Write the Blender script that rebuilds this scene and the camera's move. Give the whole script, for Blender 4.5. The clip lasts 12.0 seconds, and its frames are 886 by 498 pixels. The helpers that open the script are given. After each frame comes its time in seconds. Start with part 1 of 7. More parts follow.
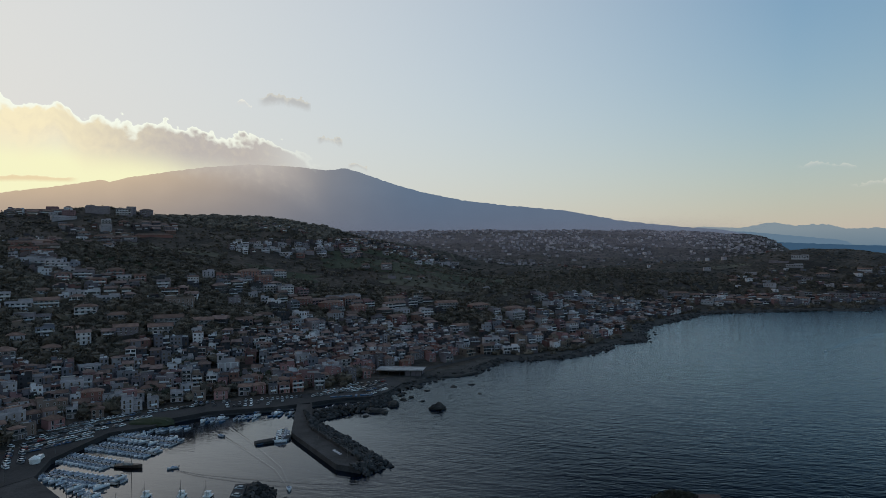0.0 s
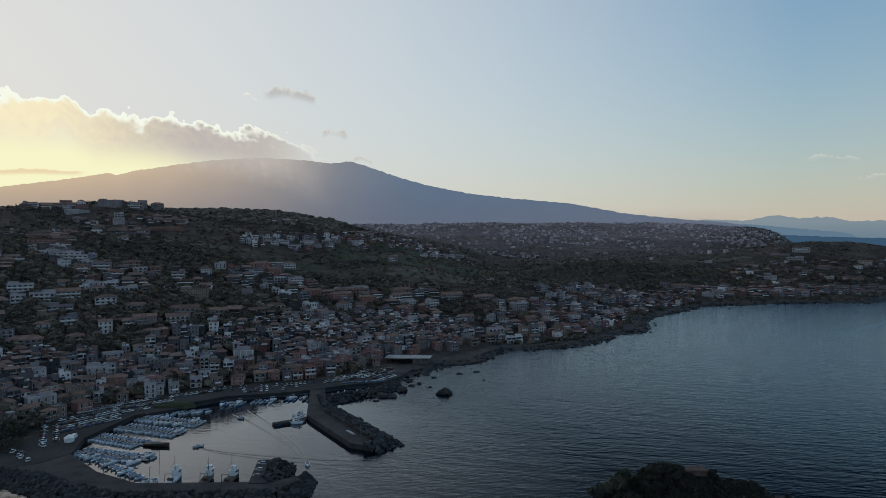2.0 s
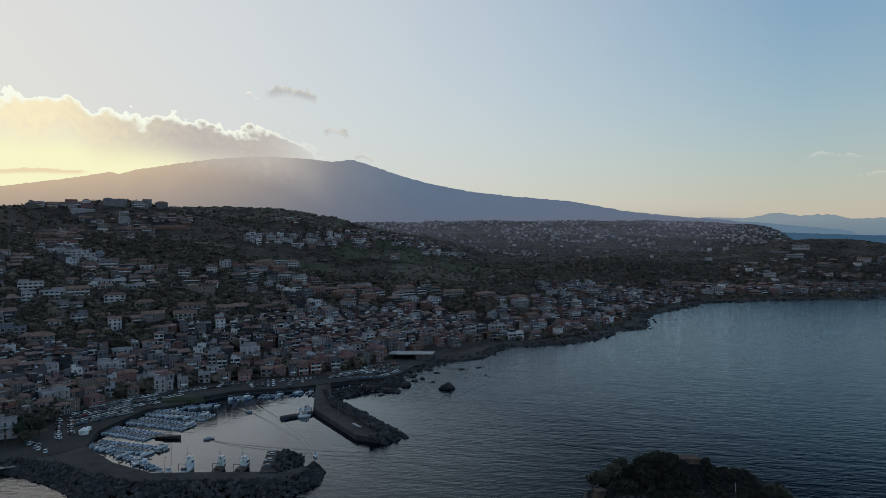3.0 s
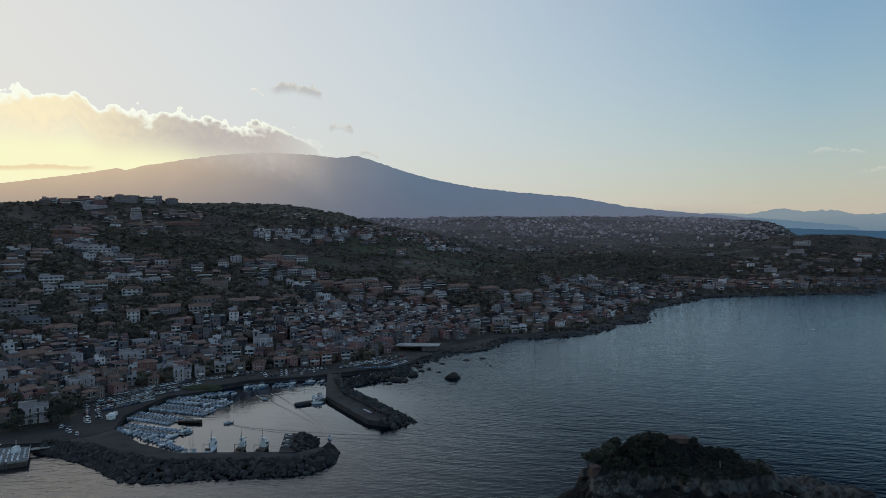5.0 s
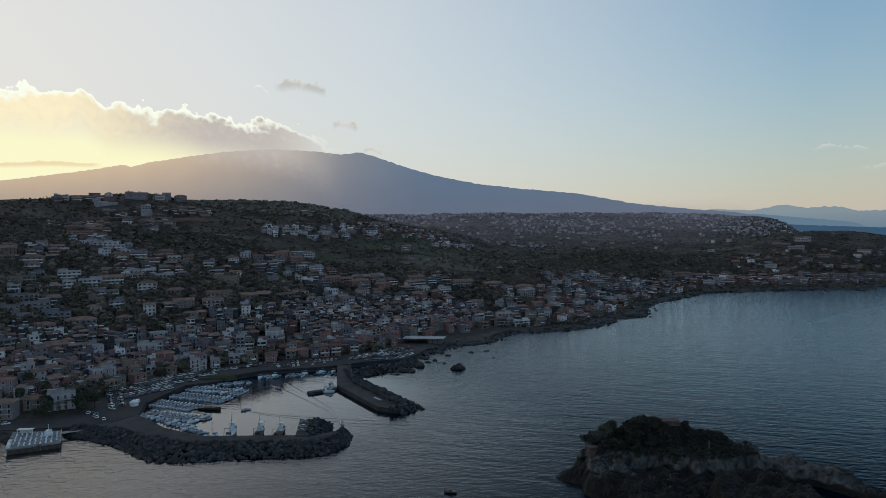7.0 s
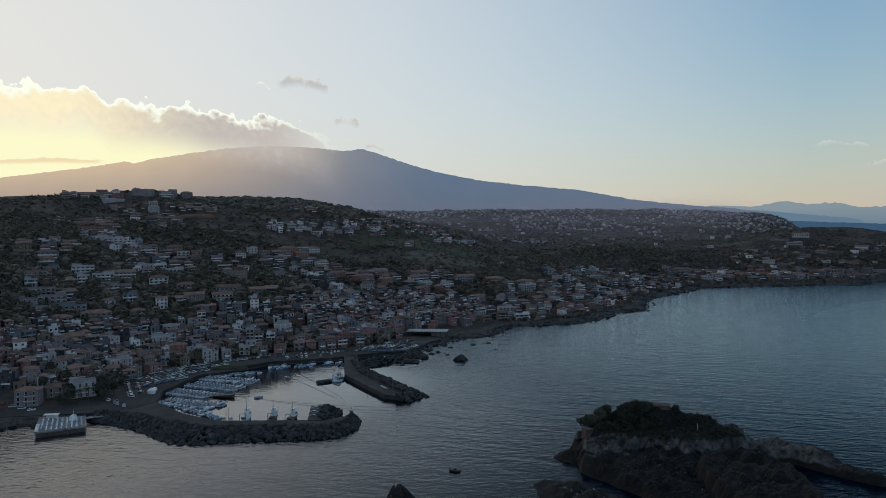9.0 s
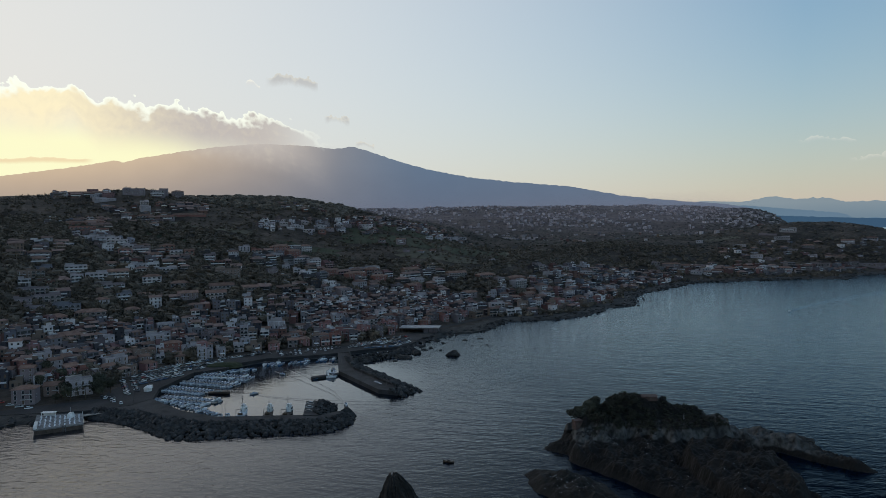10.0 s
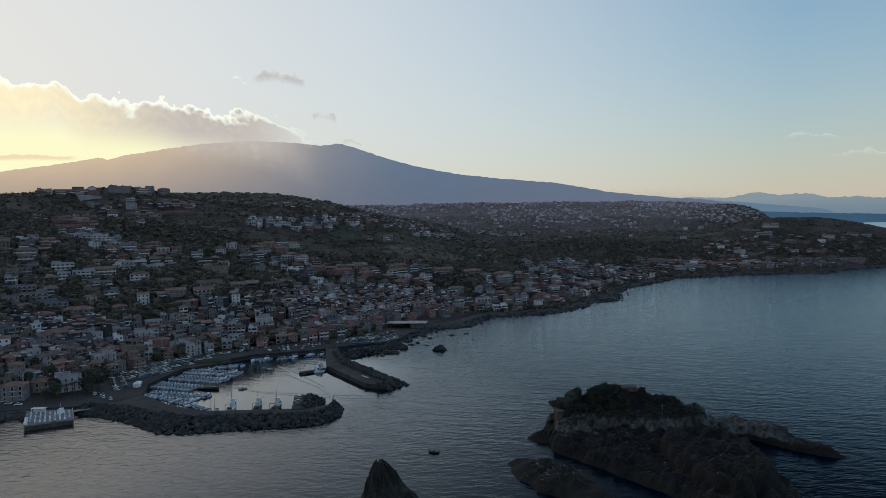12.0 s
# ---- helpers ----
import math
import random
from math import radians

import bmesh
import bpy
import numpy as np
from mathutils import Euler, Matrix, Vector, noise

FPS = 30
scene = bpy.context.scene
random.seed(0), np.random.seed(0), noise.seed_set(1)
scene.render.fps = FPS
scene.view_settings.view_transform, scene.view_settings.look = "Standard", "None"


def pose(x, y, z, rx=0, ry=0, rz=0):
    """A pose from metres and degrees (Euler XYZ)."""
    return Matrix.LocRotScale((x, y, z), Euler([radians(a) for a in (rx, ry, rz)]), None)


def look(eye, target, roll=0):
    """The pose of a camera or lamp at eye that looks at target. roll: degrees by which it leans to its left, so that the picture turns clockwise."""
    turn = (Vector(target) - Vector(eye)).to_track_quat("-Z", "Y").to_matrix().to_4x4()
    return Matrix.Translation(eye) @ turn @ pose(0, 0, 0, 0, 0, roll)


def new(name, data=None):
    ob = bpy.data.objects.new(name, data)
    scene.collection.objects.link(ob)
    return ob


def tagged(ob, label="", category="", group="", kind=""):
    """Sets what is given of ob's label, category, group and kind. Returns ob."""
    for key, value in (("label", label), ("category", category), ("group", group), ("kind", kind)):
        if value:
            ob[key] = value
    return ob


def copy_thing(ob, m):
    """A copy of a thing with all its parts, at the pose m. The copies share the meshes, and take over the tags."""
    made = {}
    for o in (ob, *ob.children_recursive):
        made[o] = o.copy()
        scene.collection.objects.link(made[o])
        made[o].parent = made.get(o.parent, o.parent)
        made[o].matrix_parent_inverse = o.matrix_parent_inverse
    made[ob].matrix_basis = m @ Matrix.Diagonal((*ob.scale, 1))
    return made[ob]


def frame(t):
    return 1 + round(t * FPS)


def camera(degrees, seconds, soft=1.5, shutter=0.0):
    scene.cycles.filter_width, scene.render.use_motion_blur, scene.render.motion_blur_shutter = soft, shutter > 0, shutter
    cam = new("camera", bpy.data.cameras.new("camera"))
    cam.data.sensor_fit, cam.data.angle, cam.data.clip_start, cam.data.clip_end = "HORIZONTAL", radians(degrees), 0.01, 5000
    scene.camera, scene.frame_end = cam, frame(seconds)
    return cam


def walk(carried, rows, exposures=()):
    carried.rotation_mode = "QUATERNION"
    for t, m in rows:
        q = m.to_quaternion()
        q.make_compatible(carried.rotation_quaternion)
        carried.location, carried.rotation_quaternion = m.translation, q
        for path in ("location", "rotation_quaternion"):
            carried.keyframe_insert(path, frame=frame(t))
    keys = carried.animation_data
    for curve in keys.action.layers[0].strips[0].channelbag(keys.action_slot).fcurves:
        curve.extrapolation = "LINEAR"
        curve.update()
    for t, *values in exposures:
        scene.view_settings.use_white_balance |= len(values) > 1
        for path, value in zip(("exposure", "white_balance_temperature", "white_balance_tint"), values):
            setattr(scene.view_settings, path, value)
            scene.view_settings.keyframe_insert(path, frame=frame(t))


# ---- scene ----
cam = camera(68.3, 12.0, soft=0.55)
PATH = [
    (0, (0.902, 12.172, 99.222), (0.904, 14.172, 99.241), -0.8),
    (0.5, (0.465, 7.275, 99.211), (0.463, 9.275, 99.224), -0.8),
    (1, (0.087, 2.262, 99.168), (0.083, 4.262, 99.175), -0.8),
    (1.5, (-0.275, -2.801, 99.117), (-0.282, -0.801, 99.119), -0.9),
    (2, (-0.652, -7.827, 99.076), (-0.663, -5.827, 99.073), -0.8),
    (2.5, (-1.061, -12.798, 99.05), (-1.074, -10.798, 99.044), -0.9),
    (3, (-1.456, -17.695, 99.038), (-1.471, -15.695, 99.029), -0.9),
    (5, (-2.495, -37.083, 98.907), (-2.523, -35.083, 98.885), -0.9),
    (5.5, (-2.894, -41.823, 98.868), (-2.924, -39.823, 98.844), -0.9),
    (6, (-3.36, -46.41, 98.808), (-3.392, -44.41, 98.782), -0.9),
    (6.5, (-3.765, -50.891, 98.739), (-3.8, -48.891, 98.71), -0.9),
    (7, (-4.083, -55.33, 98.66), (-4.121, -53.331, 98.627), -0.9),
    (9, (-5.316, -72.611, 98.058), (-5.358, -70.612, 98.014), -0.9),
    (9.5, (-5.452, -76.162, 98.008), (-5.487, -74.163, 97.958), -1.0),
    (10, (-5.511, -79.049, 97.999), (-5.527, -77.05, 97.946), -1.3),
    (10.5, (-5.407, -81.31, 97.966), (-5.408, -79.311, 97.912), -1.4),
    (11, (-5.133, -83.129, 97.896), (-5.123, -81.13, 97.839), -1.5),
    (11.5, (-4.738, -84.684, 97.824), (-4.72, -82.685, 97.764), -1.5),
    (12, (-4.174, -86.162, 97.763), (-4.153, -84.163, 97.699), -1.5),
]
EXPOSURE = 0.66
KELVIN, TINT = 5470, 20
walk(cam, [(t, look(eye, target, roll)) for t, eye, target, roll in PATH], exposures=[(0, EXPOSURE - 0.07, KELVIN, TINT), (12, EXPOSURE + 0.03, KELVIN, TINT)])

# ---- sky and sun: a low sun behind a bank of cloud ----
SUN_AZ, SUN_EL = -51, 6.0
world = bpy.data.worlds.new("dusk")
scene.world = world
world.use_nodes = True
wn = world.node_tree
sky = wn.nodes.new("ShaderNodeTexSky")
sky.sky_type, sky.sun_disc = "NISHITA", False
sky.sun_elevation, sky.sun_rotation = radians(SUN_EL), radians(SUN_AZ)
sky.altitude, sky.air_density, sky.dust_density, sky.ozone_density = 100, 1.3, 0.5, 1.8
veil, thin = wn.nodes.new("ShaderNodeMix"), wn.nodes.new("ShaderNodeHueSaturation")
veil.data_type = "RGBA"
veil.inputs[7].default_value = (2.5, 1.98, 1.55, 1)  # haze that thickens evenly towards the horizon all round
thin.inputs["Saturation"].default_value = 0.95
spread = wn.nodes.new("ShaderNodeGamma")  # thin high cloud evens out the sky from the sunset side to the dusk side
spread.inputs["Gamma"].default_value = 0.78
upward, height, near, amount = (wn.nodes.new("ShaderNode" + k) for k in ("TexCoord", "SeparateXYZ", "Math", "MapRange"))
near.operation, near.inputs[0].default_value = "POWER", 0.0003
amount.inputs["To Min"].default_value, amount.inputs["To Max"].default_value = 0.0, 0.75
wn.links.new(upward.outputs["Generated"], height.inputs[0])
wn.links.new(height.outputs[2], near.inputs[1])
wn.links.new(near.outputs[0], amount.inputs["Value"])
wn.links.new(amount.outputs[0], veil.inputs[0])
wn.links.new(sky.outputs[0], spread.inputs[0])
wn.links.new(spread.outputs[0], thin.inputs["Color"])
# clear dusk blue, and a thin pale veil of high cloud that thickens towards the sunset
hue, cream, toward, share = wn.nodes.new("ShaderNodeMix"), wn.nodes.new("ShaderNodeMix"), wn.nodes.new("ShaderNodeVectorMath"), wn.nodes.new("ShaderNodeMapRange")
hue.data_type = cream.data_type = "RGBA"
hue.blend_type, hue.inputs[0].default_value, hue.inputs[7].default_value = "MULTIPLY", 1.0, (0.88, 1.07, 1.08, 1)
cream.inputs[7].default_value = (3.36, 3.02, 2.14, 1)
toward.operation = "DOT_PRODUCT"
toward.inputs[1].default_value = (math.sin(radians(SUN_AZ)) * math.cos(radians(SUN_EL)), math.cos(radians(SUN_AZ)) * math.cos(radians(SUN_EL)), math.sin(radians(SUN_EL)))
share.inputs["From Min"].default_value, share.inputs["From Max"].default_value, share.inputs["To Max"].default_value = 0.2, 0.95, 0.84
wn.links.new(upward.outputs["Generated"], toward.inputs[0])
wn.links.new(toward.outputs["Value"], share.inputs["Value"])
wn.links.new(share.outputs[0], cream.inputs[0])
wn.links.new(thin.outputs[0], hue.inputs[6])
wn.links.new(hue.outputs[2], cream.inputs[6])
wn.links.new(cream.outputs[2], veil.inputs[6])
wn.links.new(veil.outputs[2], wn.nodes["Background"].inputs[0])
wn.nodes["Background"].inputs[1].default_value = 0.163
sun = new("sun", bpy.data.lights.new("sun", "SUN"))
sun.data.energy, sun.data.angle, sun.data.color = 0.5, radians(12), (1.0, 0.86, 0.7)
sun.matrix_world = look((0, 0, 300), (300 * math.sin(radians(-SUN_AZ)), -300 * math.cos(radians(SUN_AZ)), 300 - 300 * math.tan(radians(SUN_EL))))


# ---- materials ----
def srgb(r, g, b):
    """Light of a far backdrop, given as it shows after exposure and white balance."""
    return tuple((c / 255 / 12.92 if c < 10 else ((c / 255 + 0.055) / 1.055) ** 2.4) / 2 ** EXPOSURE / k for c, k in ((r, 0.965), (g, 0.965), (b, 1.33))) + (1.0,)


def surface(name, dark, light, scale, rough=0.85, bump=0.3, fine=6.0, metal=0.0, by="", spread=0.35, third=None, spec=0.3):
    """Two-scale noise between two or three colours; by: 'object' or 'island' varies piece by piece."""
    m = bpy.data.materials.new(name)
    m.use_nodes = True
    nt = m.node_tree
    n, lk = nt.nodes, nt.links
    bsdf = n["Principled BSDF"]
    geo = n.new("ShaderNodeNewGeometry")
    big, small = n.new("ShaderNodeTexNoise"), n.new("ShaderNodeTexNoise")
    big.inputs["Scale"].default_value, big.inputs["Detail"].default_value = scale, 5
    small.inputs["Scale"].default_value, small.inputs["Detail"].default_value = scale * fine, 4
    lk.new(geo.outputs["Position"], big.inputs["Vector"])
    lk.new(geo.outputs["Position"], small.inputs["Vector"])
    mixv = n.new("ShaderNodeMath")
    mixv.operation = "MULTIPLY_ADD"
    lk.new(small.outputs[0], mixv.inputs[0])
    mixv.inputs[1].default_value = 0.45
    lk.new(big.outputs[0], mixv.inputs[2])
    ramp = n.new("ShaderNodeValToRGB")
    ramp.color_ramp.elements[0].position, ramp.color_ramp.elements[1].position = 0.52, 0.92
    ramp.color_ramp.elements[0].color, ramp.color_ramp.elements[1].color = (*dark, 1), (*light, 1)
    if third:
        e = ramp.color_ramp.elements.new(0.72)
        e.color = (*third, 1)
    lk.new(mixv.outputs[0], ramp.inputs[0])
    col = ramp.outputs[0]
    if by:
        src = n.new("ShaderNodeObjectInfo").outputs["Random"] if by == "object" else geo.outputs["Random Per Island"]
        hsv, mr = n.new("ShaderNodeHueSaturation"), n.new("ShaderNodeMapRange")
        mr.inputs["To Min"].default_value, mr.inputs["To Max"].default_value = 1 - spread, 1 + spread
        lk.new(src, mr.inputs["Value"])
        lk.new(mr.outputs[0], hsv.inputs["Value"])
        lk.new(col, hsv.inputs["Color"])
        col = hsv.outputs[0]
    lk.new(col, bsdf.inputs["Base Color"])
    bsdf.inputs["Roughness"].default_value, bsdf.inputs["Metallic"].default_value = rough, metal
    bsdf.inputs["Specular IOR Level"].default_value = spec
    if bump:
        b = n.new("ShaderNodeBump")
        b.inputs["Strength"].default_value, b.inputs["Distance"].default_value = bump, 0.6 / scale / fine
        lk.new(small.outputs[0], b.inputs["Height"])
        lk.new(b.outputs[0], bsdf.inputs["Normal"])
    return m


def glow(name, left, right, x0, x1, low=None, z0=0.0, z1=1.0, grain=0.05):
    """Far distance and cloud: haze and evening light painted as emission, changing along x and with height."""
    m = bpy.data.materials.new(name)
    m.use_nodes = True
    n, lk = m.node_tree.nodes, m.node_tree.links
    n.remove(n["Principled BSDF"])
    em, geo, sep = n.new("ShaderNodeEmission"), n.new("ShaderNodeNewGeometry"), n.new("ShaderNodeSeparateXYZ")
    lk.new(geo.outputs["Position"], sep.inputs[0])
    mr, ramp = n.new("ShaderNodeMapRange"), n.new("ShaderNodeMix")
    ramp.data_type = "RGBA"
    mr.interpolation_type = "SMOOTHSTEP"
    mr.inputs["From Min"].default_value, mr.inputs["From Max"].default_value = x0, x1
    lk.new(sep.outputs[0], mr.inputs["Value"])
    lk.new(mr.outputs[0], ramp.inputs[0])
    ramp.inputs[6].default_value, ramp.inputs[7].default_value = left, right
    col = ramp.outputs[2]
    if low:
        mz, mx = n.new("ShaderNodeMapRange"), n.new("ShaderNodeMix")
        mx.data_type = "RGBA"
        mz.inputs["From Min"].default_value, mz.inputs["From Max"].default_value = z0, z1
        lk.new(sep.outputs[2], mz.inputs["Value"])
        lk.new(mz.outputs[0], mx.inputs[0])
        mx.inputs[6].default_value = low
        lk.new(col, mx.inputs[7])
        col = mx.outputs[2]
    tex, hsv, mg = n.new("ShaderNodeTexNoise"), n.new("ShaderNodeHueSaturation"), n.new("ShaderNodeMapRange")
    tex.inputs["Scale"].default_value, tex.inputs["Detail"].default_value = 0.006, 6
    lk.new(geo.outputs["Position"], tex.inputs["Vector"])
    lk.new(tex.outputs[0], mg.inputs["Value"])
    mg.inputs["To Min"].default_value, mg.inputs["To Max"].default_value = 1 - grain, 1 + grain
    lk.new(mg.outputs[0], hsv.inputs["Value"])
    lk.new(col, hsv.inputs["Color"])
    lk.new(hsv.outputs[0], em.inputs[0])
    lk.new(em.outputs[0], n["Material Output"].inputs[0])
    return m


def cloud_paint(name, body, warm, rim, u0, u1, soft, lump, amp, thick=1.0, hold=0.0):
    """A self-lit bank of cloud: lumpy edge, backlit rim painted bright on top, lower part thinning out. The sheet's UV
    holds azimuth and depth below the crest, in degrees.
    """
    m = bpy.data.materials.new(name)
    m.use_nodes = True
    n, lk = m.node_tree.nodes, m.node_tree.links
    n.remove(n["Principled BSDF"])
    uv, sep = n.new("ShaderNodeUVMap"), n.new("ShaderNodeSeparateXYZ")
    lk.new(uv.outputs[0], sep.inputs[0])

    def op(kind, a, b, c=None):
        k = n.new("ShaderNodeMath")
        k.operation = kind
        for i, v in enumerate((a, b, c)):
            if v is None:
                continue
            if isinstance(v, (int, float)):
                k.inputs[i].default_value = v
            else:
                lk.new(v, k.inputs[i])
        return k.outputs[0]

    def band(v, a, b):
        k = n.new("ShaderNodeMapRange")
        k.interpolation_type = "SMOOTHSTEP"
        k.inputs["From Min"].default_value, k.inputs["From Max"].default_value = a, b
        lk.new(v, k.inputs["Value"])
        return k.outputs[0]

    tex, big, mid = n.new("ShaderNodeTexNoise"), n.new("ShaderNodeTexVoronoi"), n.new("ShaderNodeTexVoronoi")
    tex.inputs["Scale"].default_value, tex.inputs["Detail"].default_value, tex.inputs["Roughness"].default_value = lump * 1.6, 4, 0.5
    warp, shift = n.new("ShaderNodeTexNoise"), n.new("ShaderNodeMix")
    warp.inputs["Scale"].default_value, warp.inputs["Detail"].default_value = lump * 1.2, 3
    shift.data_type, shift.blend_type = "RGBA", "LINEAR_LIGHT"
    shift.inputs[0].default_value = 0.5 / lump
    lk.new(uv.outputs[0], warp.inputs["Vector"])
    lk.new(uv.outputs[0], shift.inputs[6])
    lk.new(warp.outputs["Color"], shift.inputs[7])
    for v, k in ((big, 0.62), (mid, 1.9)):
        v.feature = "SMOOTH_F1"
        v.inputs["Smoothness"].default_value = 0.6
        v.inputs["Scale"].default_value = lump * k
        lk.new(shift.outputs[2], v.inputs["Vector"])
    lk.new(uv.outputs[0], tex.inputs["Vector"])
    d = op("MULTIPLY_ADD", tex.outputs[0], 0.22 * amp, op("ADD", sep.outputs[1], 0.85 * amp))
    d = op("MULTIPLY_ADD", big.outputs[0], -1.5 * amp, d)
    d = op("MULTIPLY_ADD", mid.outputs[0], -0.6 * amp, d)
    top = band(d, 0.06 * amp, 0.17 * amp)
    low = band(op("MULTIPLY_ADD", tex.outputs[0], 0.7 * amp, op("MULTIPLY", sep.outputs[1], op("MULTIPLY_ADD", band(sep.outputs[0], -25, -16), -hold, 1.0))), soft, soft * 0.4)
    ends = op("MULTIPLY", band(sep.outputs[0], u0, u0 + abs(u1 - u0) * 0.2), band(sep.outputs[0], u1, u1 - abs(u1 - u0) * 0.12))
    alpha = op("MULTIPLY", op("MULTIPLY", top, low), ends)
    # sunset warmth is painted into the colour on the western side
    east = band(sep.outputs[0], -33, -19)
    mx, my = n.new("ShaderNodeMix"), n.new("ShaderNodeMix")
    mx.data_type = my.data_type = "RGBA"
    mx.inputs[6].default_value, mx.inputs[7].default_value = warm, body
    lk.new(op("MULTIPLY_ADD", tex.outputs[0], 0.5, op("SUBTRACT", east, 0.25)), mx.inputs[0])
    my.inputs[6].default_value = rim
    lk.new(op("ADD", band(d, 0.16 * amp, 0.75 * amp), op("MULTIPLY", band(sep.outputs[0], -24, -12), 0.12)), my.inputs[0])
    lk.new(mx.outputs[2], my.inputs[7])
    em, tr, mix = n.new("ShaderNodeEmission"), n.new("ShaderNodeBsdfTransparent"), n.new("ShaderNodeMixShader")
    lk.new(my.outputs[2], em.inputs[0])
    lk.new(op("MULTIPLY", alpha, thick), mix.inputs[0])
    lk.new(tr.outputs[0], mix.inputs[1])
    lk.new(em.outputs[0], mix.inputs[2])
    lk.new(mix.outputs[0], n["Material Output"].inputs[0])
    return m


def glow_sheet(name, colour, u0, u1, edge, top, thick):
    """A thin self-lit sheet for painted haze and sky glow: UV holds azimuth and depth below its upper edge, in degrees.
    """
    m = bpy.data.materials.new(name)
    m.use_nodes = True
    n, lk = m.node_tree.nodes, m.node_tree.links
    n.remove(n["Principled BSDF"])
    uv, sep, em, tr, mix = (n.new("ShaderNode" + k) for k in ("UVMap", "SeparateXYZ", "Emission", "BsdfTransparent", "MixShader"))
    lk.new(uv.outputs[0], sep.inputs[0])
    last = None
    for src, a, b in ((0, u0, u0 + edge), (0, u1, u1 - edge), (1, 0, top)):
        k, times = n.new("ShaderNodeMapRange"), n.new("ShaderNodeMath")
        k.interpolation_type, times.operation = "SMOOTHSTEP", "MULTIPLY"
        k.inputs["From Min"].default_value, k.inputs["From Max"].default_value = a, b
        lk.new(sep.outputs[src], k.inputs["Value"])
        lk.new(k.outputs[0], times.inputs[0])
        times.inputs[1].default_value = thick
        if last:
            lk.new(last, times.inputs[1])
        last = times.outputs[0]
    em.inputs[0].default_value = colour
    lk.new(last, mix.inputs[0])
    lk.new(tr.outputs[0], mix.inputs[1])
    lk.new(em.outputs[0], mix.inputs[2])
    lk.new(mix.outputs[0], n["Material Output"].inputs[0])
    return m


def sea_water():
    m = bpy.data.materials.new("sea water")
    m.use_nodes = True
    n, lk = m.node_tree.nodes, m.node_tree.links
    n.remove(n["Principled BSDF"])
    geo = n.new("ShaderNodeNewGeometry")
    # the harbour basin lies calm behind its moles
    away, calm = n.new("ShaderNodeVectorMath"), n.new("ShaderNodeMapRange")
    away.operation, away.inputs[1].default_value = "DISTANCE", (-125, 355, 0)
    calm.inputs["From Min"].default_value, calm.inputs["From Max"].default_value = 76, 115
    calm.inputs["To Min"].default_value, calm.inputs["To Max"].default_value = 0.06, 0.43
    lk.new(geo.outputs["Position"], away.inputs[0])
    lk.new(away.outputs["Value"], calm.inputs["Value"])
    last = None
    for scale, stretch, turn, dist in ((0.07, 3.0, -24, 0.7), (0.2, 3.2, -18, 0.7), (0.4, 2.2, 8, 0.6), (1.1, 1.6, 14, 0.16)):
        mp, tex, bp = n.new("ShaderNodeMapping"), n.new("ShaderNodeTexNoise"), n.new("ShaderNodeBump")
        mp.vector_type = "TEXTURE"
        mp.inputs["Scale"].default_value = (stretch / scale, 1 / scale, 1 / scale)
        mp.inputs["Rotation"].default_value = (0, 0, radians(turn))
        tex.inputs["Scale"].default_value, tex.inputs["Detail"].default_value = 1.0, 3
        bp.inputs["Distance"].default_value = dist
        lk.new(calm.outputs[0], bp.inputs["Strength"])
        lk.new(geo.outputs["Position"], mp.inputs[0])
        lk.new(mp.outputs[0], tex.inputs["Vector"])
        lk.new(tex.outputs[0], bp.inputs["Height"])
        if last:
            lk.new(last, bp.inputs["Normal"])
        last = bp.outputs[0]
    # steeper views show more of the deep blue body; brighter sunset reflection is painted in near the western shore
    deep, mix, facing, steep, sunset_gloss, both = (n.new("ShaderNode" + k) for k in ("BsdfDiffuse", "MixShader", "LayerWeight", "MapRange", "MapRange", "Math"))
    deep.inputs[0].default_value = (0.0005, 0.0031, 0.0095, 1)
    both.use_clamp = True
    inshore = n.new("ShaderNodeVectorMath")
    inshore.operation, inshore.inputs[1].default_value = "DISTANCE", (-300, 200, 0)
    lk.new(geo.outputs["Position"], inshore.inputs[0])
    for k, src, a, z, lo, hi in ((steep, facing.outputs["Facing"], 0.65, 0.89, 0.03, 1.0), (sunset_gloss, inshore.outputs["Value"], 165, 380, 0.85, 0.0)):
        k.inputs["From Min"].default_value, k.inputs["From Max"].default_value = a, z
        k.inputs["To Min"].default_value, k.inputs["To Max"].default_value = lo, hi
        lk.new(src, k.inputs["Value"])
        lk.new(k.outputs[0], both.inputs[0 if k is steep else 1])
    gloss, edge, share = n.new("ShaderNodeBsdfGlossy"), n.new("ShaderNodeFresnel"), n.new("ShaderNodeMath")
    still = n.new("ShaderNodeMapRange")
    still.inputs["From Min"].default_value, still.inputs["From Max"].default_value = 76, 115
    still.inputs["To Min"].default_value, still.inputs["To Max"].default_value = 0.05, 0.14
    lk.new(away.outputs["Value"], still.inputs["Value"])
    lk.new(still.outputs[0], gloss.inputs["Roughness"])
    # reflection colour painted by place: blue offshore, near white towards the sunset side
    tone = n.new("ShaderNodeMix")
    tone.data_type = "RGBA"
    tone.inputs[6].default_value, tone.inputs[7].default_value = (0.72, 0.87, 1.0, 1), (1.0, 0.97, 0.97, 1)
    lk.new(sunset_gloss.outputs[0], tone.inputs[0])
    lk.new(tone.outputs[2], gloss.inputs["Color"])
    edge.inputs["IOR"].default_value, share.operation = 1.8, "MULTIPLY"
    lk.new(last, gloss.inputs["Normal"])
    lk.new(last, edge.inputs["Normal"])
    lk.new(last, facing.inputs["Normal"])
    lk.new(edge.outputs[0], share.inputs[0])
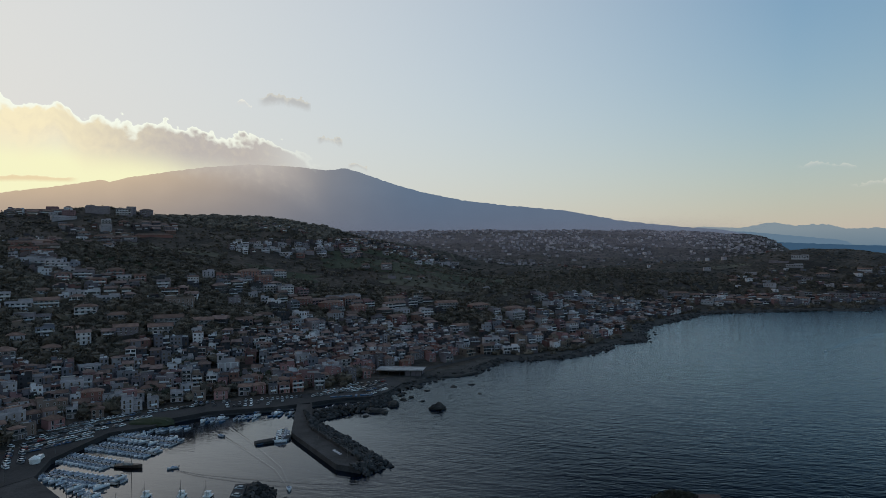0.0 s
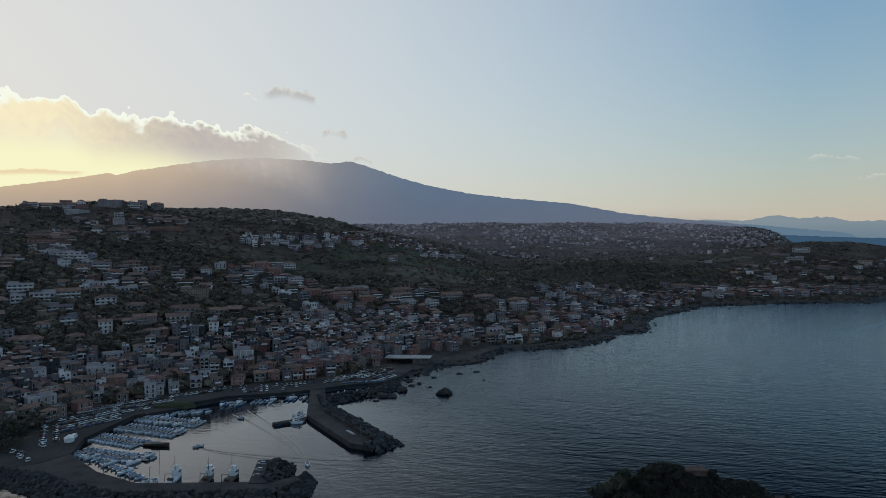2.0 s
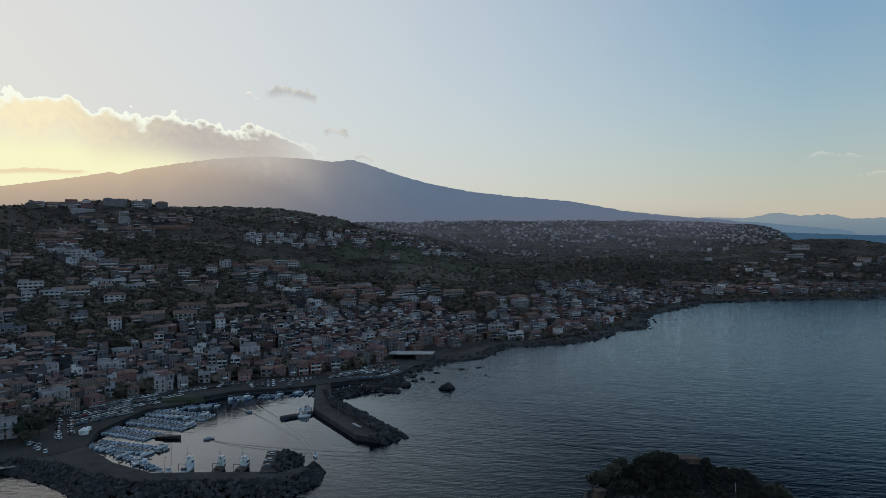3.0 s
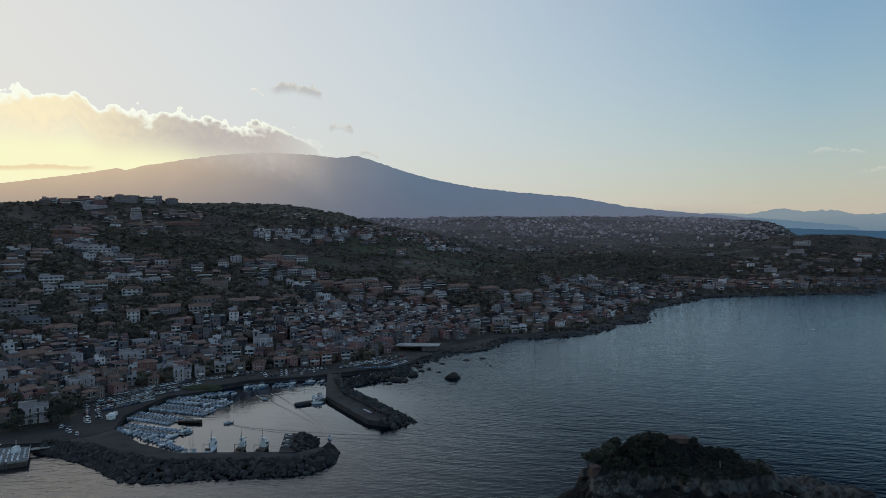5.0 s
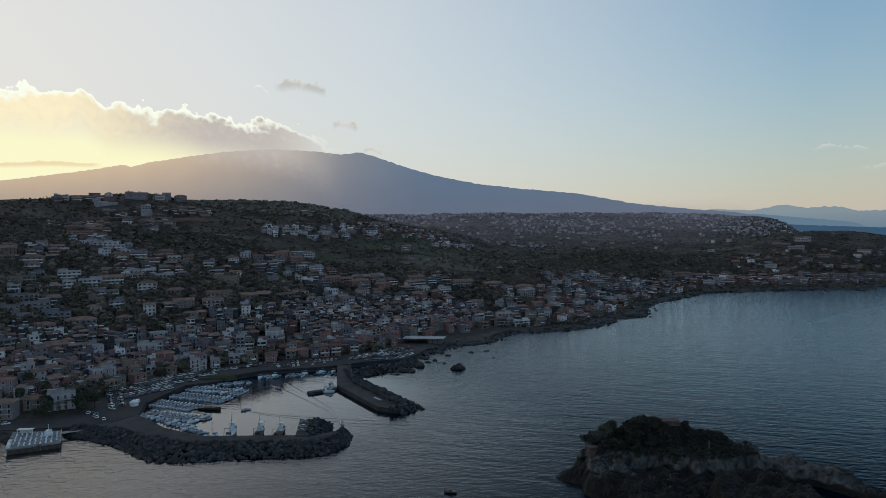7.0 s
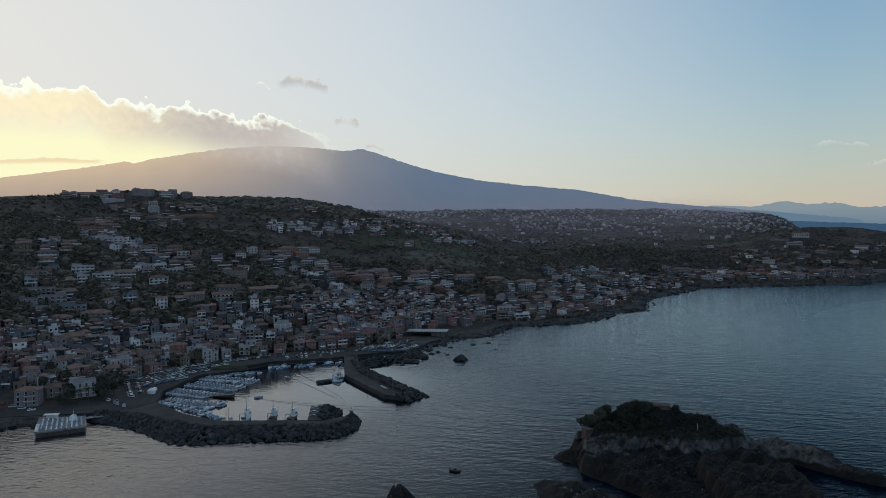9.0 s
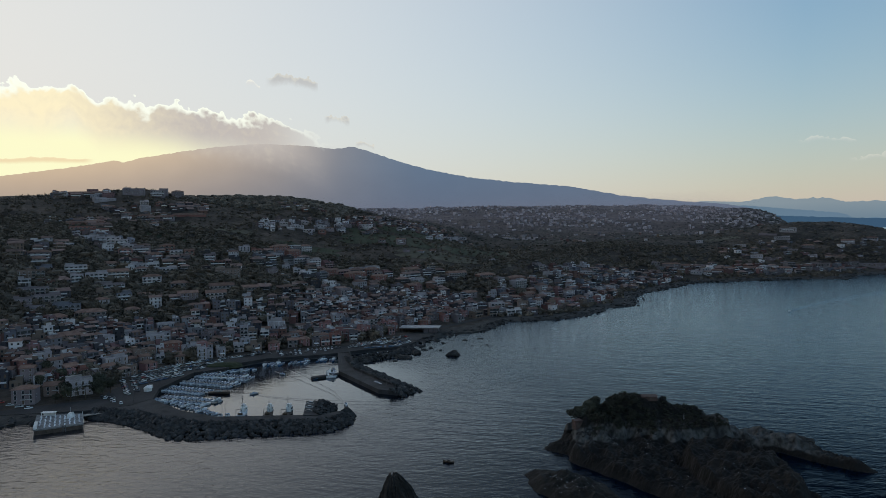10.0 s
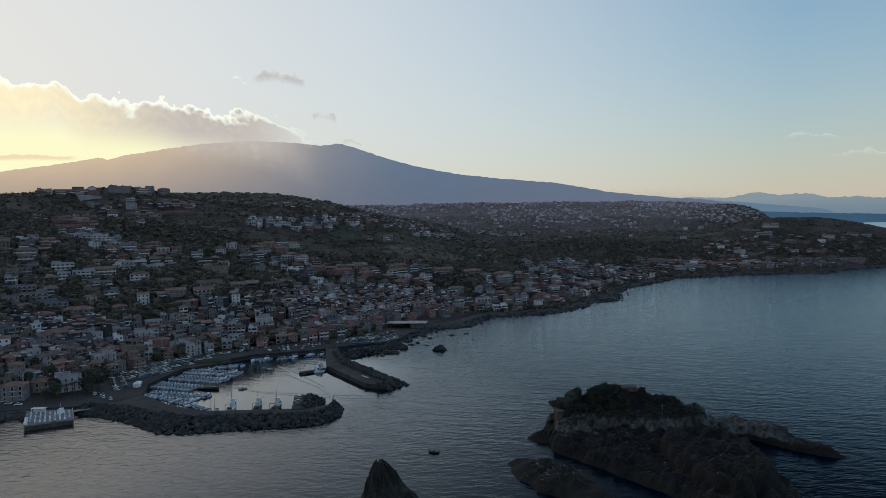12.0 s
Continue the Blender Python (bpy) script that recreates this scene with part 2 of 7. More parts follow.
    lk.new(both.outputs[0], share.inputs[1])
    lk.new(share.outputs[0], mix.inputs[0])
    lk.new(deep.outputs[0], mix.inputs[1])
    lk.new(gloss.outputs[0], mix.inputs[2])
    lk.new(mix.outputs[0], n["Material Output"].inputs[0])
    return m


M_SEA = sea_water()
M_GROUND = surface("scrub and terraces", (0.02, 0.0152, 0.0125), (0.096, 0.07, 0.054), 0.02, 0.95, 0.9, 9.0, third=(0.038, 0.029, 0.022))
M_LAVA = surface("black lava rock", (0.012, 0.012, 0.013), (0.055, 0.05, 0.045), 0.16, 0.9, 0.8, 5.0)
M_BOULDER = surface("basalt boulders", (0.014, 0.014, 0.0155), (0.055, 0.052, 0.051), 0.3, 0.88, 0.6, 5.0, by="object", spread=0.45)
M_RUBBLE = surface("basalt rubble", (0.014, 0.014, 0.0155), (0.055, 0.052, 0.051), 0.3, 0.88, 0.6, 5.0, by="island", spread=0.45)
M_CONCRETE = surface("weathered quay concrete", (0.02, 0.0192, 0.02), (0.052, 0.049, 0.05), 0.12, 0.9, 0.25, 8.0)
M_ASPHALT = surface("worn asphalt", (0.018, 0.0175, 0.019), (0.041, 0.0385, 0.04), 0.06, 0.92, 0.2, 14.0)
M_LEAF = surface("dark foliage", (0.044, 0.036, 0.027), (0.12, 0.095, 0.07), 0.25, 0.8, 0.5, 4.0, by="island", spread=0.5)
M_LEAF_TREE = surface("tree foliage", (0.03, 0.032, 0.022), (0.08, 0.078, 0.055), 0.4, 0.8, 0.5, 4.0, by="object", spread=0.4)
M_LEAF_FAR = surface("grey-green far woods", (0.014, 0.0145, 0.012), (0.045, 0.043, 0.036), 0.05, 0.9, 0.3, 5.0, by="island", spread=0.5)
M_SCRUB = surface("islet scrub", (0.014, 0.015, 0.01), (0.045, 0.044, 0.03), 0.3, 0.85, 0.5, 4.0, by="island", spread=0.5)
M_BARK = surface("grey-brown bark", (0.03, 0.022, 0.015), (0.09, 0.07, 0.05), 0.8, 0.95, 0.5, 5.0)
M_WALLS = [
    surface("white plaster", (0.241, 0.215, 0.225), (0.387, 0.348, 0.361), 0.12, 0.85, 0.1, 9.0, by="object", spread=0.16),
    surface("cream plaster", (0.144, 0.116, 0.12), (0.223, 0.186, 0.196), 0.12, 0.88, 0.1, 9.0, by="object", spread=0.18),
    surface("pink plaster", (0.206, 0.0989, 0.0946), (0.284, 0.155, 0.15), 0.12, 0.88, 0.1, 9.0, by="object", spread=0.18),
    surface("ochre plaster", (0.146, 0.105, 0.085), (0.217, 0.16, 0.136), 0.12, 0.88, 0.1, 9.0, by="object", spread=0.18),
    surface("brick red plaster", (0.155, 0.0671, 0.055), (0.224, 0.112, 0.0946), 0.12, 0.88, 0.1, 9.0, by="object", spread=0.18),
    surface("blue-grey plaster", (0.12, 0.119, 0.142), (0.185, 0.182, 0.215), 0.12, 0.88, 0.1, 9.0, by="object", spread=0.15),
    surface("bare grey plaster", (0.0827, 0.0728, 0.0782), (0.153, 0.131, 0.143), 0.12, 0.92, 0.15, 9.0, by="object", spread=0.2),
]
WALL_WORDS = ["white", "cream", "pink", "ochre", "brick-red", "blue-grey", "bare grey"]
M_TILE = surface("terracotta roof tiles", (0.1, 0.058, 0.045), (0.2, 0.12, 0.092), 0.25, 0.9, 0.5, 6.0, by="object", spread=0.3)
M_TERRACE = surface("grey roof terrace", (0.12, 0.112, 0.11), (0.28, 0.262, 0.25), 0.15, 0.9, 0.2, 8.0, by="object", spread=0.35)
M_GLASS = surface("dark window glass", (0.012, 0.014, 0.017), (0.03, 0.033, 0.04), 0.6, 0.12, 0.0, 4.0, spec=0.5)
M_SHUTTER = surface("brown shutters", (0.05, 0.035, 0.025), (0.12, 0.08, 0.055), 0.7, 0.7, 0.2, 4.0)
M_FRAME = surface("pale window surround", (0.4, 0.39, 0.4), (0.6, 0.59, 0.6), 0.5, 0.8, 0.1, 5.0)
M_RAIL = surface("painted iron railing", (0.06, 0.06, 0.06), (0.16, 0.155, 0.15), 0.8, 0.6, 0.1, 4.0, metal=0.3)
M_HULL = surface("white boat gelcoat", (0.42, 0.44, 0.47), (0.62, 0.63, 0.66), 0.4, 0.3, 0.0, 4.0, by="object", spread=0.35)
M_HULL_B = surface("blue painted hull", (0.03, 0.08, 0.16), (0.07, 0.15, 0.27), 0.4, 0.4, 0.0, 4.0, by="object", spread=0.3)
M_HULL_D = surface("dark timber hull", (0.03, 0.022, 0.018), (0.09, 0.065, 0.05), 0.5, 0.5, 0.1, 4.0)
M_DECK = surface("boat deck and covers", (0.06, 0.08, 0.12), (0.26, 0.29, 0.34), 0.3, 0.6, 0.1, 4.0, by="object", spread=0.4)
M_CABIN = surface("white cabin", (0.5, 0.5, 0.5), (0.75, 0.75, 0.74), 0.5, 0.4, 0.0, 4.0)
M_MOTOR = surface("black outboard", (0.012, 0.012, 0.013), (0.04, 0.04, 0.04), 1.0, 0.4, 0.0, 4.0)
M_RUIN = surface("faded reddish masonry", (0.05, 0.032, 0.028), (0.11, 0.072, 0.062), 0.5, 0.92, 0.4, 5.0)
M_PLANK = surface("worn grey decking", (0.1, 0.098, 0.098), (0.25, 0.245, 0.245), 0.6, 0.9, 0.3, 5.0)
M_WOOD = surface("grey pontoon planks", (0.14, 0.13, 0.12), (0.3, 0.28, 0.26), 0.6, 0.9, 0.3, 5.0)
def town_plaster(name, tones, single=False):
    """Walls of crowded houses: each its own weathered colour."""
    m = surface(name, (0.62, 0.62, 0.62), (0.9, 0.9, 0.9), 0.12, 0.9, 0.1, 9.0)
    n, lk = m.node_tree.nodes, m.node_tree.links
    geo, ramp, mul = n.new("ShaderNodeNewGeometry"), n.new("ShaderNodeValToRGB"), n.new("ShaderNodeMix")
    ramp.color_ramp.interpolation = "CONSTANT"
    while len(ramp.color_ramp.elements) < len(tones):
        ramp.color_ramp.elements.new(0.5)
    for k, t in enumerate(tones):
        ramp.color_ramp.elements[k].position, ramp.color_ramp.elements[k].color = k / len(tones), (*t, 1)
    mul.data_type, mul.blend_type = "RGBA", "MULTIPLY"
    mul.inputs[0].default_value = 1.0
    lk.new(n.new("ShaderNodeObjectInfo").outputs["Random"] if single else geo.outputs["Random Per Island"], ramp.inputs[0])
    old = n["Principled BSDF"].inputs["Base Color"].links[0].from_socket
    lk.new(old, mul.inputs[6])
    lk.new(ramp.outputs[0], mul.inputs[7])
    lk.new(mul.outputs[2], n["Principled BSDF"].inputs["Base Color"])
    return m


TONES = [(0.34, 0.32, 0.34), (0.6, 0.56, 0.57), (0.145, 0.123, 0.138), (0.06, 0.056, 0.068), (0.24, 0.135, 0.14), (0.76, 0.71, 0.72), (0.044, 0.038, 0.045), (0.2, 0.15, 0.12), (0.2, 0.185, 0.2), (0.15, 0.075, 0.07), (0.158, 0.139, 0.158), (0.16, 0.16, 0.19), (0.047, 0.045, 0.052), (0.15, 0.08, 0.065)]
PALE_TONES = [(0.56, 0.53, 0.55), (0.22, 0.2, 0.22), (0.66, 0.63, 0.66), (0.1, 0.085, 0.09), (0.3, 0.29, 0.33), (0.16, 0.12, 0.12)]
M_TOWN, M_TOWN_OWN = town_plaster("old town plaster", TONES), town_plaster("house plaster", TONES, True)
M_TOWN_WHITE, M_TOWN_WHITE_OWN = town_plaster("white town plaster", PALE_TONES), town_plaster("white house plaster", PALE_TONES, True)
M_TILE_TOWN = surface("old town tiles", (0.1, 0.062, 0.053), (0.21, 0.138, 0.116), 0.25, 0.9, 0.5, 6.0, by="island", spread=0.35)
M_TILE_OWN = surface("house tiles", (0.1, 0.062, 0.053), (0.21, 0.138, 0.116), 0.25, 0.9, 0.5, 6.0, by="object", spread=0.35)
M_TERRACE_TOWN = surface("old town terraces", (0.2, 0.188, 0.185), (0.44, 0.42, 0.41), 0.15, 0.9, 0.2, 8.0, by="island", spread=0.4)
M_CARS = [surface(nm + " car paint", d, l, 0.5, 0.28, 0.0, 4.0, spec=0.5) for nm, d, l in (
    ("white", (0.6, 0.6, 0.6), (0.75, 0.75, 0.75)), ("silver", (0.32, 0.33, 0.34), (0.46, 0.47, 0.48)), ("black", (0.012, 0.012, 0.013), (0.03, 0.03, 0.032)),
    ("grey", (0.1, 0.1, 0.11), (0.17, 0.17, 0.18)), ("blue", (0.03, 0.06, 0.14), (0.05, 0.1, 0.2)), ("red", (0.2, 0.02, 0.02), (0.3, 0.035, 0.03)))]
CAR_WORDS = ["white", "silver", "black", "grey", "blue", "red"]
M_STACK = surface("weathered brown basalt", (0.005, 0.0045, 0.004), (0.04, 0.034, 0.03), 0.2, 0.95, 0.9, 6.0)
M_ISLE = surface("brown island rock", (0.005, 0.0045, 0.004), (0.022, 0.0185, 0.0155), 0.13, 0.95, 0.8, 6.0)
def isle_rock():
    """Dark rock with one stratum of pale clay that shows where the islet's flank is cut, and on the slabs of its tail."""
    m = surface("islet rock and clay", (0.003, 0.0026, 0.0024), (0.017, 0.0138, 0.0118), 0.13, 0.95, 0.9, 6.0)
    n, lk = m.node_tree.nodes, m.node_tree.links
    geo, sep, tex, mix, ramp = n.new("ShaderNodeNewGeometry"), n.new("ShaderNodeSeparateXYZ"), n.new("ShaderNodeTexNoise"), n.new("ShaderNodeMix"), n.new("ShaderNodeValToRGB")
    lk.new(geo.outputs["Position"], sep.inputs[0])
    lk.new(geo.outputs["Position"], tex.inputs["Vector"])
    tex.inputs["Scale"].default_value, tex.inputs["Detail"].default_value = 0.12, 7

    def op(kind, a, b, c=0.0):
        k = n.new("ShaderNodeMath")
        k.operation = kind
        for i, v in enumerate((a, b, c)):
            if isinstance(v, (int, float)):
                k.inputs[i].default_value = v
            else:
                lk.new(v, k.inputs[i])
        return k.outputs[0]

    def band(v, a, b):
        k = n.new("ShaderNodeMapRange")
        k.interpolation_type = "SMOOTHSTEP"
        k.inputs["From Min"].default_value, k.inputs["From Max"].default_value = a, b
        lk.new(v, k.inputs["Value"])
        return k.outputs[0]

    z = op("MULTIPLY_ADD", tex.outputs[0], 7.0, op("SUBTRACT", sep.outputs[2], 3.5))
    lean = n.new("ShaderNodeSeparateXYZ")
    lk.new(geo.outputs["True Normal"], lean.inputs[0])
    cliff = op("MULTIPLY", band(lean.outputs[2], 0.93, 0.7), op("MULTIPLY", op("MULTIPLY", band(z, 4.6, 5.6), band(z, 10.2, 8.8)), op("MULTIPLY", band(sep.outputs[1], 194, 199), band(sep.outputs[0], 112, 106))))
    tail = op("MULTIPLY", op("MULTIPLY", band(z, 1.4, 2.6), band(sep.outputs[0], 110, 116)), op("MULTIPLY", band(sep.outputs[1], 184, 192), band(sep.outputs[0], 152, 140)))
    ramp.color_ramp.elements[0].position, ramp.color_ramp.elements[1].position = 0.3, 0.64
    ramp.color_ramp.elements[0].color, ramp.color_ramp.elements[1].color = (0.014, 0.0125, 0.0115, 1), (0.105, 0.098, 0.09, 1)
    fine = n.new("ShaderNodeTexNoise")
    drawn = n.new("ShaderNodeMapping")
    drawn.inputs["Scale"].default_value = (1, 1, 0.6)
    fine.inputs["Scale"].default_value, fine.inputs["Detail"].default_value = 0.45, 8
    lk.new(geo.outputs["Position"], drawn.inputs[0])
    lk.new(drawn.outputs[0], fine.inputs["Vector"])
    lk.new(fine.outputs[0], ramp.inputs[0])
    mix.data_type = "RGBA"
    lk.new(op("MINIMUM", op("ADD", cliff, tail), 1.0), mix.inputs[0])
    lk.new(n["Principled BSDF"].inputs["Base Color"].links[0].from_socket, mix.inputs[6])
    lk.new(ramp.outputs[0], mix.inputs[7])
    lk.new(mix.outputs[2], n["Principled BSDF"].inputs["Base Color"])
    return m


M_ISLET = isle_rock()
M_FIELD = surface("dry grass field", (0.05, 0.045, 0.03), (0.12, 0.103, 0.07), 0.03, 0.95, 0.4, 9.0)
M_GREEN = surface("green grass field", (0.022, 0.027, 0.014), (0.05, 0.054, 0.028), 0.03, 0.95, 0.4, 9.0)
# far backdrops: aerial haze and reflected sky are painted into the emission colours
M_HAZE = glow("volcano with painted haze", srgb(226, 194, 164), srgb(98, 114, 142), -2700, 0, srgb(100, 104, 126), 60, 620, 0.05)
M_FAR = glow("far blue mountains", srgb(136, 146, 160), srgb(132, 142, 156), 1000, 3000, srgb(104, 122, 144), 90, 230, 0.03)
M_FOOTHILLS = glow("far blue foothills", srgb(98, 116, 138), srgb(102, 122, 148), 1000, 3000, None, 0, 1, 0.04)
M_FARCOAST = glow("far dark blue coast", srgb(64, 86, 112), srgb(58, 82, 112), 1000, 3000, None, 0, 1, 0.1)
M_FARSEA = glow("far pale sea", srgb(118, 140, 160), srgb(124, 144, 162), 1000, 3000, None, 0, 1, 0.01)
# ---- the lie of the land ----
COAST = [(-2600, -300), (-1500, 60), (-700, 150), (-330, 228), (-250, 258), (-206, 281), (-190, 290), (-184, 306), (-192, 331),
         (-188, 378), (-168, 390), (-164, 408), (-148, 424), (-110, 434), (-94, 442), (-72, 456), (-46, 462), (-37, 478), (-23, 513), (-2, 543),
         (27, 558), (29, 570), (42, 590), (61, 623), (113, 627), (158, 668), (188, 722), (222, 736), (246, 800), (257, 856), (331, 946),
         (416, 1048), (522, 1063), (610, 1074), (684, 1057), (738, 1125), (860, 1160), (1100, 1250), (1300, 1500), (1380, 2000),
         (1750, 3000), (2350, 4300)]
LAND = np.array(COAST + [(2400, 5200), (-4800, 5200), (-4800, -300)], float)


def coast_distance(px, py):
    """Metres inland from the waterline, negative out at sea."""
    best = np.full(px.shape, 1e9)
    inside = np.zeros(px.shape, bool)
    for i in range(len(LAND)):
        (ax, ay), (bx, by) = LAND[i], LAND[(i + 1) % len(LAND)]
        if i < len(COAST) - 1:
            ex, ey = bx - ax, by - ay
            u = np.clip(((px - ax) * ex + (py - ay) * ey) / (ex * ex + ey * ey), 0, 1)
            best = np.minimum(best, np.hypot(px - ax - u * ex, py - ay - u * ey))
        cross = (ay > py) != (by > py)
        with np.errstate(divide="ignore", invalid="ignore"):
            inside ^= cross & (px < (bx - ax) * (py - ay) / (by - ay) + ax)
    return np.where(inside, best, -best)


def smooth(v):
    v = np.clip(v, 0, 1)
    return v * v * (3 - 2 * v)


def ripple(px, py, size, seed):
    """A few crossed sine swells with uneven phase, from -1 to 1."""
    rng = np.random.RandomState(seed)
    out = 0
    for k in range(6):
        a, ph = rng.uniform(0, 6.28, 2)
        f = 6.28 / size * rng.uniform(0.6, 1.7)
        out = out + np.sin(f * (px * math.cos(a) + py * math.sin(a)) + ph + 1.3 * np.sin(f * 0.47 * (px * math.sin(a) - py * math.cos(a)) + ph))
    return out / 4.0


# broad swells and hollows of the hillside: centre, reach, height
SWELLS = [(-230, 1230, 150, 200, 42), (-60, 1330, 170, 260, 58), (-240, 950, 90, 110, 10), (-80, 960, 110, 130, 23), (-100, 1115, 100, 90, 16), (20, 1230, 150, 150, -24),
          (180, 1420, 200, 200, 8), (-230, 590, 80, 80, 18), (-120, 740, 90, 100, 8), (10, 760, 80, 110, 10), (130, 900, 90, 120, 18), (-400, 900, 100, 130, -22), (-400, 560, 90, 90, -17),
          (-430, 690, 80, 80, -6), (330, 1280, 140, 140, 22), (-320, 720, 100, 110, -9), (150, 1060, 110, 110, 20), (-400, 1150, 90, 100, -11), (-640, 750, 160, 200, -31), (-330, 490, 70, 70, 3)]


def relief(px, py):
    s = coast_distance(px, py)
    base = np.interp(s, [-60, -8, 0, 4, 40, 100, 300, 500, 800, 1500, 3500], [-9, -2.5, 0.1, 2.2, 3.0, 13, 44, 58, 73, 83, 95])
    k = 1.35 * smooth((-100 - px) / 330) * (1 - smooth((s - 950) / 700)) * smooth((s - 25) / 60)
    z = np.where(s > 0, base * (1 + k), base)
    z = z + 58 * np.exp(-((px - 930) / 330) ** 2 - ((py - 1480) / 230) ** 2) * smooth(s / 150)
    z = z + 14 * np.exp(-((px + 610) / 170) ** 2 - ((py - 1150) / 110) ** 2)
    z = z + 135 * smooth((py - 1900) / 1500) * smooth((1830 - px * 3300 / np.maximum(py, 500)) / 430 + 0.4)
    for cx, cy, rx, ry, h in SWELLS:
        z = z + h * np.exp(-((px - cx) / rx) ** 2 - ((py - cy) / ry) ** 2) * smooth((s - 25) / 110)
    rough = smooth((s - 120) / 400)
    z = z + rough * (4.5 * ripple(px, py, 260, 3) + 1.6 * ripple(px, py, 90, 5)) + smooth((py - 1700) / 900) * 7 * ripple(px, py, 700, 9)
    return z + smooth((s - 60) / 80) * 0.5 * ripple(px, py, 34, 7)


def spaced(stops):
    """Grid lines from stops of (start, step)."""
    out = []
    for (a, step), (b, _) in zip(stops, stops[1:]):
        n = max(1, round((b - a) / step))
        out += [a + (b - a) * i / n for i in range(n)]
    return np.array(out + [stops[-1][0]], float)


GX = spaced([(-4600, 120), (-1500, 30), (-700, 9), (-330, 5), (60, 7), (300, 12), (900, 24), (2000, 100), (4600, 0)])
GY = spaced([(-600, 60), (180, 5), (680, 8), (1200, 16), (2000, 40), (4400, 0)])
GZ = relief(*np.meshgrid(GX, GY))
GZ[-1, :] = GZ[-2, :]


def ground(px, py):
    """Height of the ground sheet."""
    i = int(np.clip(np.searchsorted(GX, px) - 1, 0, len(GX) - 2))
    j = int(np.clip(np.searchsorted(GY, py) - 1, 0, len(GY) - 2))
    u, v = (px - GX[i]) / (GX[i + 1] - GX[i]), (py - GY[j]) / (GY[j + 1] - GY[j])
    return float((GZ[j, i] * (1 - u) + GZ[j, i + 1] * u) * (1 - v) + (GZ[j + 1, i] * (1 - u) + GZ[j + 1, i + 1] * u) * v)


SHORE = coast_distance(*np.meshgrid(GX, GY))


def inland(px, py):
    """Metres from the waterline, from the ground's grid."""
    i = int(np.clip(np.searchsorted(GX, px) - 1, 0, len(GX) - 2))
    j = int(np.clip(np.searchsorted(GY, py) - 1, 0, len(GY) - 2))
    u, v = (px - GX[i]) / (GX[i + 1] - GX[i]), (py - GY[j]) / (GY[j + 1] - GY[j])
    return float((SHORE[j, i] * (1 - u) + SHORE[j, i + 1] * u) * (1 - v) + (SHORE[j + 1, i] * (1 - u) + SHORE[j + 1, i + 1] * u) * v)


# ---- mesh helpers ----
def mesh_of(name, verts, faces, mats, index=None, uvs=None, soft=False):
    me = bpy.data.meshes.new(name)
    me.from_pydata([tuple(map(float, v)) for v in verts], [], [tuple(map(int, f)) for f in faces])
    for m in mats:
        me.materials.append(m)
    if index is not None:
        me.polygons.foreach_set("material_index", np.asarray(index, np.int32))
    if soft:
        me.polygons.foreach_set("use_smooth", np.ones(len(me.polygons), bool))
    if uvs is not None:
        layer = me.uv_layers.new(name="UVMap")
        vi = np.empty(len(me.loops), np.int32)
        me.loops.foreach_get("vertex_index", vi)
        layer.data.foreach_set("uv", np.asarray(uvs, np.float32)[vi].ravel())
    me.update()
    return me


class Shape:
    """Boxes, prisms and lofts gathered into one mesh."""

    def __init__(self):
        self.v, self.f, self.i = [], [], []

    def add(self, verts, faces, slot=0):
        o = len(self.v)
        self.v += [tuple(p) for p in verts]
        self.f += [tuple(o + k for k in f) for f in faces]
        self.i += [slot] * len(faces)
        return self

    def box(self, x0, y0, z0, x1, y1, z1, slot=0, taper=0.0):
        t = taper
        return self.add([(x0, y0, z0), (x1, y0, z0), (x1, y1, z0), (x0, y1, z0),
                         (x0 + t, y0 + t, z1), (x1 - t, y0 + t, z1), (x1 - t, y1 - t, z1), (x0 + t, y1 - t, z1)],
                        [(3, 2, 1, 0), (4, 5, 6, 7), (0, 1, 5, 4), (1, 2, 6, 5), (2, 3, 7, 6), (3, 0, 4, 7)], slot)

    def prism(self, outline, z0, z1, slot=0, inset=0.0):
        n = len(outline)
        cx, cy = sum(p[0] for p in outline) / n, sum(p[1] for p in outline) / n
        area = sum(outline[k][0] * outline[(k + 1) % n][1] - outline[(k + 1) % n][0] * outline[k][1] for k in range(n))
        if area < 0:
            outline = outline[::-1]
        top = [(x + (cx - x) * inset, y + (cy - y) * inset, z1) for x, y in outline]
        verts = [(x, y, z0) for x, y in outline] + top
        return self.add(verts, [tuple(range(n, 2 * n)), tuple(range(n - 1, -1, -1))] + [(k, (k + 1) % n, n + (k + 1) % n, n + k) for k in range(n)], slot)

    def tube(self, a, b, r0, r1, sides=6, slot=0):
        a, b = Vector(a), Vector(b)
        q = (b - a).to_track_quat("Z", "Y").to_matrix()
        ring = [Vector((math.cos(6.2832 * k / sides), math.sin(6.2832 * k / sides), 0)) for k in range(sides)]
        verts = [a + q @ (p * r0) for p in ring] + [b + q @ (p * r1) for p in ring]
        return self.add(verts, [(k, (k + 1) % sides, sides + (k + 1) % sides, sides + k) for k in range(sides)] + [tuple(range(2 * sides - 1, sides - 1, -1))[::-1]], slot)

    def mesh(self, name, mats, soft=False):
        return mesh_of(name, self.v, self.f, mats, self.i, soft=soft)


def part(name, me, parent, label="", place=None):
    ob = new(name, me)
    ob.parent = parent
    if place is not None:
        ob.matrix_local = place
    return tagged(ob, label)


def empty(name, m, label, category, group=""):
    ob = new(name)
    ob.empty_display_size = 0.5
    ob.matrix_world = m
    return tagged(ob, label, category, group)


def structure(name, me, label, category):
    return tagged(new(name, me), label, category, kind="structure")


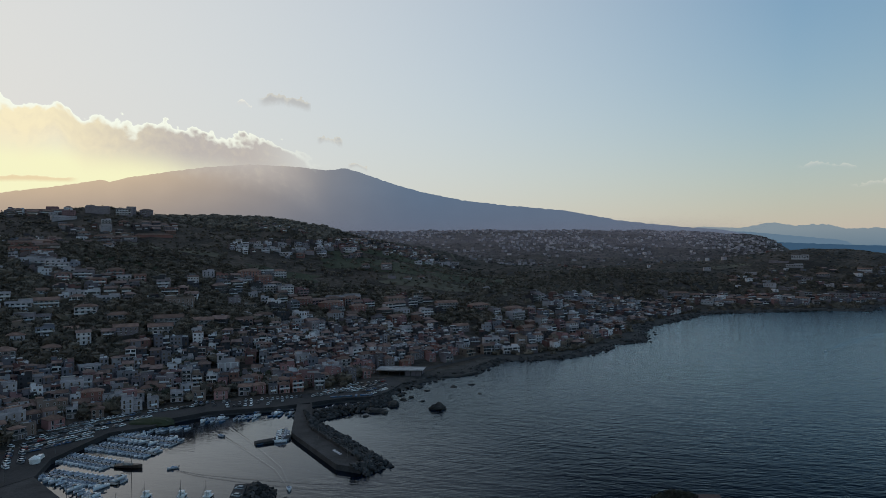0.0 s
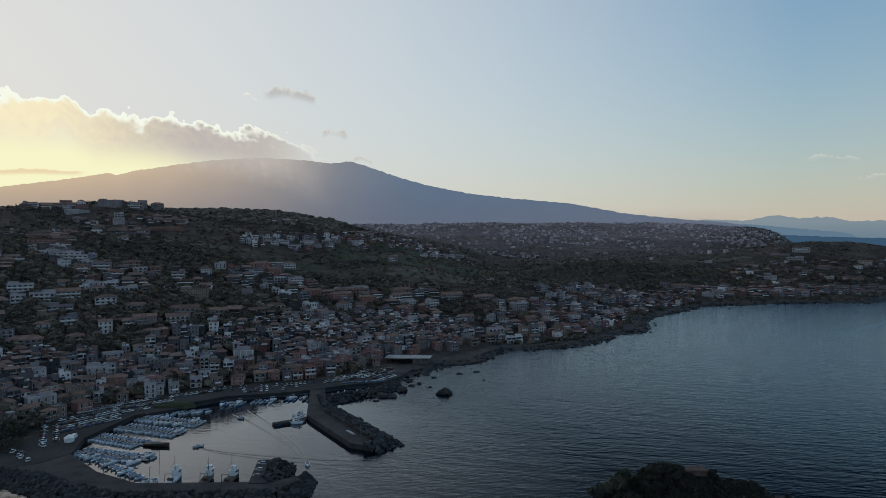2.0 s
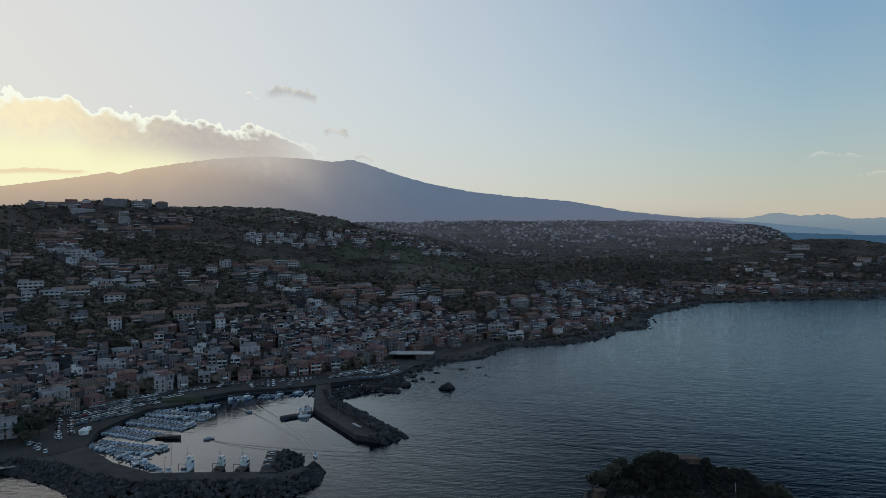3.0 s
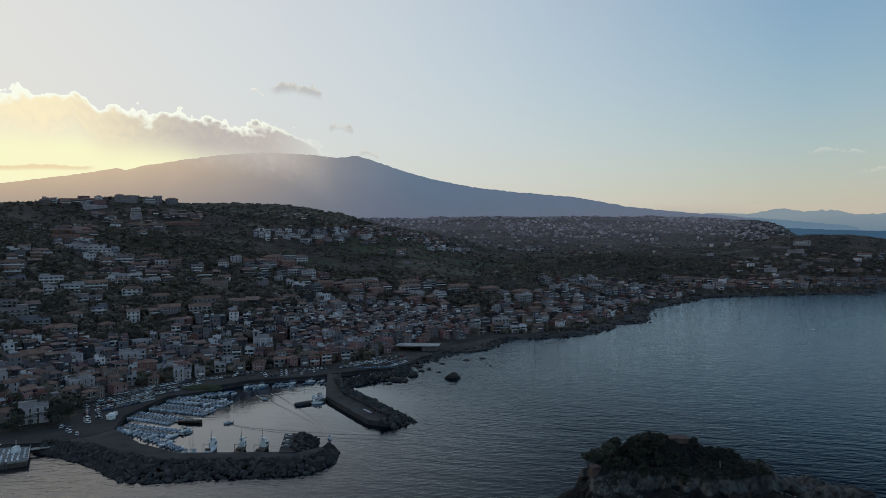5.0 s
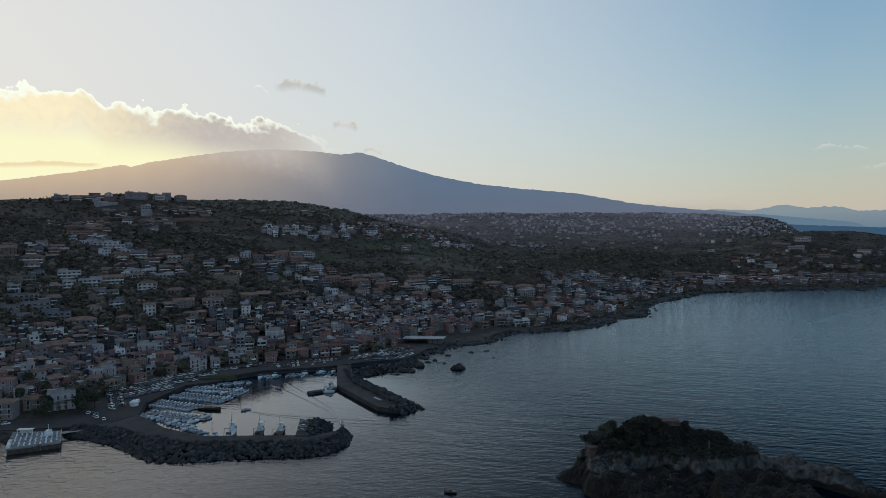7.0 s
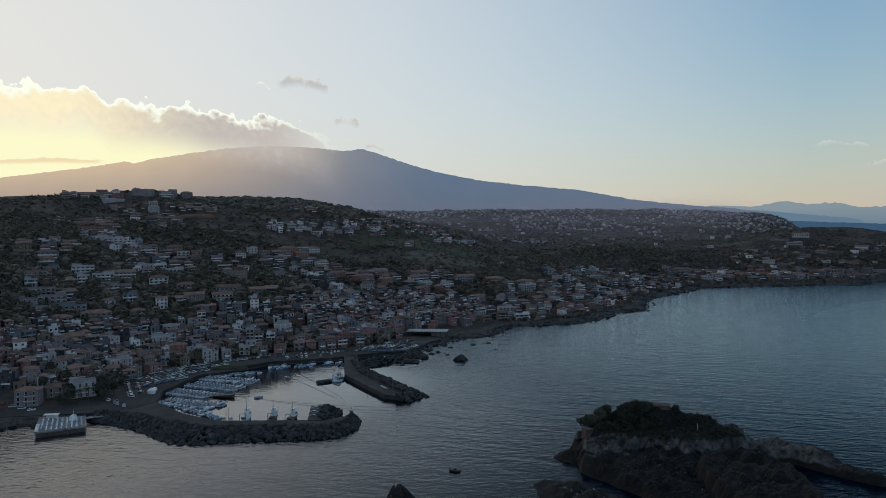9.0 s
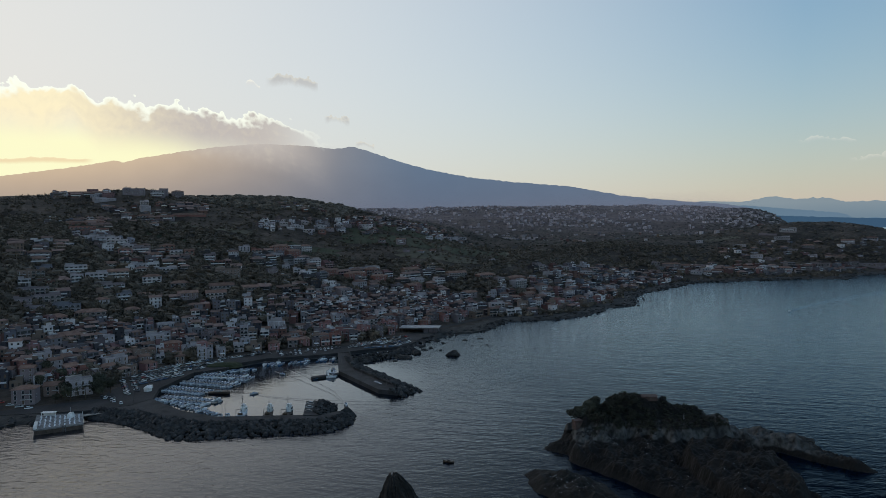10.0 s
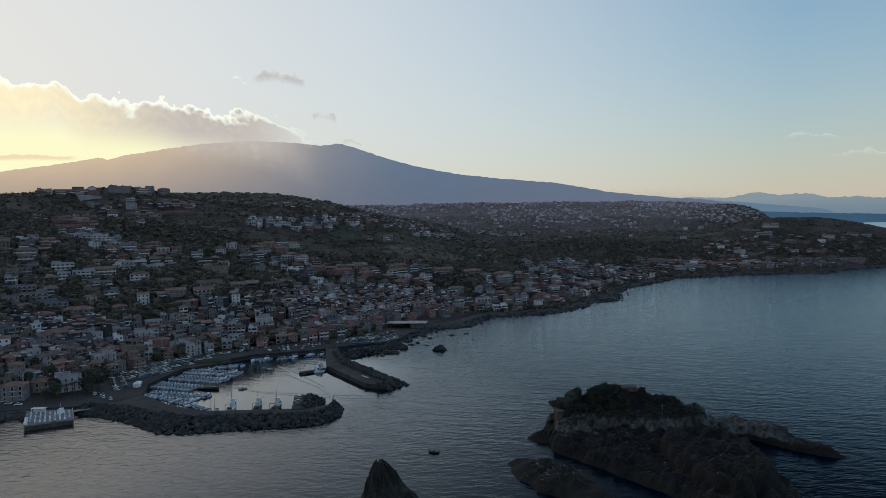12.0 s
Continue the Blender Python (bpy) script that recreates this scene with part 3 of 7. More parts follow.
def scattered(name, verts, faces, spots, mats, label, category, parent=None):
    """Many copies of one small shape in one mesh; spots: rows of x, y, z, turn, sx, sy, sz."""
    v, f = np.asarray(verts, float), np.asarray(faces, int)
    s = np.asarray(spots, float)
    c, d = np.cos(s[:, 3])[:, None], np.sin(s[:, 3])[:, None]
    lx, ly, lz = v[:, 0][None] * s[:, 4:5], v[:, 1][None] * s[:, 5:6], v[:, 2][None] * s[:, 6:7]
    out = np.stack([lx * c - ly * d + s[:, 0:1], lx * d + ly * c + s[:, 1:2], lz + s[:, 2:3]], -1).reshape(-1, 3)
    fa = (f[None] + (np.arange(len(s)) * len(v))[:, None, None]).reshape(-1, f.shape[1])
    me = bpy.data.meshes.new(name)
    me.from_pydata(out.tolist(), [], fa.tolist())
    for m in mats:
        me.materials.append(m)
    ob = new(name, me)
    ob.parent = parent
    return tagged(ob, label, "" if parent else category, kind="stuff")


def lump(seed, flat=0.75, rough=0.3, level=2):
    """An uneven stone or clump of leaves about 1 m in radius, as triangles."""
    bm = bmesh.new()
    bmesh.ops.create_icosphere(bm, subdivisions=level, radius=1)
    for v in bm.verts:
        p = v.co * 1.3 + Vector((seed * 7.1, seed * 3.3, seed))
        v.co *= 1 + rough * noise.noise(p) + rough * 0.6 * noise.noise(p * 2.7)
        v.co.z *= flat
    verts = [tuple(v.co) for v in bm.verts]
    faces = [tuple(w.index for w in f.verts) for f in bm.faces]
    bm.free()
    return verts, faces


# ---- ground, water and distance ----
nx, ny = len(GX), len(GY)
XX, YY = np.meshgrid(GX, GY)
idx = np.arange(nx * ny).reshape(ny, nx)
quads = np.stack([idx[:-1, :-1], idx[:-1, 1:], idx[1:, 1:], idx[1:, :-1]], -1).reshape(-1, 4)
SS = coast_distance((GX[None, :-1] + GX[None, 1:]) / 2 + 0 * GY[:-1, None], (GY[:-1, None] + GY[1:, None]) / 2 + 0 * GX[None, :-1])
slot = (SS < 22 + 7 * ripple((GX[None, :-1] + 0 * GY[:-1, None]), (GY[:-1, None] + 0 * GX[None, :-1]), 60, 4)).ravel().astype(int)
structure("ground", mesh_of("ground", np.stack([XX, YY, GZ], -1).reshape(-1, 3), quads, [M_GROUND, M_LAVA], slot, soft=True),
          "dark scrub hillside with terraces rising from black lava shore", "hillside")
W = spaced([(-4600, 200), (4600, 0)])
wi = np.arange(len(W) ** 2).reshape(len(W), -1)
wx, wy = np.meshgrid(W, W)
structure("water", mesh_of("water", np.stack([wx, wy, 0 * wx], -1).reshape(-1, 3), np.stack([wi[:-1, :-1], wi[:-1, 1:], wi[1:, 1:], wi[1:, :-1]], -1).reshape(-1, 4), [M_SEA], soft=True),
          "calm blue-grey sea with fine ripples at dusk", "sea")

EYE = (-2.0, -40.0, 99.0)


def ridge(name, profile, r, depth, base, mat, label, jag, step=0.12, rows=14):
    """A far range standing round the place: profile of azimuth and height, in degrees as seen from the bay."""
    az = np.arange(profile[0][0], profile[-1][0], step)
    top = np.interp(az, [p[0] for p in profile], [p[1] for p in profile])
    k = np.ones(3) / 3
    top = np.convolve(np.pad(top, 1, mode="edge"), k, mode="valid")
    top = top + jag * (ripple(az * 10, az * 0, 9, 21) + 0.6 * ripple(az * 10, az * 0, 3.1, 22))
    verts = []
    for j in range(rows):
        v = j / (rows - 1)
        for a, e in zip(az, top):
            rr = r - depth * (1 - v) + depth * 0.1 * math.sin(a * 1.7 + 3 * v) * (1 - v)
            el = base + (e - base) * v ** 0.9
            verts.append((EYE[0] + rr * math.sin(radians(a)), EYE[1] + rr * math.cos(radians(a)), EYE[2] + rr * math.tan(radians(el))))
    n = len(az)
    ii = np.arange(n * rows).reshape(rows, n)
    return structure(name, mesh_of(name, verts, np.stack([ii[:-1, :-1], ii[:-1, 1:], ii[1:, 1:], ii[1:, :-1]], -1).reshape(-1, 4), [mat], soft=True), label, "mountain")


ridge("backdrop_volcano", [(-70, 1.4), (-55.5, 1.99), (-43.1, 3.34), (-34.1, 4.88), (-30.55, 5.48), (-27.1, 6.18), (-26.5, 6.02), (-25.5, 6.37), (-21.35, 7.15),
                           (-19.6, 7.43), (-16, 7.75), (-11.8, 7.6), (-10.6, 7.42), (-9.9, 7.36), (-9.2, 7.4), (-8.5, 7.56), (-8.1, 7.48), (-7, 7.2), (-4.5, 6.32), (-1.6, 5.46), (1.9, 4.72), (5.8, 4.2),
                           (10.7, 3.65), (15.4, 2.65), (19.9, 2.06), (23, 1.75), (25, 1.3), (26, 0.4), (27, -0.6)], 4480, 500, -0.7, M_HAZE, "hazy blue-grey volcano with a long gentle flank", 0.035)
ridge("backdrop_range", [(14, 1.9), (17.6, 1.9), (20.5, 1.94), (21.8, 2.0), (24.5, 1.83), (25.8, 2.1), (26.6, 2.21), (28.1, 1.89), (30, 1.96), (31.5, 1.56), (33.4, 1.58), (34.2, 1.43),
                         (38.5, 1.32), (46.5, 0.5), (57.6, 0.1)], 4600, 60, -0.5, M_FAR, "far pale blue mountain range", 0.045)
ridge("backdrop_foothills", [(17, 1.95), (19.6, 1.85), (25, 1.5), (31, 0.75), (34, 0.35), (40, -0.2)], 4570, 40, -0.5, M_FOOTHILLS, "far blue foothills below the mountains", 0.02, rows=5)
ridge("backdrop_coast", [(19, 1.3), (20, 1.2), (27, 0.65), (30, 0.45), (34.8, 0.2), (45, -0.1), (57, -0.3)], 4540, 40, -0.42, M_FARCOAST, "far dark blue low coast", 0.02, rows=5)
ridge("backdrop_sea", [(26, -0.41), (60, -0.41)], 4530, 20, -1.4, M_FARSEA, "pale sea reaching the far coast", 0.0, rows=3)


def cloud_sheet(name, crest, r, thick, mat, label):
    az = np.arange(crest[0][0], crest[-1][0] + 0.01, 0.25)
    top = np.interp(az, [c[0] for c in crest], [c[1] for c in crest])
    rows = 16
    verts, uvs = [], []
    for j in range(rows):
        v = -0.6 + (thick + 0.6) * j / (rows - 1)
        for a, e in zip(az, top):
            verts.append((EYE[0] + r * math.sin(radians(a)), EYE[1] + r * math.cos(radians(a)), EYE[2] + r * math.tan(radians(e - v))))
            uvs.append((a, v))
    n = len(az)
    ii = np.arange(n * rows).reshape(rows, n)
    return structure(name, mesh_of(name, verts, np.stack([ii[:-1, :-1], ii[1:, :-1], ii[1:, 1:], ii[:-1, 1:]], -1).reshape(-1, 4), [mat], uvs=uvs), label, "cloud")


cloud_sheet("backdrop_cloud", [(-70, 10.4), (-52, 10.9), (-43, 11.4), (-34, 11.7), (-32, 11.35), (-30.1, 12.2), (-29.2, 11.4), (-28.2, 10.7), (-25.5, 10.8), (-22.6, 10.75), (-20.9, 10.45),
                               (-18.2, 10.4), (-15.5, 10.0), (-12.7, 9.2), (-10.8, 8.1), (-9, 7.4)], 3880, 6.6,
            cloud_paint("cloud bank", srgb(196, 184, 184), srgb(255, 236, 204), srgb(255, 252, 244), -74, -9, 4.8, 1.0, 1.0, 1.0, 0.1), "long bank of cloud with painted gold backlight")
cloud_sheet("backdrop_streak", [(-37, 5.9), (-32, 6.25), (-28.5, 6.3)], 3870, 0.9, cloud_paint("flat warm cloud", srgb(232, 206, 178), srgb(238, 208, 172), srgb(246, 220, 184), -37, -28.5, 0.55, 1.4, 0.14, 0.8), "thin flat streak of warm cloud")
# sunset glow painted on an added emissive sheet behind the volcano
cloud_sheet("backdrop_glow", [(-74, 11), (-10, 10)], 4700, 11, glow_sheet("golden evening light", srgb(255, 246, 206), -76, -12, 14, 3.0, 0.97), "golden evening sky under the cloud bank")
# added glowing sheets stand in for aerial haze over the far land
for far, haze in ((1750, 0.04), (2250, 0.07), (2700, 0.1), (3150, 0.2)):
    cloud_sheet("backdrop_haze_sheet", [(-36, 3.5), (27, 3.1)], far, 5, glow_sheet("painted haze", srgb(112, 112, 134), -36, 27, 9, 2.4, haze), "thin glowing sheet of painted haze over the far valley")
for az, el, wide, tall, grey in ((-13.2, 13.3, 3.8, 0.95, 168), (-16.4, 12.9, 1.2, 0.6, 205), (-9.5, 10.2, 1.9, 0.75, 172), (-7.1, 7.95, 1.6, 0.55, 176), (3.7, 9.6, 0.9, 0.3, 176), (30.3, 6.6, 3.4, 0.5, 192), (33.8, 5.0, 3.6, 0.6, 188)):
    u0, u1 = az - wide * 0.62, az + wide * 0.62
    cloud_sheet("backdrop_cloudlet", [(u0, el - 0.1), (az - wide * 0.1, el + tall * 0.25), (u1, el - 0.35)], 4200, tall * 2.2,
                cloud_paint("small grey cloud", srgb(grey + 18, grey + 12, grey + 16), srgb(grey + 18, grey + 12, grey + 16), srgb(grey + 48, grey + 38, grey + 30), u0, u1, tall * 1.25, 1.9, 0.5, 0.32 if az > 20 else 0.7), "small ragged grey cloud")


# ---- quays, breakwaters and shore rocks ----
def inside_of(poly, x, y):
    hit = False
    for (ax, ay), (bx, by) in zip(poly, poly[1:] + poly[:1]):
        if (ay > y) != (by > y) and x < (bx - ax) * (y - ay) / (by - ay) + ax:
            hit = not hit
    return hit


def along(line, u):
    """The point at the share u of a line's length."""
    p = [Vector((*q, 0)) for q in line]
    seg = [(b - a).length for a, b in zip(p, p[1:])]
    d = u * sum(seg)
    for a, b, s in zip(p, p[1:], seg):
        if d <= s:
            return a.lerp(b, d / s if s else 0)
        d -= s
    return p[-1]


def band_mesh(name, line, width, z, mats, lift=0.0, step=4.0, drop=0.0):
    """A strip laid along a line; z a number, or None to follow the ground."""
    total = sum(math.dist(a, b) for a, b in zip(line, line[1:]))
    n = max(2, round(total / step))
    pts = [along(line, k / n) for k in range(n + 1)]
    sh = Shape()
    rows = []
    for k, p in enumerate(pts):
        d = (pts[min(k + 1, n)] - pts[max(k - 1, 0)]).normalized()
        side = Vector((-d.y, d.x, 0)) * width / 2
        row = []
        for q in (p - side, p, p + side):
            h = (ground(q.x, q.y) if z is None else z) + lift
            row.append((q.x, q.y, h))
        rows.append(row)
    verts = [v for r in rows for v in r]
    faces = [(3 * k + j, 3 * k + 3 + j, 3 * k + 4 + j, 3 * k + 1 + j)[::-1] for k in range(n) for j in (0, 1)]
    sh.add(verts, faces)
    return sh.mesh(name, mats)


QUAY = [(-206, 282), (-190, 291), (-183, 306), (-191, 331), (-187, 378), (-168, 391), (-164, 409), (-148, 425), (-110, 435), (-94, 443), (-72, 457), (-47, 464),
        (-39, 480), (-30, 510), (-42, 535), (-75, 512), (-96, 478), (-150, 462), (-186, 432), (-214, 404), (-228, 372), (-236, 340), (-262, 322), (-290, 300), (-262, 274)]
structure("pavement", Shape().prism(QUAY, -3, 2.75).mesh("pavement", [M_ASPHALT]), "dark worn asphalt of the harbour front and car park", "pavement")
STONES = [lump(k + 1, 0.8, 0.62, 1) for k in range(6)]
STONE_MESH = [mesh_of("boulder", v, f, [M_BOULDER]) for v, f in STONES]
rng = random.Random(11)


def armour(owner, crest, foot, top, size, count_u, count_v, single):
    """Tipped boulders between a crest line and the waterline; single(x, y): those that are pieces of their own."""
    rest = []
    for i in range(count_u):
        for j in range(count_v):
            u, v = (i + rng.uniform(-0.4, 0.4)) / (count_u - 1), (j + rng.uniform(-0.3, 0.3)) / (count_v - 1)
            p = along(crest, min(max(u, 0), 1)).lerp(along(foot, min(max(u, 0), 1)), v)
            z = top * min(max(1 - v, 0), 1) ** 0.8 + rng.uniform(-0.5, 0.35)
            s = size * rng.uniform(0.65, 1.25)
            dims = (s * rng.uniform(0.8, 1.3), s * rng.uniform(0.8, 1.2), s * rng.uniform(0.7, 1.1))
            if single(p.x, p.y):
                part("boulder", rng.choice(STONE_MESH), owner, place=Matrix.LocRotScale((p.x, p.y, z), Euler((rng.uniform(-0.5, 0.5), rng.uniform(-0.5, 0.5), rng.uniform(0, 6.28))), dims))
            else:
                rest.append((p.x, p.y, z, rng.uniform(0, 6.28), *dims))
    if rest:
        scattered("rubble", *STONES[0], rest, [M_RUBBLE], "dark basalt armour stones", "rocks", owner)


mole = structure("breakwater", Shape().prism([(-204, 284), (-184, 306), (-156, 279), (-132, 264.5), (-75, 264), (-64, 272), (-61, 266), (-66, 257), (-76, 252), (-134, 252), (-158, 263), (-178, 277)], -4, 2.6)
                 .mesh("breakwater", [M_CONCRETE]), "long breakwater with a concrete quay and basalt armour stones", "breakwater")
sh = Shape()
wall_line = [(-196, 281), (-178, 276), (-158, 262), (-134, 251.5), (-76, 251.5)]
for a, b in zip(wall_line, wall_line[1:]):
    d = Vector((b[0] - a[0], b[1] - a[1])).normalized()
    s = Vector((-d.y, d.x)) * 0.6
    sh.prism([(a[0] - s.x, a[1] - s.y), (b[0] - s.x, b[1] - s.y), (b[0] + s.x, b[1] + s.y), (a[0] + s.x, a[1] + s.y)], 1, 4.0)
part("sea_wall", sh.mesh("sea_wall", [M_CONCRETE]), mole, "low grey concrete sea wall")
armour(mole, [(-205, 281), (-178, 275), (-158, 261), (-134, 250), (-77, 250), (-65, 255), (-62, 270)],
       [(-206, 274), (-188, 268), (-166, 254), (-144, 236), (-129, 233), (-111, 237), (-89, 239), (-67, 242), (-57.6, 255), (-58, 270)], 3.9, 1.4, 94, 9, lambda x, y: x > -104)
spur = structure("jetty", Shape().prism([(-84, 262), (-76, 262), (-80.5, 292), (-88.5, 291)], -3, 3.0).prism([(-80, 268), (-79.4, 268), (-83, 289), (-83.6, 289)], 3.0, 4.0).mesh("jetty", [M_CONCRETE]), "short concrete jetty with rocks along its outer side", "jetty")
armour(spur, [(-77, 264), (-81, 291)], [(-67, 266), (-73, 292)], 3.6, 1.3, 15, 6, lambda x, y: True)

pier = structure("harbour_pier", Shape().prism([(-96, 442), (-84, 374), (-50, 317), (-38, 311), (-34, 318), (-44, 330), (-74, 379), (-86, 442)], -4, 2.7)
                 .prism([(-101, 362), (-99, 358), (-83, 368), (-84, 374)], -3, 1.4).mesh("harbour_pier", [M_CONCRETE]), "concrete pier with a rough seaward side of boulders", "pier")
part("kerb_wall", Shape().prism([(-74.6, 380), (-73.4, 380), (-43.4, 330.5), (-44.6, 329.5)], 2, 4.2).prism([(-87, 441), (-86, 441), (-73.4, 380), (-74.6, 380)], 2, 4.0).mesh("kerb_wall", [M_CONCRETE]), pier, "grey concrete parapet along the pier")
armour(pier, [(-86, 420), (-73, 380), (-43, 330), (-36, 316), (-42, 313)], [(-79, 408), (-62, 385), (-34, 338), (-25, 322), (-35, 309)], 3.7, 1.45, 62, 6, lambda x, y: y < 372)
bars = Shape()
for k, wd in enumerate((1.1, 0.9, 1.2, 1.0, 1.1, 0.8, 1.2)):
    bars.box(-4.6 + k * 1.35, -0.9, 0, -4.6 + k * 1.35 + wd, 0.9 - 0.3 * (k % 2), 0.012)
part("painted_marks", bars.mesh("painted_marks", [M_FRAME]), pier, "worn pale paint marks on the deck", pose(-52.5, 336, 2.704, 0, 0, -58))
inner = structure("inner_breakwater", Shape().prism([(-86, 436), (-80, 414), (-62, 429), (-45, 441), (-38, 458), (-43, 462), (-50, 446), (-66, 435), (-80, 425)], -3, 2.2).mesh("inner_breakwater", [M_LAVA]),
                  "low dark breakwater of lava stone closing a small basin", "breakwater")
armour(inner, [(-80, 420), (-64, 432), (-48, 443), (-40, 460)], [(-78, 406), (-60, 424), (-43, 436), (-33, 458)], 3.2, 1.8, 26, 4, lambda x, y: False)

# rocks off the shore
ROCKS = [(-3.5, 436, 4.8, 4.2), (-33, 447, 5.2, 3.2), (-44, 430, 5.6, 2.6), (-38, 428, 4, 2.0), (-37, 487, 4, 1.8), (-22, 470, 2.2, 1.2), (-14, 458, 1.6, 0.8), (-27, 462, 2.6, 1.2), (-30, 478, 3, 1.4),
         (-12, 492, 2.2, 0.9), (8, 505, 3, 0.9), (22, 512, 2.6, 0.8), (26, 480, 1.6, 0.6), (-48, 418, 2, 0.8), (-18, 505, 3, 1.6)]
for k, (x, y, r, h) in enumerate(ROCKS):
    v, f = lump(20 + k, 1.0, 0.42, 3)
    ob = new("sea_rock", mesh_of("sea_rock", v, f, [M_LAVA], soft=False))
    ob.matrix_world = Matrix.LocRotScale((x, y, -0.1 * h), Euler((0, 0, k * 1.7)), (r * 1.1, r * 0.8, h))
    tagged(ob, "black lava rock rising out of the shallow sea", "rock", "rocks off the shore")
spots = []
for k in range(len(COAST) - 1):
    (ax, ay), (bx, by) = COAST[k], COAST[k + 1]
    if ax < -60 and not ax < -215 or ax > 850 or ax < -700:
        continue
    L = math.dist((ax, ay), (bx, by))
    for i in range(int(L / (1.3 if ax < 300 else 3.5))):
        u, o = rng.random(), rng.gauss(2, 4.5)
        nx_, ny_ = (by - ay) / L, -(bx - ax) / L
        s = rng.uniform(0.5, 2.2) * (1 if ax < 300 else 1.7)
        x, y = ax + (bx - ax) * u - nx_ * o, ay + (by - ay) * u - ny_ * o
        spots.append((x, y, max(ground(x, y), 0) + rng.uniform(-0.4, 0.5), rng.uniform(0, 6.28), s * 1.4, s, s * rng.uniform(0.5, 1.0)))
scattered("shore_rocks", *STONES[2], spots, [M_RUBBLE], "black lava rocks strewn along the shore", "rocks")
structure("lava_spit", Shape().prism([(-8, 540), (10, 541), (28, 555), (38, 566), (27, 572), (8, 558)], -2, 1.3, inset=0.25).mesh("lava_spit", [M_LAVA]), "low black lava tongue running into the sea", "shore")

# bathing platform on piles
lido = empty("bathing_platform", Matrix.Identity(4), "pale timber bathing platform on piles above the sea", "platform")
deck_poly = [(-216.5, 245.3), (-196.5, 255.7), (-208, 275), (-232, 273)]
part("deck", Shape().prism(deck_poly, 2.2, 2.9).mesh("deck", [M_PLANK]), lido, "grey timber deck")
for i in range(5):
    for j in range(4):
        p = Vector((*deck_poly[0], 0)).lerp(Vector((*deck_poly[1], 0)), 0.03 + 0.235 * i).lerp(Vector((*deck_poly[3], 0)).lerp(Vector((*deck_poly[2], 0)), 0.03 + 0.235 * i), 0.03 + 0.31 * j)
        part("pile", Shape().tube((p.x, p.y, -4), (p.x, p.y, 2.2), 0.28, 0.28, 6).mesh("pile", [M_WOOD]), lido)
part("skirt", Shape().prism([(-216.2, 245.9), (-197.2, 255.8), (-197.5, 256.4), (-216.5, 246.5)], -0.5, 2.2).mesh("skirt", [M_HULL_D]), lido, "dark boarded front")
part("canopy", Shape().prism([(-227.5, 269.3), (-220, 269.6), (-220.2, 272.4), (-227.7, 272.1)], 4.9, 5.2).box(-227.2, 269.6, 2.9, -227.0, 269.8, 4.9).box(-220.7, 269.9, 2.9, -220.5, 270.1, 4.9).box(-227.2, 271.4, 2.9, -220.7, 272.0, 4.9).mesh("canopy", [M_CABIN]), lido, "white flat-roofed bar open to the deck")
part("gangway", Shape().prism([(-207, 273.5), (-205, 270.5), (-197, 276), (-198.5, 279)], 2.4, 2.7).mesh("gangway", [M_WOOD]), lido, "timber gangway to the shore")
for k in range(6):
    p = Vector((*deck_poly[0], 0)).lerp(Vector((*deck_poly[3], 0)), 0.06 + 0.07 * k)
    part("screen", Shape().box(p.x + 0.3, p.y - 0.5, 2.9, p.x + 1.7, p.y + 0.5, 4.0).mesh("screen", [M_CABIN]), lido, "white canvas screen at the edge of the deck")
for k in range(9):
    p = Vector((*deck_poly[1], 0)).lerp(Vector((*deck_poly[2], 0)), k / 8)
    part("post", Shape().tube((p.x, p.y, 2.9), (p.x, p.y, 4.0), 0.07, 0.07, 6).mesh("post", [M_CABIN]), lido, "white railing post")
part("rail", Shape().tube((*deck_poly[1], 3.95), (*deck_poly[2], 3.95), 0.05, 0.05, 6).tube((*deck_poly[1], 3.45), (*deck_poly[2], 3.45), 0.04, 0.04, 6).mesh("rail", [M_CABIN]), lido, "white railing")
part("stair", Shape().prism([(-211, 265), (-208.5, 266), (-209.5, 270.5), (-212, 269.5)], 2.9, 5.4, inset=0.3).tube((-210.2, 268, 5.2), (-210.2, 268, 8.2), 0.12, 0.08, 6).mesh("stair", [M_CABIN]), lido, "white boarded lookout with a short mast")
part("ladder", Shape().box(-204.6, 250.6, -0.6, -204.3, 250.9, 3.6).box(-203.6, 251.1, -0.6, -203.3, 251.4, 3.6).box(-204.5, 250.8, 1.0, -203.4, 251.2, 1.2).mesh("ladder", [M_RAIL]), lido, "metal bathing ladder")
bed = Shape().box(-0.33, -0.95, 0.28, 0.33, 0.45, 0.42).add([(-0.33, 0.45, 0.28), (0.33, 0.45, 0.28), (0.33, 1.0, 0.75), (-0.33, 1.0, 0.75), (-0.33, 0.45, 0.42), (0.33, 0.45, 0.42), (0.33, 0.95, 0.86), (-0.33, 0.95, 0.86)],
                                                            [(0, 1, 2, 3), (4, 5, 6, 7), (0, 1, 5, 4), (2, 3, 7, 6), (0, 3, 7, 4), (1, 2, 6, 5)]).mesh("mattress", [M_HULL])
legs = Shape().box(-0.3, -0.85, 0, -0.24, 0.4, 0.28).box(0.24, -0.85, 0, 0.3, 0.4, 0.28).mesh("frame", [M_RAIL])
first = None
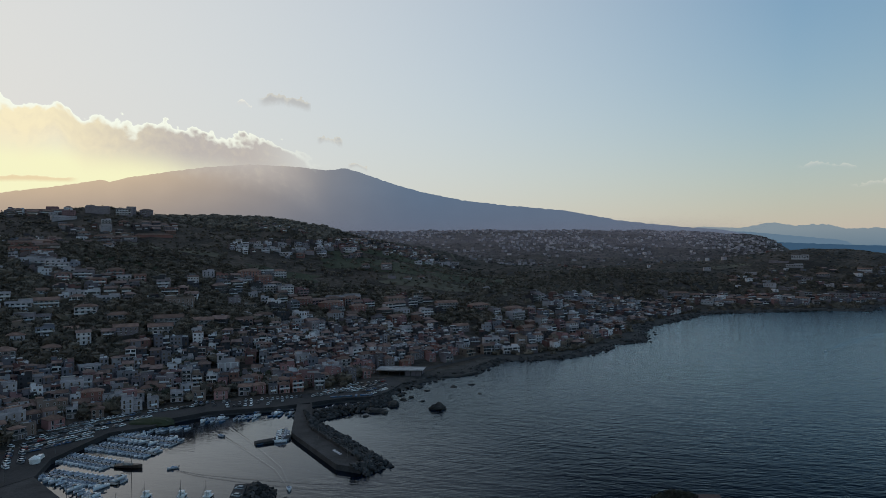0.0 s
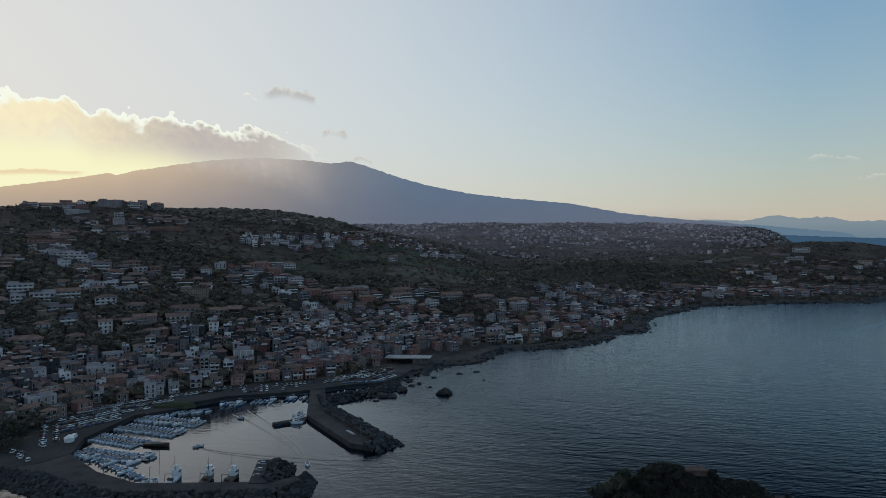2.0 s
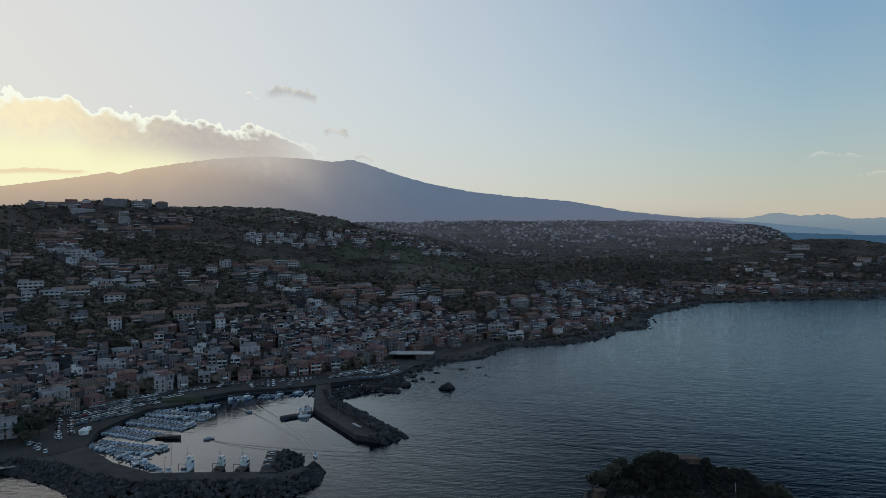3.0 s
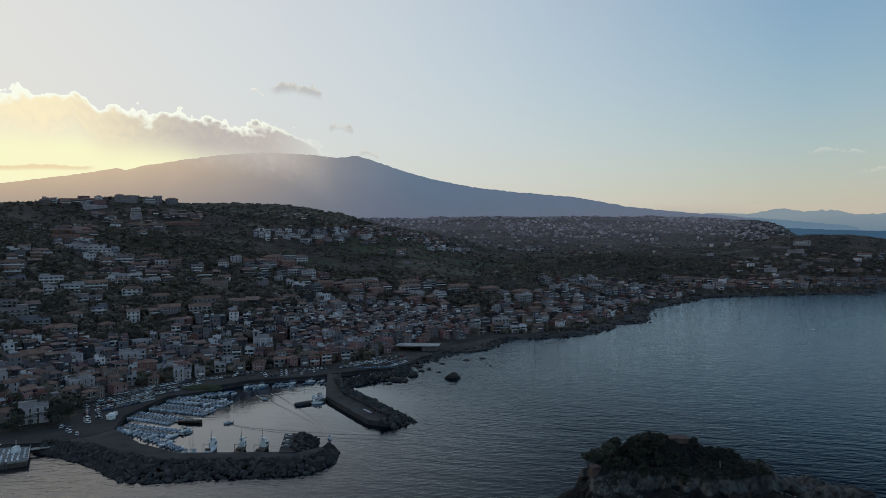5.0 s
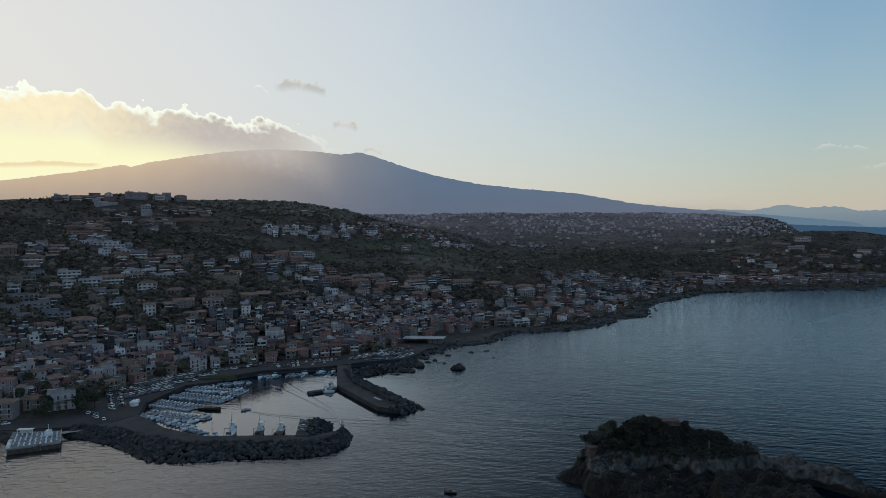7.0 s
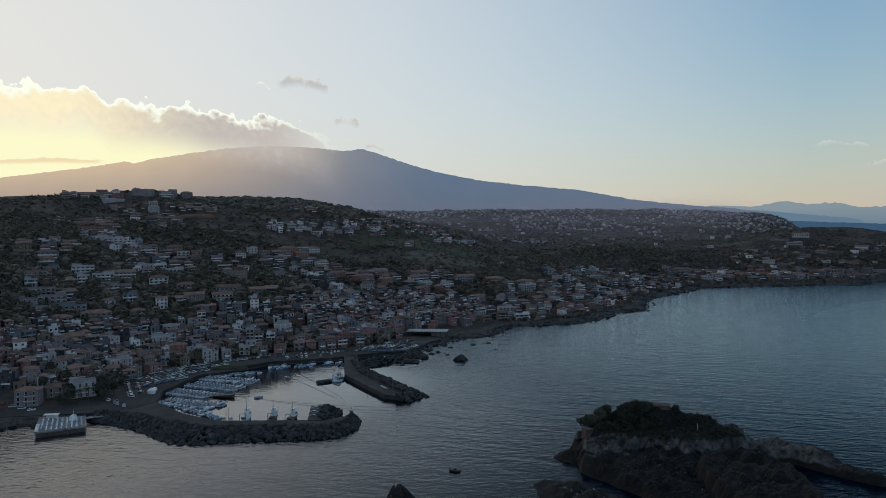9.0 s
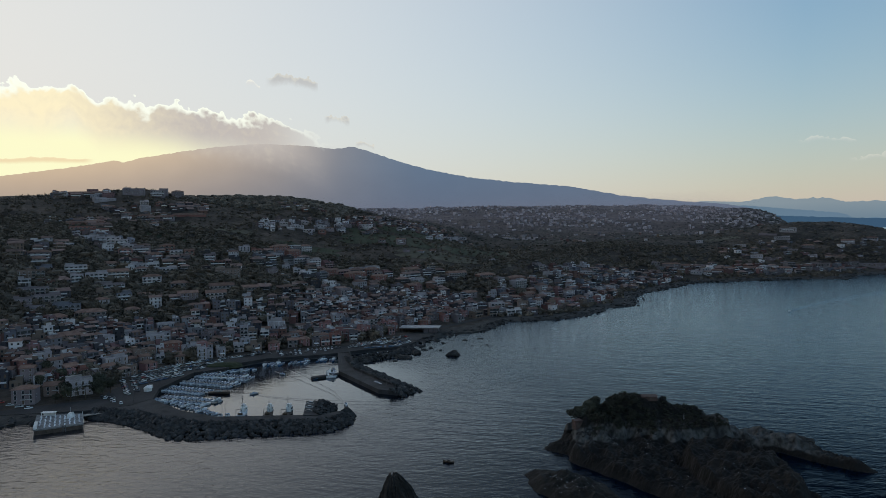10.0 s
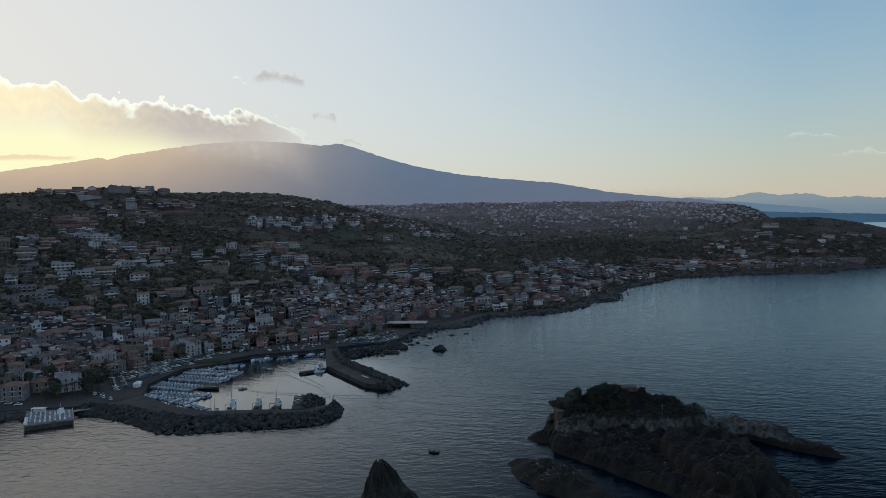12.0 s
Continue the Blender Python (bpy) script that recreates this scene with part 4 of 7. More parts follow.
for i in range(9):
    for j in range(7):
        if (i * 7 + j * 5) % 8 == 0:
            continue
        p = Vector((*deck_poly[0], 0)).lerp(Vector((*deck_poly[1], 0)), 0.12 + i * 0.1).lerp(Vector((*deck_poly[3], 0)).lerp(Vector((*deck_poly[2], 0)), 0.12 + i * 0.1), 0.07 + j * 0.115)
        place = pose(p.x, p.y, 2.9, 0, 0, 34 + 14 * math.sin(i * 3.7 + j * 2.3))
        if first is None:
            first = empty("sun_lounger", place, "white sun lounger on the bathing platform", "lounger", "loungers on the bathing platform")
            part("mattress", bed, first)
            part("bed_frame", legs, first)
        else:
            copy_thing(first, place)

# coast road and lanes
for line, wide in (([(-620, 205), (-400, 232), (-330, 250), (-262, 290)], 8), ([(-196, 437), (-214, 462), (-232, 492), (-270, 520), (-330, 548), (-372, 590), (-400, 640)], 6),
                   ([(-30, 545), (10, 600), (60, 668), (130, 690), (180, 735), (225, 800), (262, 900), (330, 985), (410, 1085), (520, 1100), (680, 1105), (800, 1180)], 7),
                   ([(-60, 700), (20, 790), (60, 900), (40, 1000), (-20, 1090), (60, 1180), (140, 1300)], 6), ([(-300, 760), (-340, 800), (-420, 830), (-470, 900), (-500, 980), (-560, 1040)], 6)):
    structure("road", band_mesh("road", line, wide, None, [M_ASPHALT], lift=0.35), "narrow grey asphalt road", "road")
for line, wide in (([(10, 1430), (34, 1290), (62, 1200), (88, 1125), (96, 1040), (90, 960), (84, 880)], 5.0), ([(330, 1480), (400, 1560), (470, 1570), (560, 1490), (640, 1430)], 5.0)):
    structure("road", band_mesh("road", line, wide, None, [M_FIELD], lift=0.6), "pale lane winding through the valley", "road")


# ---- the islet, its skerries and the sea stack ----
def isle_height(x, y):
    """Height of the islet above the sea."""
    n1 = noise.noise(Vector((x * 0.05, y * 0.05, 1.3)))
    n2 = noise.noise(Vector((x * 0.16, y * 0.16, 4.1)))
    n3 = noise.noise(Vector((x * 0.45, y * 0.45, 7.7)))

    def lens(cx, cy, rx, ry, turn=0.0):
        c, s = math.cos(turn), math.sin(turn)
        u, v = ((x - cx) * c + (y - cy) * s) / rx, (-(x - cx) * s + (y - cy) * c) / ry
        return 1 - math.hypot(u, v)

    def step(v, w):
        v = min(max(v / w, 0), 1)
        return v * v * (3 - 2 * v)

    k = 0.10 * n1 + 0.07 * n2
    # a straight channel cuts off the skerry along the near side
    cut = step((x - 44) * 0.83 + (y - 192) * 0.55 + 9 * k, 5.0)
    base = 5.0 * step(lens(84, 184, 41, 62) + k, 0.1) * cut * (0.85 + 0.3 * n1) + 3.0 * step(lens(52, 212, 19, 12) + k, 0.5)
    shelf = 5.4 * step(lens(88, 222, 36, 21, -0.12) + 2.6 * k, 0.2)
    crown = 7.6 * step(lens(81, 229, 28, 15, -0.1) + 0.9 * k, 0.8)
    block = 6.0 * step(lens(103, 160, 18, 40, 0.1) + k, 0.12) * cut
    tail = 4.6 * step(lens(128, 214, 34, 9, -0.62) + k, 0.35) + 2.6 * step(lens(148, 190, 22, 6, -0.9) + k, 0.4)
    z = max(base + shelf + crown + block * 0.8, tail)
    crag = 1 - abs(noise.noise(Vector((x * 0.17, y * 0.1, 11.0)))) * 2
    crag2 = 1 - abs(noise.noise(Vector((x * 0.6, y * 0.6, 17.0)))) * 2
    return z - 0.45 + (2.2 * n2 + 1.5 * crag - 0.7) * min(z, 4) / 4 + (0.9 * n3 + 0.7 * crag2) * min(z, 3) / 3


def height_patch(name, fn, x0, x1, y0, y1, step, mats, pick, label, category):
    xs, ys = np.arange(x0, x1, step), np.arange(y0, y1, step)
    z = np.array([[fn(x, y) for x in xs] for y in ys])
    X, Y = np.meshgrid(xs, ys)
    ii = np.arange(z.size).reshape(z.shape)
    q = np.stack([ii[:-1, :-1], ii[:-1, 1:], ii[1:, 1:], ii[1:, :-1]], -1).reshape(-1, 4)
    zz = z.ravel()[q]
    keep = zz.max(1) > -0.4
    q, zz = q[keep], zz[keep]
    cx, cy = X.ravel()[q].mean(1), Y.ravel()[q].mean(1)
    slots = [pick(a, b, c.mean(), (c.max() - c.min()) / step) for a, b, c in zip(cx, cy, zz)]
    pts = np.stack([X, Y, z], -1).reshape(-1, 3)
    slots = np.array(slots)
    if isinstance(mats, list):
        return tagged(new(name, mesh_of(name, pts, q, mats, slots, soft=False)), label, category)
    root = empty(name, pose(0, 0, 0), label, category)
    for k, (piece, mat, words) in enumerate(mats):
        used, flat = np.unique(q[slots == k], return_inverse=True)
        part(piece, mesh_of(piece, pts[used], flat.reshape(-1, 4), [mat], soft=False), root, words)
    return root


height_patch("islet", isle_height, 24, 176, 112, 256, 0.75, (("cliff", M_ISLET, "dark brown rock cliff"), ("summit", M_ISLET, "scrub-covered summit above a pale clay band"), ("tail", M_ISLET, "long tail of pale broken slabs"), ("shore_shelf", M_ISLET, "low dark shelf of shore rock")),
             lambda a, b, c, d: 2 if a > 113 and b > 176 else 3 if a < 60 else 1 if b > 200 else 0, "rocky brown islet with a pale clay cliff and scrub", "islet")


def skerry_height(x, y):
    u = math.hypot(((x - 40) * 0.85 + (y - 160) * 0.5) / 12, ((y - 160) * 0.85 - (x - 40) * 0.5) / 25) + 0.16 * noise.noise(Vector((x * 0.13, y * 0.13, 2)))
    return 5.2 * (1 - min(u, 1.2) ** 3) * (0.8 + 0.4 * noise.noise(Vector((x * 0.2, y * 0.2, 9)))) + (1.5 - 2.4 * abs(noise.noise(Vector((x * 0.28, y * 0.28, 3)))) + 0.8 * noise.noise(Vector((x * 0.8, y * 0.8, 3)))) * max(0, 1.1 - u)


height_patch("skerry", skerry_height, 12, 72, 130, 192, 0.8, [M_ISLE], lambda a, b, c, d: 0, "low dark skerry beside the islet", "rock")
v, f = lump(61, 1.0, 0.4, 3)
ob = tagged(new("sea_rock", mesh_of("sea_rock", v, f, [M_LAVA])), "dark flat rock at the tail of the islet", "rock")
ob.matrix_world = Matrix.LocRotScale((150, 212, 0.3), Euler((0, 0, -0.3)), (6.2, 3.0, 2.4))

# the stack: a tall column of basalt that ends in a blunt tooth
sv, sf = [], []
SR, SN = 64, 72
for j in range(SR):
    h = 34.5 * j / (SR - 1)
    r = 12.2 * (1 - (h / 35.6) ** 2.1) ** 0.8 + 0.15
    for i in range(SN):
        a = 6.2832 * i / SN
        p = Vector((math.cos(a) * 2.2, math.sin(a) * 2.2, h * 0.11))
        k = 1 + 0.2 * noise.noise(p) + 0.12 * noise.noise(p * 2.6) + 0.09 * noise.noise(Vector((p.x * 4, p.y * 4, p.z * 0.8))) + 0.06 * noise.noise(Vector((p.x * 9, p.y * 9, p.z * 5)))
        sv.append((-21.3 + 6.0 * (1 - h / 34) + r * k * math.cos(a) * 0.86, 92 + r * k * math.sin(a), h - 0.5 + 0.9 * noise.noise(p * 3)))
for j in range(SR - 1):
    for i in range(SN):
        sf.append((j * SN + i, j * SN + (i + 1) % SN, (j + 1) * SN + (i + 1) % SN, (j + 1) * SN + i))
sf.append(tuple((SR - 1) * SN + i for i in range(SN)))
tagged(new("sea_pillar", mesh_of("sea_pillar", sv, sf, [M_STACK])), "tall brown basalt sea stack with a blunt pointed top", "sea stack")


# ---- houses ----
def window_mesh(w, h, pane):
    """A surround with a recessed pane or closed shutter, in one piece."""
    o = 0.1
    sh = Shape()
    a, b = w / 2, w / 2 + o
    ring = lambda x, z0, z1, y: [(-x, y, z0), (x, y, z0), (x, y, z1), (-x, y, z1)]
    v = ring(b, -o, h + o, 0.02) + ring(b, -o, h + o, -0.09) + ring(a, 0, h, -0.09) + ring(a, 0, h, -0.02)
    q = lambda r, t: [(r + k, r + (k + 1) % 4, t + (k + 1) % 4, t + k) for k in range(4)]
    sh.add(v, q(0, 4) + q(4, 8) + q(8, 12) + [(12, 13, 14, 15)])
    sh.i = [0] * 12 + [1]
    return sh.mesh("window", [M_FRAME, pane])


WINDOWS = [window_mesh(1.0, 1.4, M_GLASS), window_mesh(1.0, 1.4, M_SHUTTER), window_mesh(1.15, 2.2, M_SHUTTER), window_mesh(1.15, 2.2, M_GLASS), window_mesh(2.3, 2.15, M_GLASS)]


def balcony_mesh(w):
    sh = Shape().box(-w / 2, -1.1, -0.16, w / 2, 0.0, 0.0, 0)
    sh.box(-w / 2, -1.1, 0.9, w / 2, -1.04, 0.98, 1).box(-w / 2, -1.1, 0.9, -w / 2 + 0.06, 0, 0.98, 1).box(w / 2 - 0.06, -1.1, 0.9, w / 2, 0, 0.98, 1)
    n = max(4, int(w / 0.28))
    for k in range(n + 1):
        x = -w / 2 + (w - 0.04) * k / n
        sh.box(x, -1.09, 0, x + 0.04, -1.05, 0.9, 1)
    return sh.mesh("balcony", [M_FRAME, M_RAIL])


BALCONIES = {k: balcony_mesh(k) for k in (2, 3, 4, 6)}
SOLID = {k: Shape().box(-k / 2, -1.2, -0.18, k / 2, 0, 0).box(-k / 2, -1.2, 0, k / 2, -1.06, 0.95).box(-k / 2, -1.06, 0, -k / 2 + 0.12, 0, 0.95).box(k / 2 - 0.12, -1.06, 0, k / 2, 0, 0.95).mesh("balcony", [M_FRAME]) for k in (3, 4, 6)}
def unit_balcony(rail):
    sh = Shape()
    out = [(-0.5, 0, 0), (0.5, 0, 0), (0.5, -1.25, 0), (-0.5, -1.25, 0)]
    sh.box(-0.5, -1.25, -0.2, 0.5, 0, 0.0)
    sh.add([(-0.5, -1.25, 0), (0.5, -1.25, 0), (0.5, -1.25, 0.95), (-0.5, -1.25, 0.95), (-0.5, -1.12, 0.95), (0.5, -1.12, 0.95), (0.5, -1.12, 0), (-0.5, -1.12, 0)],
           [(0, 1, 2, 3), (3, 2, 5, 4), (4, 5, 6, 7), (0, 3, 4, 7), (1, 6, 5, 2)], rail)
    return sh.mesh("balcony", [M_FRAME, M_RAIL])


LONG_BALCONY = [unit_balcony(0), unit_balcony(0), unit_balcony(1)]
DOORS = [window_mesh(1.15, 2.2, M_SHUTTER), window_mesh(2.4, 2.4, M_RAIL)]
AWNING = Shape().add([(-1.8, 0, 2.9), (1.8, 0, 2.9), (1.8, -1.7, 2.3), (-1.8, -1.7, 2.3), (-1.8, -1.7, 2.1), (1.8, -1.7, 2.1), (1.8, 0, 2.8), (-1.8, 0, 2.8)],
                     [(0, 3, 2, 1), (3, 4, 5, 2), (4, 7, 6, 5), (0, 7, 4, 3), (1, 2, 5, 6)]).mesh("awning", [M_CABIN])
TANK = Shape().tube((0, 0, 0), (0, 0, 1.1), 0.55, 0.5, 8).tube((0, 0, 1.1), (0, 0, 1.25), 0.5, 0.2, 8).mesh("water_tank", [M_DECK])


def roof_mesh(w, d, kind):
    e = 0.55
    x, y = w / 2 + e, d / 2 + e
    sh = Shape()
    rise = min(w, d) * 0.24
    sh.box(-x, -y, -0.12, x, y, 0.06)
    if kind == "hip":
        if w >= d:
            a, b = (-(w - d) / 2 - 0.01, 0, rise), ((w - d) / 2 + 0.01, 0, rise)
            sh.add([(-x, -y, 0.06), (x, -y, 0.06), (x, y, 0.06), (-x, y, 0.06), a, b], [(0, 1, 5, 4), (1, 2, 5), (2, 3, 4, 5), (3, 0, 4)])
        else:
            a, b = (0, -(d - w) / 2 - 0.01, rise), (0, (d - w) / 2 + 0.01, rise)
            sh.add([(-x, -y, 0.06), (x, -y, 0.06), (x, y, 0.06), (-x, y, 0.06), a, b], [(0, 1, 4), (1, 2, 5, 4), (2, 3, 5), (3, 0, 4, 5)])
    else:
        sh.add([(-x, -y, 0.06), (x, -y, 0.06), (x, y, 0.06), (-x, y, 0.06), (-x, 0, rise), (x, 0, rise)], [(0, 1, 5, 4), (2, 3, 4, 5), (1, 2, 5), (3, 0, 4)])
    n = int(2 * x / 1.1)
    for k in range(n):
        px = -x + 0.5 + k * (2 * x - 1) / max(1, n - 1)
        sh.box(px - 0.05, -y + 0.02, 0.06, px + 0.05, -y + 0.35, 0.16)
    return sh.mesh("roof", [M_TILE])


def flat_roof(w, d):
    x, y = w / 2, d / 2
    sh = Shape().box(-x + 0.24, -y + 0.24, -0.1, x - 0.24, y - 0.24, 0.08, 0)
    for a in ((-x, -y, x, -y + 0.24), (-x, y - 0.24, x, y), (-x, -y + 0.24, -x + 0.24, y - 0.24), (x - 0.24, -y + 0.24, x, y - 0.24)):
        sh.box(a[0], a[1], -0.1, a[2], a[3], 0.95, 1)
    return sh


LOTS = []          # taken ground: x, y, radius
HOUSE_COUNT = [0]


def clear_of(x, y, r):
    return all(abs(x - a) > r + c or (x - a) ** 2 + (y - b) ** 2 > (r + c) ** 2 for a, b, c in LOTS)


def seaward(x, y):
    """The turn, in degrees, of a front that looks down to the sea."""
    e = 14.0
    gx, gy = inland(x + e, y) - inland(x - e, y), inland(x, y + e) - inland(x, y - e)
    return math.degrees(math.atan2(gy, gx)) - 90


def house(x, y, turn, w, d, storeys, colour, hip, detail, seed, category="house", group="houses of the town", name="house", words=""):
    """A rendered house: detail 3 near the harbour, 2 on the hill, 1 farther off."""
    rn = random.Random(seed)
    c, s = math.cos(radians(turn)), math.sin(radians(turn))
    hs = [ground(x + c * a - s * b, y + s * a + c * b) for a in (-w / 2, w / 2) for b in (-d / 2, d / 2)]
    z0, low = min(hs) + 0.25 * (max(hs) - min(hs)), min(hs) - 0.8
    F = 2.95
    H = F * storeys
    wall_m = M_WALLS[colour]
    kind = ("hip" if rn.random() < 0.65 else "gable") if hip else "flat"
    label = words or "%s plastered %s house with a %s" % (WALL_WORDS[colour], ("one", "two", "three", "four", "five")[storeys - 1] + "-storey", "terracotta tiled roof" if hip else "flat roof terrace")
    root = empty(name, pose(x, y, z0, 0, 0, turn), label, category, group)
    body = Shape().box(-w / 2, -d / 2, low - z0, w / 2, d / 2, H)
    if hip and kind == "gable":
        rise = min(w, d) * 0.24 - 0.25
        body.add([(-w / 2, -d / 2, H), (-w / 2, d / 2, H), (-w / 2, 0, H + rise), (w / 2, -d / 2, H), (w / 2, d / 2, H), (w / 2, 0, H + rise)], [(0, 2, 1), (3, 4, 5)])
    part("wall", body.mesh("wall", [wall_m]), root)
    if hip:
        part("roof", roof_mesh(w, d, kind), root, "weathered terracotta tiles", pose(0, 0, H))
        if detail >= 2 and rn.random() < 0.5:
            part("chimney", Shape().box(-0.35, -0.35, 0, 0.35, 0.35, 1.6, 0, 0.03).mesh("chimney", [wall_m]), root, "", pose(rn.uniform(-w, w) * 0.25, rn.uniform(0, d * 0.25), H + min(w, d) * 0.09))
    else:
        part("roof", flat_roof(w, d).mesh("roof", [M_TERRACE, wall_m]), root, "flat roof terrace with a parapet", pose(0, 0, H))
        if rn.random() < 0.8:
            a, b = rn.uniform(0.3, 0.6) * w, rn.uniform(0.35, 0.6) * d
            px, py = rn.choice((-1, 1)) * (w - a) * 0.45, (d - b) * rn.uniform(0.1, 0.45)
            tilt = rn.random() < 0.4
            st = Shape().box(px - a / 2, py - b / 2, 0, px + a / 2, py + b / 2, 2.5, 0).box(px - a / 2 - 0.25, py - b / 2 - 0.25, 2.5, px + a / 2 + 0.25, py + b / 2 + 0.25, 2.7, 1)
            part("rooftop_room", st.mesh("rooftop_room", [wall_m, M_TILE if tilt else M_TERRACE]), root, "", pose(0, 0, H))
        if detail == 3 and rn.random() < 0.4:
            part("water_tank", TANK, root, "pale round water tank", pose(rn.uniform(-0.3, 0.3) * w, rn.uniform(-0.3, 0.3) * d, H + 0.08))
    cols = max(2, int(w / 3.4)) if detail >= 2 else max(2, int(w / 4.2))
    banded = detail < 3 and storeys > 1 and rn.random() < 0.72 or detail == 3 and rn.random() < 0.22
    french = banded or rn.random() < 0.6
    solid = rn.choice((0, 1, 2, 3))
    style = rn.choice((0, 1, 1))
    for k in range(storeys):
        for i in range(cols):
            px = -w / 2 + w * (i + 0.5) / cols
            if k == 0 and detail >= 2:
                if i == cols // 2:
                    part("door", DOORS[0], root, "brown wooden door", pose(px, -d / 2, 0.1))
                    continue
                if detail == 3 and rn.random() < 0.35:
                    part("shop_door", DOORS[1], root, "grey shop shutter", pose(px, -d / 2, 0.1))
                    continue
            if k == 0 and detail == 1:
                continue
            if banded:
                part("window", WINDOWS[4], root, "", pose(px, -d / 2, F * k + 0.12))
            elif french and k > 0:
                part("window", WINDOWS[2 if style else 3], root, "", pose(px, -d / 2, F * k + 0.12))
            else:
                part("window", WINDOWS[style], root, "", pose(px, -d / 2, F * k + 0.9))
        if k > 0 and banded:
            part("balcony", LONG_BALCONY[(0, 2, 1, 2)[solid]], root, "", Matrix.LocRotScale((0, -d / 2, F * k + 0.1), None, (w * rn.choice((0.99, 0.99, 0.7)), 1, 1)))
        elif k > 0 and french and rn.random() < 0.7:
            span = 6 if w > 11 else 4 if w > 8 else 3
            part("balcony", (SOLID if solid == 2 else BALCONIES)[span], root, "", pose((w - span) * rn.choice((-0.3, 0, 0.3)), -d / 2, F * k + 0.1))
        if detail == 3 and k > 0 and rn.random() < 0.7:
            part("window", WINDOWS[style], root, "", pose(w / 2, d * rn.uniform(-0.25, 0.25), F * k + 0.9, 0, 0, 90))
    if detail == 3 and rn.random() < 0.18:
        part("awning", AWNING, root, "pale canvas awning", pose(rn.uniform(-0.2, 0.2) * w, -d / 2, 0))
    LOTS.append((x, y, 0.46 * max(w, d)))
    return root


def crowd(name, count, plot, size, storeys, tiled, label, seed, gap=-0.6, tries=60, shore=24, loggia=0.35, white=False, own=0, kind="house", words="house"):
    """Houses on one plot of ground; loggia: the share with balconies and dark strips for recess shade along the front;
    the first own of them stand as things, the rest are joined.
    """
    rn = random.Random(seed)
    xr, yr = ((min(c), max(c)) for c in zip(*plot))
    sh, made = Shape(), 0
    joined, single = (M_TOWN_WHITE, M_TOWN_WHITE_OWN) if white else (M_TOWN, M_TOWN_OWN)
    for _ in range(count * tries):
        if made >= count:
            break
        x, y, w = rn.uniform(*xr), rn.uniform(*yr), rn.uniform(*size)
        if not inside_of(plot, x, y) or inland(x, y) < shore or inside_of(QUAY, x, y) or not clear_of(x, y, w * 0.46 + gap):
            continue
        made += 1
        d, n = rn.uniform(0.75, 1.15) * min(w, 12), rn.choice(storeys)
        t = radians(seaward(x, y) * 0.65 + rn.uniform(-9, 9))
        c, s = math.cos(t), math.sin(t)
        hs = [ground(x + c * a - s * b, y + s * a + c * b) for a in (-w / 2, w / 2) for b in (-d / 2, d / 2)]
        zb, low = min(hs) + 0.25 * (max(hs) - min(hs)), min(hs) - 0.8
        H = 2.95 * n + rn.uniform(-0.3, 0.5)

        body, top = Shape(), Shape()

        def put(verts, faces, slot):
            (top if slot in (1, 2) else body).add(verts, faces, slot)

        def block(x0, y0, z0, x1, y1, z1, slot):
            put([(x0, y0, z0), (x1, y0, z0), (x1, y1, z0), (x0, y1, z0), (x0, y0, z1), (x1, y0, z1), (x1, y1, z1), (x0, y1, z1)],
                [(4, 5, 6, 7), (0, 1, 5, 4), (1, 2, 6, 5), (2, 3, 7, 6), (3, 0, 4, 7)], slot)

        ring = lambda e, z: [(-w / 2 + e, -d / 2 + e, z), (w / 2 - e, -d / 2 + e, z), (w / 2 - e, d / 2 - e, z), (-w / 2 + e, d / 2 - e, z)]
        q = lambda r, o: [(r + k, r + (k + 1) % 4, o + (k + 1) % 4, o + k) for k in range(4)]
        hip = rn.random() < tiled
        if hip:
            put(ring(0, low - zb) + ring(0, H), q(0, 4) + [(4, 5, 6, 7)], 0)
            r, e = min(w, d) * rn.uniform(0.18, 0.26), -0.45
            if rn.random() < 0.5:
                put(ring(e, H - 0.1) + [(-w / 2 - 0.4, 0, H + r), (w / 2 + 0.4, 0, H + r)], [(0, 1, 5, 4), (2, 3, 4, 5), (1, 2, 5), (3, 0, 4)], 1)
            else:
                put(ring(e, H - 0.1) + [(-w * 0.18, 0, H + r), (w * 0.18, 0, H + r)], [(0, 1, 5, 4), (2, 3, 4, 5), (1, 2, 5), (3, 0, 4)], 1)
        else:
            put(ring(0, low - zb) + ring(0, H + 0.8) + ring(0.22, H + 0.8) + ring(0.22, H), q(0, 4) + q(4, 8) + q(8, 12), 0)
            put(ring(0.22, H + 0.02), [(0, 1, 2, 3)], 2)
            if rn.random() < 0.75:
                a, b = rn.uniform(0.35, 0.65) * w, rn.uniform(0.35, 0.6) * d
                px, py = rn.choice((-1, 1)) * (w - a) * 0.42, (d - b) * 0.4
                block(px - a / 2, py - b / 2, H, px + a / 2, py + b / 2, H + 2.5, 0)
                block(px - a / 2 - 0.2, py - b / 2 - 0.2, H + 2.5, px + a / 2 + 0.2, py + b / 2 + 0.2, H + 2.68, rn.choice((1, 2)))
            for _k in range(rn.choice((1, 2, 3))):
                px, py, a = rn.uniform(-0.38, 0.38) * w, rn.uniform(-0.38, 0.38) * d, rn.uniform(0.4, 1.3)
                block(px - a, py - 0.5, H, px + a, py + 0.5, H + rn.uniform(0.7, 1.7), rn.choice((5, 5, 4, 2)))
        cols = max(2, int(w / 2.7))
        tall = rn.random() < 0.5
        deep = n > 1 and rn.random() < loggia
